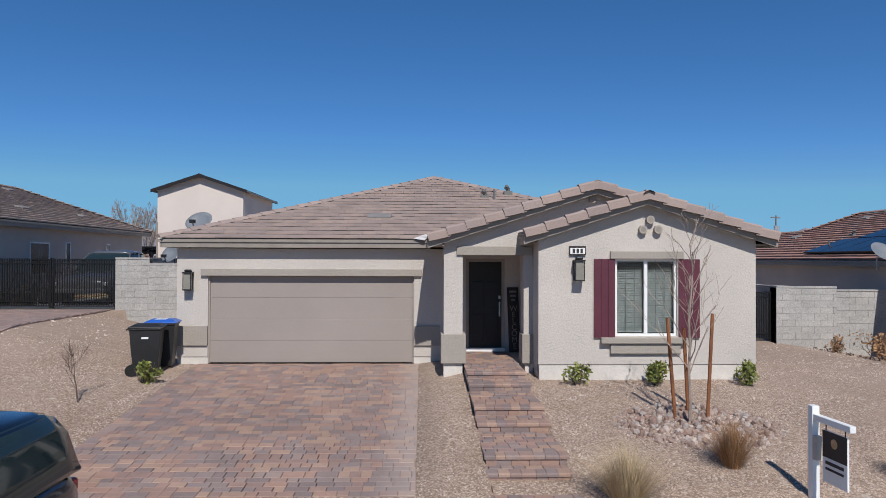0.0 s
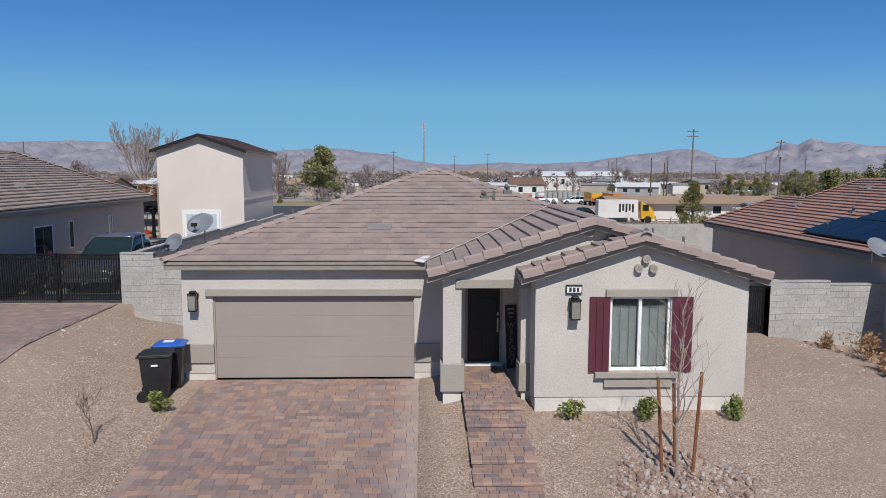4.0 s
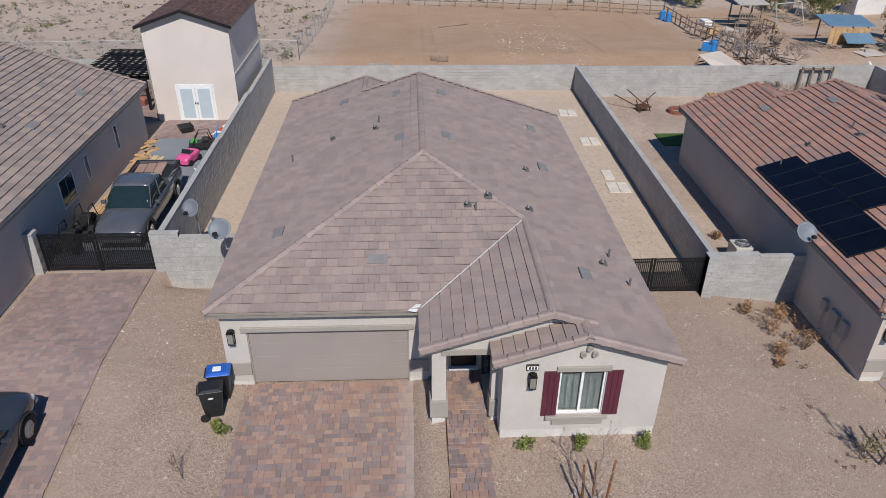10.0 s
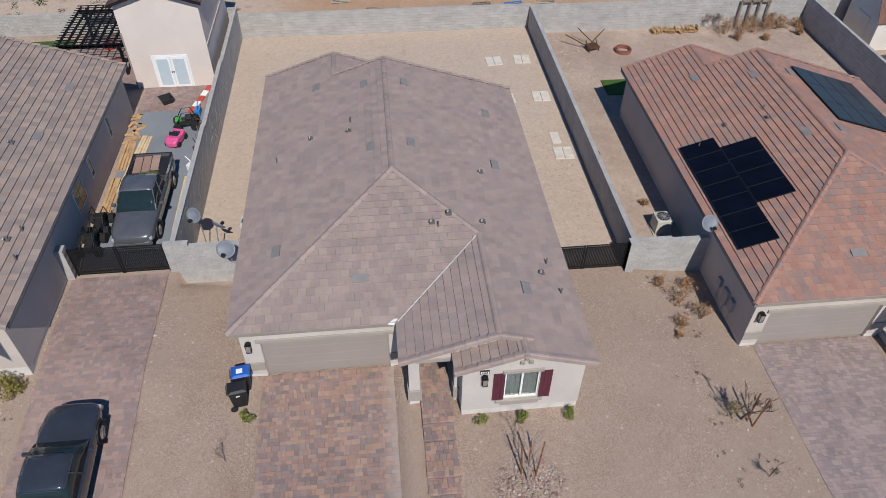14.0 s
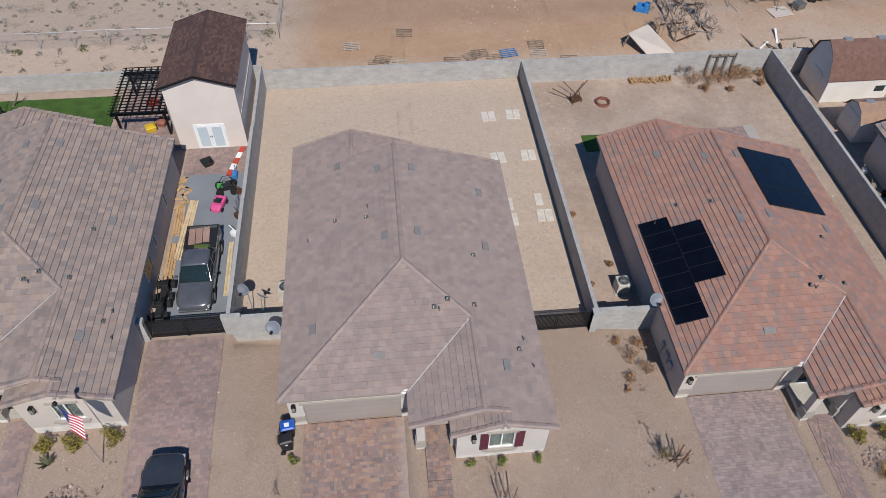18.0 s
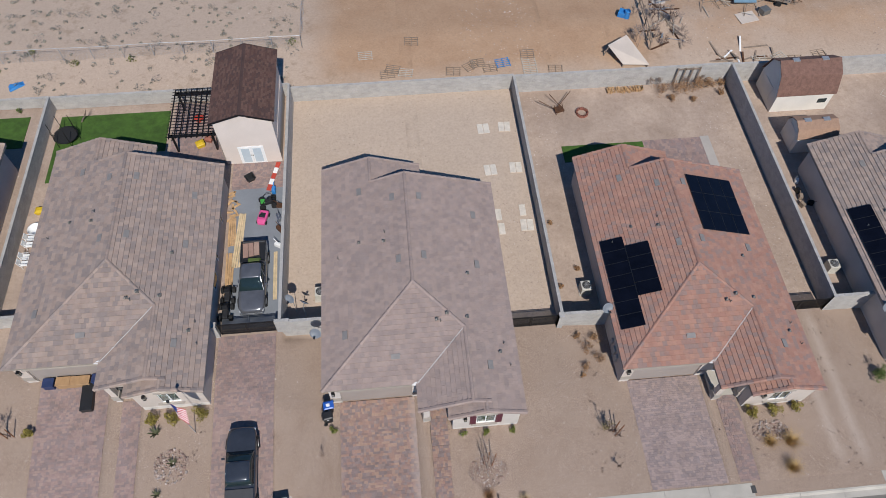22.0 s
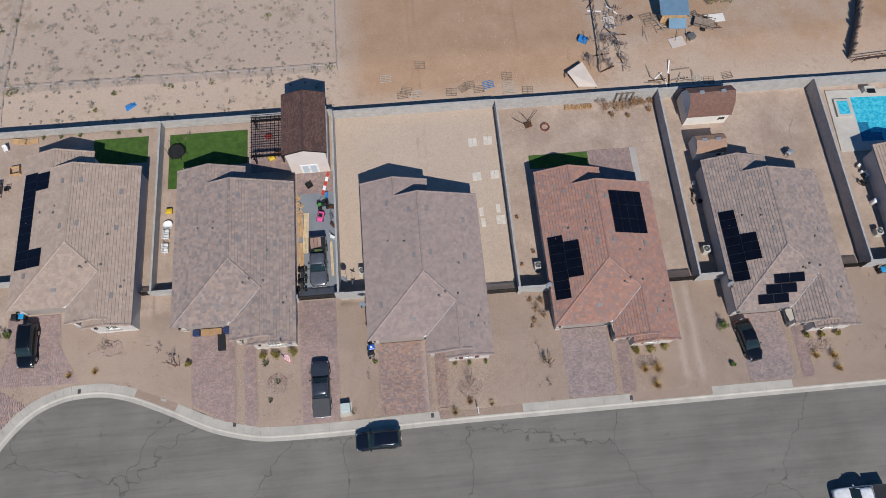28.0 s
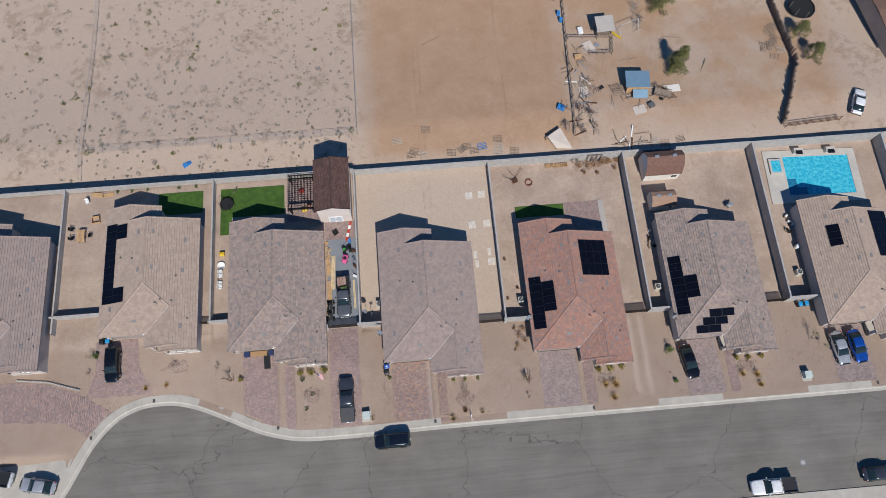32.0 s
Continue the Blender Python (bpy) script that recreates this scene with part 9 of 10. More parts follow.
# working vehicles in the yard behind
vehicle("pickup", "white", 24.2, 79.2, lz(24.2, 79.2), -85, "white pickup parked in the dirt yard")
vehicle("pickup", "navy", 27.6, 82.0, lz(27.6, 82), -80, "dark blue pickup parked in the dirt yard")
bt = thing("box_truck", 31.8, 76.2, lz(31.8, 76.2), -4, "yellow truck with a white scrawled cargo box", "truck")
Geo().box(-3.6, 1.6, -1.15, 1.15, 0.75, 3.1).out("cargo_box", "white_wall", bt, bevel=0.03)
Geo().loft([[(2.0, -1.05, 0.6), (2.0, 1.05, 0.6), (2.0, 1.05, 2.9), (2.0, -1.05, 2.9)], [(3.3, -1.05, 0.6), (3.3, 1.05, 0.6), (3.2, 1.0, 2.3), (3.2, -1.0, 2.3)], [(3.9, -0.95, 0.6), (3.9, 0.95, 0.6), (3.8, 0.9, 1.5), (3.8, -0.9, 1.5)]]).out("cab", PAINTS["yellow"], bt, bevel=0.05)
Geo().box(2.2, 3.0, -1.08, -1.04, 1.7, 2.5).out("cab_window", "glass_car", bt)
for q in range(5):
    Geo().box(-0.9 + q * 0.42, -0.65 + q * 0.42, -1.17, -1.15, 1.5 + (q % 2) * 0.2, 2.6).out("scrawl_bar", "plastic", bt)
for sx in (-2.6, 2.9):
    for sy in (-1, 1):
        Geo().tube([(sx, sy * 0.85, 0.5), (sx, sy * 1.12, 0.5)], 0.5, 16).out("wheel", "tyre", bt)
bh = thing("backhoe", 22.4, 84.6, lz(22.4, 84.6), 5, "yellow backhoe loader with a folded arm", "digger")
Geo().box(-1.5, 1.6, -0.8, 0.8, 0.7, 1.5).out("body", PAINTS["yellow"], bh, bevel=0.08)
Geo().box(-0.5, 0.8, -0.7, 0.7, 1.5, 2.7).out("cab", "glass_car", bh, bevel=0.06)
Geo().tube([(-1.5, 0, 1.2), (-2.4, 0, 3.3), (-3.6, 0, 2.2), (-3.4, 0, 1.1)], [0.2, 0.16, 0.14, 0.2], 6).out("arm", PAINTS["orange"], bh)
for sx, r_ in ((-0.9, 0.7), (1.3, 0.5)):
    for sy in (-1, 1):
        Geo().tube([(sx, sy * 0.75, r_), (sx, sy * 1.05, r_)], r_, 16).out("wheel", "tyre", bh)


def works(x, y, colour, label, turn=0, s=1.0):
    w = thing("works_truck", x, y, lz(x, y), turn, label, "truck", "works vehicles")
    Geo().box(-1.2 * s, 1.2 * s, -1.6 * s, 1.6 * s, 0.7 * s, 1.3 * s).out("chassis", "plastic", w)
    Geo().loft([[(-1.2 * s, -2.2 * s, 0.9 * s), (1.2 * s, -2.2 * s, 0.9 * s), (1.2 * s, 1.6 * s, 0.9 * s), (-1.2 * s, 1.6 * s, 0.9 * s)], [(-1.25 * s, -2.3 * s, 2.7 * s), (1.25 * s, -2.3 * s, 2.7 * s), (1.2 * s, 1.4 * s, 2.9 * s), (-1.2 * s, 1.4 * s, 2.9 * s)]]).out("body", PAINTS[colour], w, bevel=0.06)
    for q in range(4):
        Geo().box(-1.1 * s + q * 0.58 * s, -0.82 * s + q * 0.58 * s, -2.33 * s, -2.28 * s, 1.1 * s, 1.7 * s).out("stripe", "red_plastic", w)
    for sx in (-1, 1):
        for yy in (-1.3, 1.2):
            Geo().tube([(sx * 0.85 * s, yy * s, 0.45 * s), (sx * 1.2 * s, yy * s, 0.45 * s)], 0.45 * s, 14).out("wheel", "tyre", w)


for k, (x, y, c, sz) in enumerate(((9.9, 134.6, "orange", 0.85), (21.9, 131.8, "yellow", 0.75), (26.5, 128.9, "orange", 0.75), (38.8, 123.4, "yellow", 0.95), (42.8, 124.2, "orange", 0.85), (45.5, 124.3, "orange", 0.75), (55.3, 121.1, "yellow", 0.8), (58.4, 119.2, "yellow", 0.85), (61.3, 119.3, "orange", 0.8), (50.9, 122.4, "white", 0.6), (32.5, 150.0, "white", 0.6))):
    works(x, y, c, "%s road works vehicle in a row" % c, rnd.uniform(-25, 25), sz)
for k in range(16):
    x, y = 34.0 + k * 1.3, 158.5 + 0.15 * k
    cb = thing("storage_cabinet", x, y, -1.8, rnd.uniform(-4, 4), "grey metal storage cabinet in a row", "cabinet", "storage cabinets")
    Geo().box(-0.5, 0.5, -0.5, 0.5, 0, 1.5).box(-0.53, 0.53, -0.53, 0.53, 1.5, 1.58).out("case", "grey_wall", cb, bevel=0.03)
tk = thing("tank", 29.5, 121.5, lz(29.5, 121.5), 4, "white horizontal tank in the works yard", "tank")
Geo().loft([[(x, r_ * math.cos(a), 0.9 + r_ * math.sin(a)) for a in (2 * math.pi * q / 14 for q in range(14))] for x, r_ in ((-2.2, 0.1), (-2.0, 0.5), (-1.8, 0.6), (1.8, 0.6), (2.0, 0.5), (2.2, 0.1))]).out("shell", "white", tk, smooth=True)
for x in (-1.2, 1.2):
    Geo().box(x - 0.15, x + 0.15, -0.4, 0.4, 0, 0.5).out("saddle", "concrete", tk)


def pole(x, y, h, label, cross=2, drums=0, seed=1, z=-1.9, r_=0.16, mat="bark"):
    p = thing("utility_pole", x, y, z, 12 * seed % 40, label, "utility pole")
    Geo().tube([(0, 0, -0.5), (0.01 * h, 0, h)], [r_, r_ * 0.7], 8).out("pole", mat, p)
    for k in range(cross):
        Geo().box(-1.2, 1.2, -0.06, 0.06, h - 0.5 - k * 0.9, h - 0.36 - k * 0.9).out("cross_arm", mat, p)
        for q in (-1.0, -0.4, 0.4, 1.0):
            Geo().tube([(q, 0, h - 0.36 - k * 0.9), (q, 0, h - 0.16 - k * 0.9)], 0.05, 6).out("insulator", "galv", p)
    for k in range(drums):
        Geo().tube([(-0.45 + 0.6 * k, -0.35, h - 3.0), (-0.45 + 0.6 * k, -0.35, h - 1.9)], 0.28, 10).out("transformer", "galv", p)


pole(54.6, 112.7, 14.6, "leaning wooden utility pole", 2, 0, 1)
pole(69.2, 109.0, 12.5, "wooden utility pole with transformer drums", 1, 2, 2)
pole(-74.0, 125.1, 12.5, "rusty wooden utility pole", 0, 0, 3)
pole(-33.7, 145.7, 10.5, "plain weathered wooden utility pole", 1, 0, 4)
for k, (x, y) in enumerate(((110, 235), (-6, 240), (30, 260), (-150, 245), (-144, 246), (-40, 250), (75, 250), (140, 230), (20, 330), (-80, 300), (100, 330), (160, 300))):
    pole(x, y, rnd.uniform(10, 14), "distant dark wooden utility pole", 1, 1 if k in (3, 4) else 0, k, mat="twig")
for k, (x, y, h) in enumerate(((49.9, 121.5, 9.5), (51.7, 119.0, 8.5), (52.7, 120.3, 9.0))):
    pole(x, y, h, "bare wooden pole beside the yard", 0, 0, 40 + k, mat="twig")
mast = thing("radio_mast", 5.0, 262, -1.9, 0, "slim grey radio mast", "mast")
Geo().tube([(0, 0, 0), (0, 0, 26)], [0.5, 0.3], 10).out("shaft", "galv", mast)
for q in range(3):
    Geo().box(-0.6, 0.6, -0.2, 0.2, 22 + q * 1.3, 22.9 + q * 1.3).out("antenna", "galv", mast)
wt_ = thing("water_tower", -265, 900, -1.9, 0, "white water tower on slim legs", "water tower")
Geo().loft([[(r_ * math.cos(a), r_ * math.sin(a), z) for a in (2 * math.pi * q / 18 for q in range(18))] for r_, z in ((0.5, 16), (4.2, 17.5), (4.6, 20), (4.6, 23), (2.6, 25), (0.3, 25.8))]).out("tank", "white_wall", wt_)
for k in range(6):
    a = 2 * math.pi * k / 6
    Geo().tube([(4.6 * math.cos(a), 4.6 * math.sin(a), 0), (4.0 * math.cos(a), 4.0 * math.sin(a), 18)], 0.3, 6).out("leg", "white_wall", wt_)

# the town: small houses and trailers, trees between them
rnd = random.Random(5)
for k in range(95):
    y = rnd.uniform(175, 620) if k > 24 else rnd.uniform(165, 230)
    x = rnd.uniform(-0.55, 0.62) * (y + 17) + 5
    if -30 < x < 34 and y < 178 or (35 < x < 100 and y < 240 and rnd.random() < 0.6):
        continue
    wl = rnd.choice(("white_wall", "tan_wall", "tan_wall", "grey_wall", "grey_wall"))
    rf = rnd.choice(("roof_white", "roof_grey", "roof_grey", "roof_brown", "roof_tan"))
    building(x, y, rnd.uniform(9, 20), rnd.uniform(6, 10), rnd.uniform(2.6, 3.4), rnd.uniform(0.5, 1.6), rnd.uniform(-25, 25), wl, rf, "distant low %s house" % {"white_wall": "white", "tan_wall": "tan", "grey_wall": "grey"}[wl], 3 if y < 260 else 2, name="house_far")
for k in range(72):
    y = rnd.uniform(178, 340)
    x = rnd.uniform(-0.42, 0.14) * (y + 17) + 5 if k < 52 else rnd.uniform(0.25, 0.5) * (y + 17)
    L_ = rnd.uniform(7, 15)
    tl = thing("trailer_home", x, y, -1.9, rnd.uniform(-18, 18), "distant white mobile home", "mobile home", "mobile homes")
    Geo().box(-L_ / 2, L_ / 2, -2, 2, 0, 2.7).out("wall", rnd.choice(("white_wall", "white_wall", "tan_wall")), tl)
    Geo().prism([(0, -2.2, 2.7), (0, 2.2, 2.7), (0, 0, 3.3)], (-L_ / 2 - 0.2, 0, 0), (L_ / 2 + 0.2, 0, 0)).out("roof", rnd.choice(("roof_white", "roof_white", "roof_grey")), tl)
M["far_twig"] = leafmat("far_twig", (0.155, 0.118, 0.108), (0.29, 0.23, 0.215))
g, gg, gp = Geo(), Geo(), Geo()
for k in range(1900):
    y = 150 + 650 * rnd.random() ** 1.3
    x = rnd.uniform(-0.62, 0.68) * (y + 17) + 5
    if 8 < x < 95 and y < 185:
        continue
    h = rnd.uniform(2.6, 6.8)
    tgt = g if rnd.random() < 0.86 else (gg if rnd.random() < 0.75 else gp)
    for q in range(4):
        leaves(tgt, (x + rnd.gauss(0, h * 0.22), y + rnd.gauss(0, h * 0.2), -1.9 + h * rnd.uniform(0.35, 0.8)), (h * 0.28, h * 0.28, h * 0.25), 46, h * 0.058, rnd, 0.2)
    tgt.tube([(x, y, -2.0), (x, y, h * 0.5)], h * 0.025, 4, cap=False)
tagged(g.out("far_bare_trees", "far_twig"), "distant leafless grey-brown trees", "trees", kind="stuff")
tagged(gg.out("far_green_trees", "leaf_pine"), "distant dark green trees", "trees", kind="stuff")
tagged(gp.out("far_yellow_trees", "leaf_yellow"), "distant yellow-green trees", "trees", kind="stuff")
for k, (x, y, c) in enumerate(((-35, 158, "red"), (-30, 170, "silver"), (-8, 172, "white"), (-2, 174, "red"), (3, 176, "white"), (36, 128, "white"), (62, 190, "silver"), (30, 190, "white"), (-20, 172, "white"), (-66, 158, "silver"))):
    vehicle("suv" if k % 2 else "sedan", c, x, y, -1.85, rnd.uniform(0, 180), "distant parked %s car" % c, group="distant cars")

# ---- hills ----
PEAKS = [(-62, 110), (-45, 120), (-35, 130), (-29.7, 126), (-26.1, 140), (-23.3, 136), (-21.1, 128), (-18.8, 109), (-16.6, 78), (-15.0, 96), (-13.0, 92), (-9.6, 112), (-7.0, 116), (-5.2, 103), (-2.9, 87), (-0.6, 50), (1.5, 36), (3.6, 33), (6.2, 46), (8.9, 38), (13.1, 48), (15.3, 74),
         (17.8, 91), (20.0, 113), (21.4, 107), (23.0, 68), (24.3, 66), (26.3, 105), (27.4, 139), (28.1, 125), (29.0, 158), (30.3, 131), (31.1, 138), (32.7, 117), (40, 120), (62, 90)]


def range_mesh(name, near_, far_, scale, rough, seed, mat, label, profile):
    az = np.linspace(-62, 62, 640)
    rs = np.linspace(0, 1, 56)
    A, R = np.meshgrid(az, rs)
    prof = np.interp(A, [p[0] for p in profile], [p[1] for p in profile])
    dist = near_ + (far_ - near_) * R
    Xc, Yc = 5 + dist * np.sin(np.radians(A)), -17 + dist * np.cos(np.radians(A))
    Z = np.zeros_like(A)
    for i in range(A.shape[0]):
        for j in range(A.shape[1]):
            p = Vector((Xc[i, j] * rough, Yc[i, j] * rough, seed))
            ridged = noise.ridged_multi_fractal(p, 0.9, 2.1, 6, 1.0, 2.0)
            Z[i, j] = ridged
    Z = (Z - Z.min()) / (Z.max() - Z.min())
    shape = np.sin(np.clip(R * 1.15, 0, 1) * math.pi / 2) ** 1.3
    crest = step01((R - 0.55) / 0.3)
    H_ = (prof + 40) * scale * shape * (0.35 + 0.75 * Z + crest * (0.57 - 0.67 * Z)) - 40
    ny_, nx_ = A.shape
    idx_ = np.arange(nx_ * ny_).reshape(ny_, nx_)
    q = np.stack([idx_[:-1, :-1], idx_[:-1, 1:], idx_[1:, 1:], idx_[1:, :-1]], -1).reshape(-1, 4)
    me = bpy.data.meshes.new(name)
    me.from_pydata(np.stack([Xc, Yc, H_], -1).reshape(-1, 3).tolist(), [], q.tolist())
    me.materials.append(M[mat])
    me.shade_smooth()
    return tagged(new(name, me), label, "mountains", kind="structure")


def rock(name, a, b):
    n = Nodes(name, 0.95)
    f1 = n.noise(0.008, 6, 0.7)
    return n.done(n.mix(n.ramp(f1, [(0.35, (0, 0, 0)), (0.65, (1, 1, 1))]), a, b))


# far range: rock colour with pale bluish distance haze painted in
M["hill_far_hazed"] = rock("hill_far_hazed", (0.18, 0.18, 0.225), (0.285, 0.268, 0.29))
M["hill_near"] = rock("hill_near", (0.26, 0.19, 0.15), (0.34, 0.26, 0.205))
range_mesh("backdrop_far", 2500, 4100, 1.04, 0.0066, 3.0, "hill_far_hazed", "distant hazy desert mountain range", PEAKS)
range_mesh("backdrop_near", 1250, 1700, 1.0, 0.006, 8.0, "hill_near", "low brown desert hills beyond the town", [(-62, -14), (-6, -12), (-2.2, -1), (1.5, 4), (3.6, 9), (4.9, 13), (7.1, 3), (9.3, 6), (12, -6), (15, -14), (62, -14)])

# ---- horse yard details ----
pen = thing("pen_fence", 0, 0, 0, label="low wooden pen of thin rails", category="fence")
for (xa, ya), (xb, yb2) in (((32.0, 51.5), (39.1, 50.9)), ((39.1, 50.9), (38.6, 47.8)), ((38.6, 47.8), (35.0, 47.9))):
    for zz in (0.5, 1.0):
        Geo().tube([(xa, ya, lz(xa, ya) + zz), (xb, yb2, lz(xb, yb2) + zz)], 0.05, 6).out("rail", "old_wood", pen)
    for q in range(4):
        x, y = xa + (xb - xa) * q / 3, ya + (yb2 - ya) * q / 3
        Geo().tube([(x, y, lz(x, y) - 0.2), (x, y, lz(x, y) + 1.1)], 0.055, 6).out("post", "old_wood", pen)
for k, (x, y, w_, d_, t_, mt, nm) in enumerate(((35.2, 49.5, 1.6, 2.4, 20, "stucco_warm", "tan board leaning in a pen"), (36.5, 49.9, 0.8, 0.9, 60, "galv", "crumpled grey sheet in a pen"), (32.8, 40.3, 1.4, 2.5, 4, "stucco_warm", "pale tan board on the dirt"), (46.9, 40.2, 2.7, 1.3, 3, "barn_wall", "pale board on the dirt"),
                                                (34.2, 52.8, 0.8, 1.2, 5, "white", "white plastic table"), (41.0, 36.6, 2.0, 1.5, 12, "stucco_warm", "tan sheet beside a shed"), (28.7, 37.9, 1.1, 0.8, -30, "blue_plastic", "blue plastic trough"), (33.0, 47.6, 1.2, 0.7, 3, "lumber", "plank box by a fence"), (35.7, 41.3, 0.9, 0.6, 30, "plastic", "dark rubber mat"), (42.9, 37.1, 0.9, 0.8, 20, "vent", "dark grey tub"))):
    s_ = thing("yard_board", x, y, lz(x, y) + 0.02, t_, nm + " in the horse yard", "board")
    Geo().box(-w_ / 2, w_ / 2, -d_ / 2, d_ / 2, 0, 0.06 if k not in (4, 6, 7, 9) else 0.55).out("board", mt, s_, bevel=0.02)
rnd = random.Random(78)
for k in range(60):
    x, y = (rnd.gauss(32.9, 0.8), rnd.uniform(34, 44)) if k < 26 else ((rnd.gauss(44.3, 0.5), rnd.uniform(52, 58.5)) if k < 44 else (rnd.gauss(41, 2.2), rnd.gauss(39.4, 1.5)))
    s_ = thing("loose_pole", x, y, lz(x, y) + 0.05, rnd.uniform(0, 180), "thin bleached pole lying in a heap", "pole", "loose poles")
    L_ = rnd.uniform(0.4, 1.3)
    Geo().tube([(-L_, 0, rnd.uniform(0, 0.25)), (L_, 0, rnd.uniform(0, 0.3))], 0.035, 5).out("pole", rnd.choice(("old_wood", "concrete", "galv", "old_wood")), s_)
for k, (x, y, t_) in enumerate(((66.1, 50.9, 30), (65.6, 50.0, 10), (64.0, 47.0, 80), (65.1, 47.2, 85), (66.0, 48.3, 60), (38.0, 40.9, 12), (38.3, 39.9, 5), (45.3, 39.5, -25), (46.0, 38.9, -25), (44.8, 40.2, -30))):
    pallet(x, y, t_, rnd.uniform(-3, 12), "weathered pallet stacked by a fence", s=1.3)
tr2 = thing("trampoline", 71.9, 54.2, lz(71.9, 54.2), 0, "large round black trampoline with a net", "trampoline")
Geo().tube([(2.1 * math.cos(2 * math.pi * k / 28), 2.1 * math.sin(2 * math.pi * k / 28), 0.8) for k in range(29)], 0.14, 6).out("ring", "black_metal", tr2)
Geo().tube([(0, 0, 0.78), (0, 0, 0.8)], 2.0, 28).out("mat", "tyre", tr2)
for k in range(8):
    a = 2 * math.pi * k / 8
    Geo().tube([(2.2 * math.cos(a), 2.2 * math.sin(a), 0), (2.2 * math.cos(a), 2.2 * math.sin(a), 2.4)], 0.03, 6).out("pole", "galv", tr2)
tank = thing("gas_tank", -32.3, 120, lz(-32.3, 120), 4, "white horizontal gas tank on the lawn", "tank")
Geo().loft([[(x, r_ * math.cos(a), 0.95 + r_ * math.sin(a)) for a in (2 * math.pi * q / 16 for q in range(16))] for x, r_ in ((-2.1, 0.1), (-1.95, 0.42), (-1.7, 0.58), (1.7, 0.58), (1.95, 0.42), (2.1, 0.1))]).out("shell", "white", tank, smooth=True)
for x in (-1.2, 1.2):
    Geo().box(x - 0.15, x + 0.15, -0.4, 0.4, 0, 0.5).out("saddle", "concrete", tank)
rc = thing("container", 58.5, 77.5, lz(58.5, 77.5), 6, "red steel container behind a house", "container")
Geo().box(-1.4, 1.4, -1.2, 1.2, 0, 2.6).out("body", "red_plastic", rc, bevel=0.03)
sw = thing("swing_set", 42.0, 52.5, lz(42.0, 52.5), 20, "old pale green metal swing frame", "swing set")
for x in (-1.6, 1.6):
    for y in (-0.9, 0.9):
        Geo().tube([(x * 1.1, y, 0), (x, 0, 2.2)], 0.04, 6).out("leg", "box_green", sw)
Geo().tube([(-1.6, 0, 2.2), (1.6, 0, 2.2)], 0.04, 6).out("top_bar", "box_green", sw)
for k in range(24):
    x, y = rnd.uniform(-5.0, 3.0), rnd.uniform(78, 88)
    s_ = thing("rubble_stone", x, y, lz(x, y), rnd.uniform(0, 180), "brick red rubble lump by the hedge", "rubble", "rubble heap")
    q = rnd.uniform(0.15, 0.4)
    Geo().loft([[(-q, -q, 0), (q, -q * 0.8, 0), (q * 0.9, q, 0), (-q, q * 0.7, 0)], [(-q * 0.6, -q * 0.5, q), (q * 0.5, -q * 0.5, q * 0.8), (q * 0.5, q * 0.5, q), (-q * 0.5, q * 0.5, q * 0.7)]]).out("lump", rnd.choice(("brick_red", "stucco_warm", "concrete")), s_)


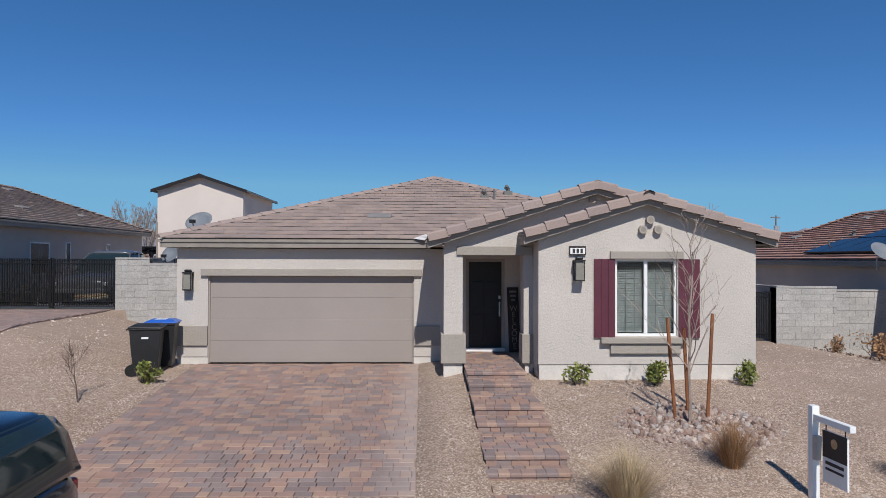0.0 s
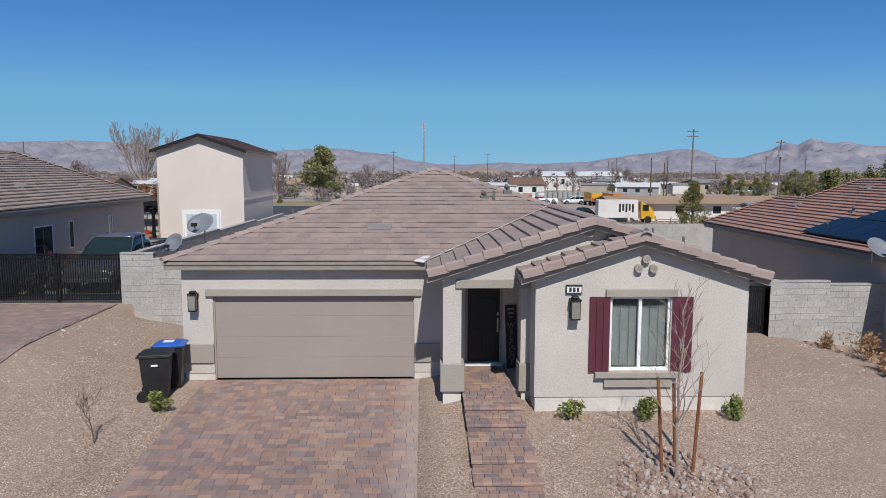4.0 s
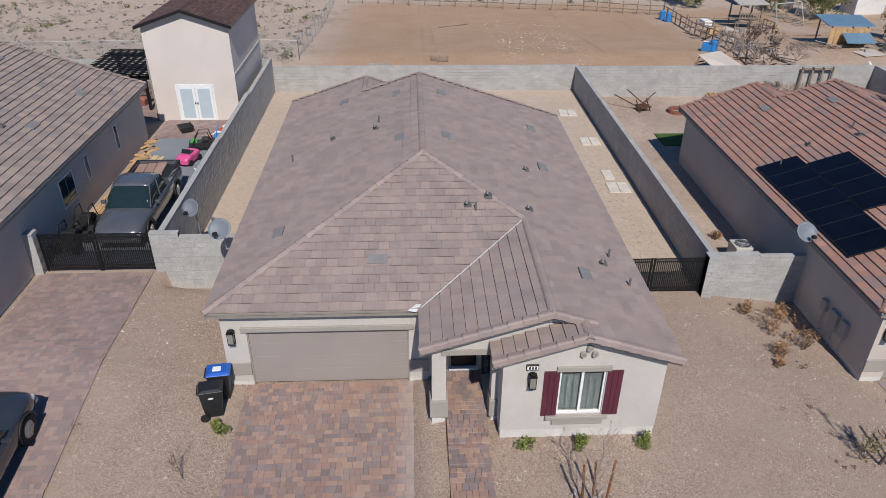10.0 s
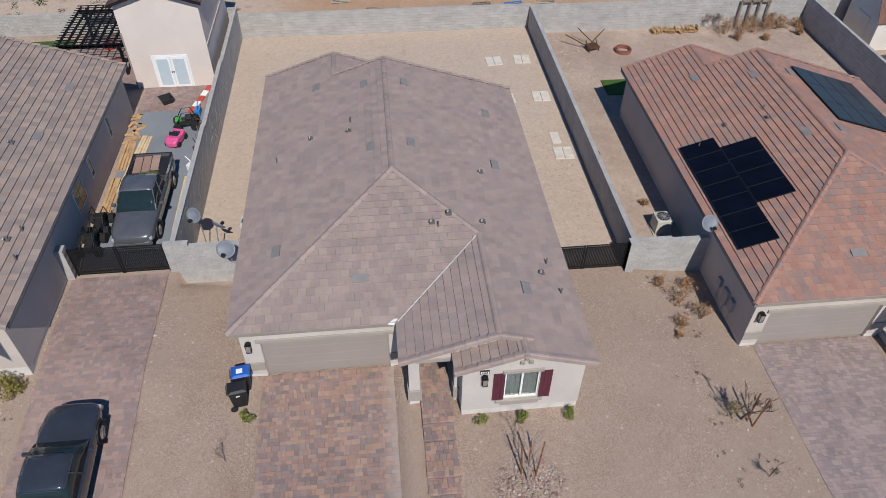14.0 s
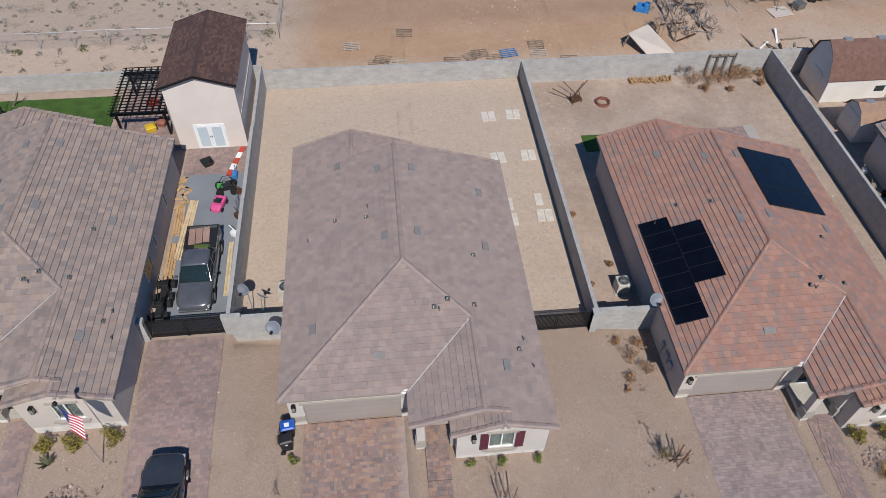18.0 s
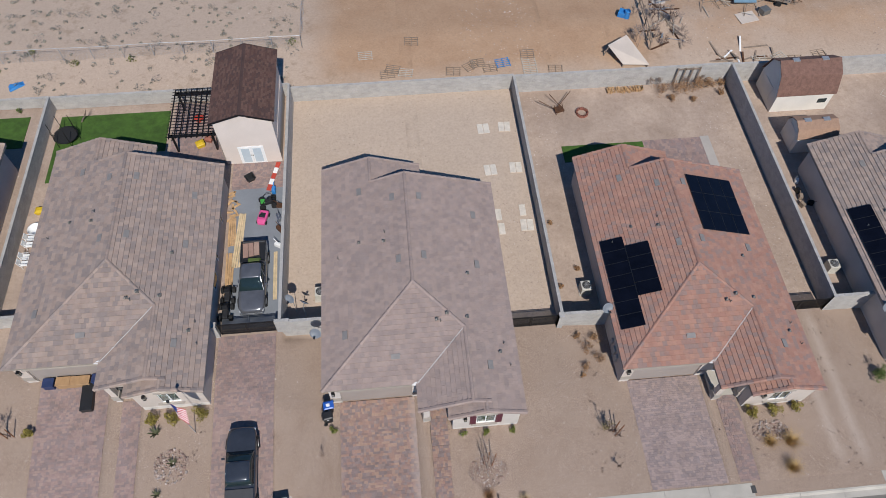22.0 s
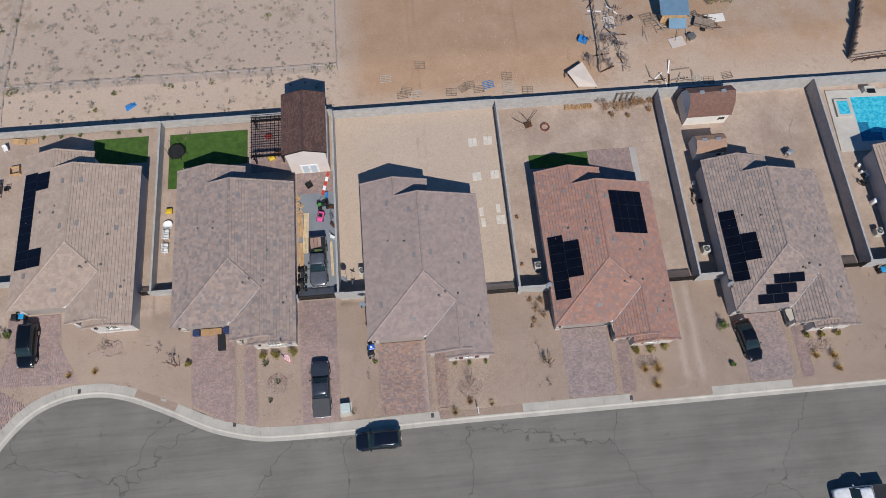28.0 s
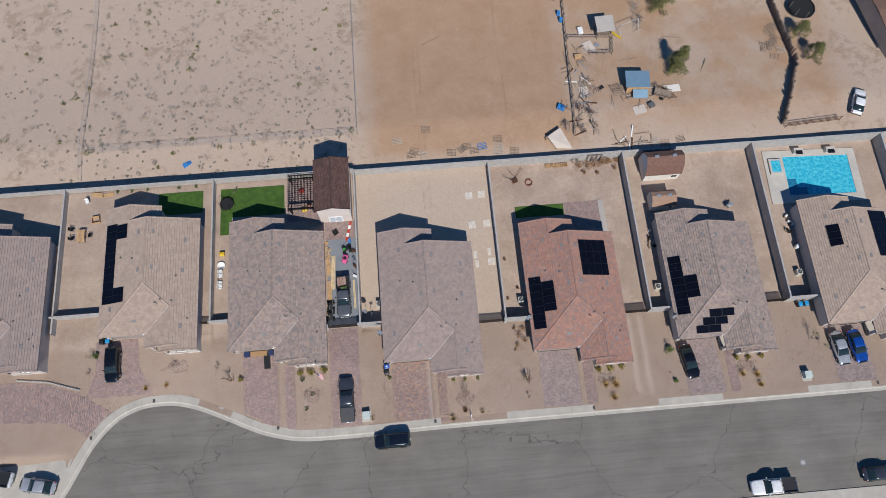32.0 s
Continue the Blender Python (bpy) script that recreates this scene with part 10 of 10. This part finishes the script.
# ---- loose gravel on the front yards, too fine to pick apart ----
def gravel(name, x0, x1, y0, y1, count, seed, lo, hi):
    r = np.random.RandomState(seed)
    px, py = r.uniform(x0, x1, count), r.uniform(y0, y1, count)
    keep = py > curb_y(px) + 0.05
    for a, b, c, d in PAVED:
        keep &= ~((px > a - 0.01) & (px < b + 0.01) & (py > c - 0.6) & (py < d + 0.3))
    for hx, hy in zip(HOUSE_X, HOUSE_Y):
        keep &= ~((px > hx - 0.75) & (px < hx + 7.45) & (py > hy - 0.02)) & ~((px > hx + 5.4) & (px < hx + 7.5) & (py > hy - 2.0)) & ~((px > hx + 7.4) & (px < hx + 11.95) & (py > hy - 2.6))
    px, py = px[keep], py[keep]
    k = len(px)
    q = r.uniform(lo, hi, k) * np.where(r.rand(k) < 0.04, 1.8, 1.0)
    pz = land(px, py) + q * 0.1
    ang = r.uniform(0, 6.28, k)[:, None] + np.arange(5)[None, :] * 1.2566
    rad = q[:, None] * r.uniform(0.65, 1.1, (k, 5))
    ex, ey = np.cos(ang) * rad, np.sin(ang) * rad
    low = np.stack([px[:, None] + ex, py[:, None] + ey, np.repeat((pz - q * 0.4)[:, None], 5, 1)], -1)
    top = np.stack([px[:, None] + ex * 0.62, py[:, None] + ey * 0.62, pz[:, None] + q[:, None] * r.uniform(0.25, 0.6, (k, 5))], -1)
    co = np.concatenate([low, top], 1).reshape(-1, 3)
    base = (np.arange(k) * 10)[:, None]
    caps = (base + np.arange(5, 10)[None, :]).tolist()
    j = np.arange(5)
    sides = np.stack([base + j, base + (j + 1) % 5, base + 5 + (j + 1) % 5, base + 5 + j], -1).reshape(-1, 4).tolist()
    me = bpy.data.meshes.new(name)
    me.from_pydata(co.tolist(), [], caps + sides)
    me.materials.append(M["pebble"])
    return tagged(new(name, me), "fine tan and pink gravel stones", "gravel", kind="stuff")


M["pebble"] = pieces("gravel_stones", [(0.33, 0.25, 0.205), (0.42, 0.33, 0.275), (0.48, 0.39, 0.33), (0.37, 0.28, 0.228), (0.56, 0.48, 0.42), (0.27, 0.205, 0.172), (0.45, 0.345, 0.28)], single=False, bump=0.1)
gravel("gravel", -4.4, 16.0, -8.1, 0.3, 66000, 3, 0.008, 0.018)
gravel("gravel", -4.4, 16.0, 0.0, 4.5, 4000, 4, 0.012, 0.028)
gravel("gravel", 16.0, 40.0, -8.0, 4.0, 9000, 5, 0.015, 0.04)
gravel("gravel", -34.0, -4.4, -7.5, 4.0, 9000, 6, 0.015, 0.04)
gravel("gravel", 17.0, 36.0, 19.0, 28.3, 2600, 7, 0.02, 0.055)
gravel("gravel", 33.0, 36.3, 5.0, 19.0, 1300, 8, 0.02, 0.055)
gravel("gravel", 12.6, 15.6, 5.2, 16.0, 1500, 9, 0.015, 0.04)
gravel("gravel", 2.0, 62.0, 30.0, 56.0, 5200, 10, 0.03, 0.085)
gravel("gravel", -80.0, -4.2, 30.2, 66.0, 5200, 11, 0.03, 0.08)
# dead weeds on the front yards
rnd = random.Random(47)
g = Geo()
for _ in range(400):
    x, y = rnd.uniform(-46, 66), rnd.uniform(-7.8, 4.4)
    if y < float(curb_y(x)) + 0.3 or -4.4 < x < 16 or any(a - 0.1 < x < b + 0.1 and c < y < d for a, b, c, d in PAVED) or any(hx - 1 < x < hx + 12.2 and y > hy - 2.9 for hx, hy in zip(HOUSE_X, HOUSE_Y)):
        continue
    for _k in range(rnd.choice((1, 1, 2, 4))):
        px, py, s_ = x + rnd.gauss(0, 0.25), y + rnd.gauss(0, 0.25), rnd.uniform(0.04, 0.15)
        leaves(g, (px, py, lz(px, py) + s_ * 0.4), (s_, s_, s_ * 0.6), 14, 0.03, rnd, 0.2)
tagged(g.out("dead_weeds", "twig"), "small dead brown weeds on gravel", "weeds", kind="stuff")
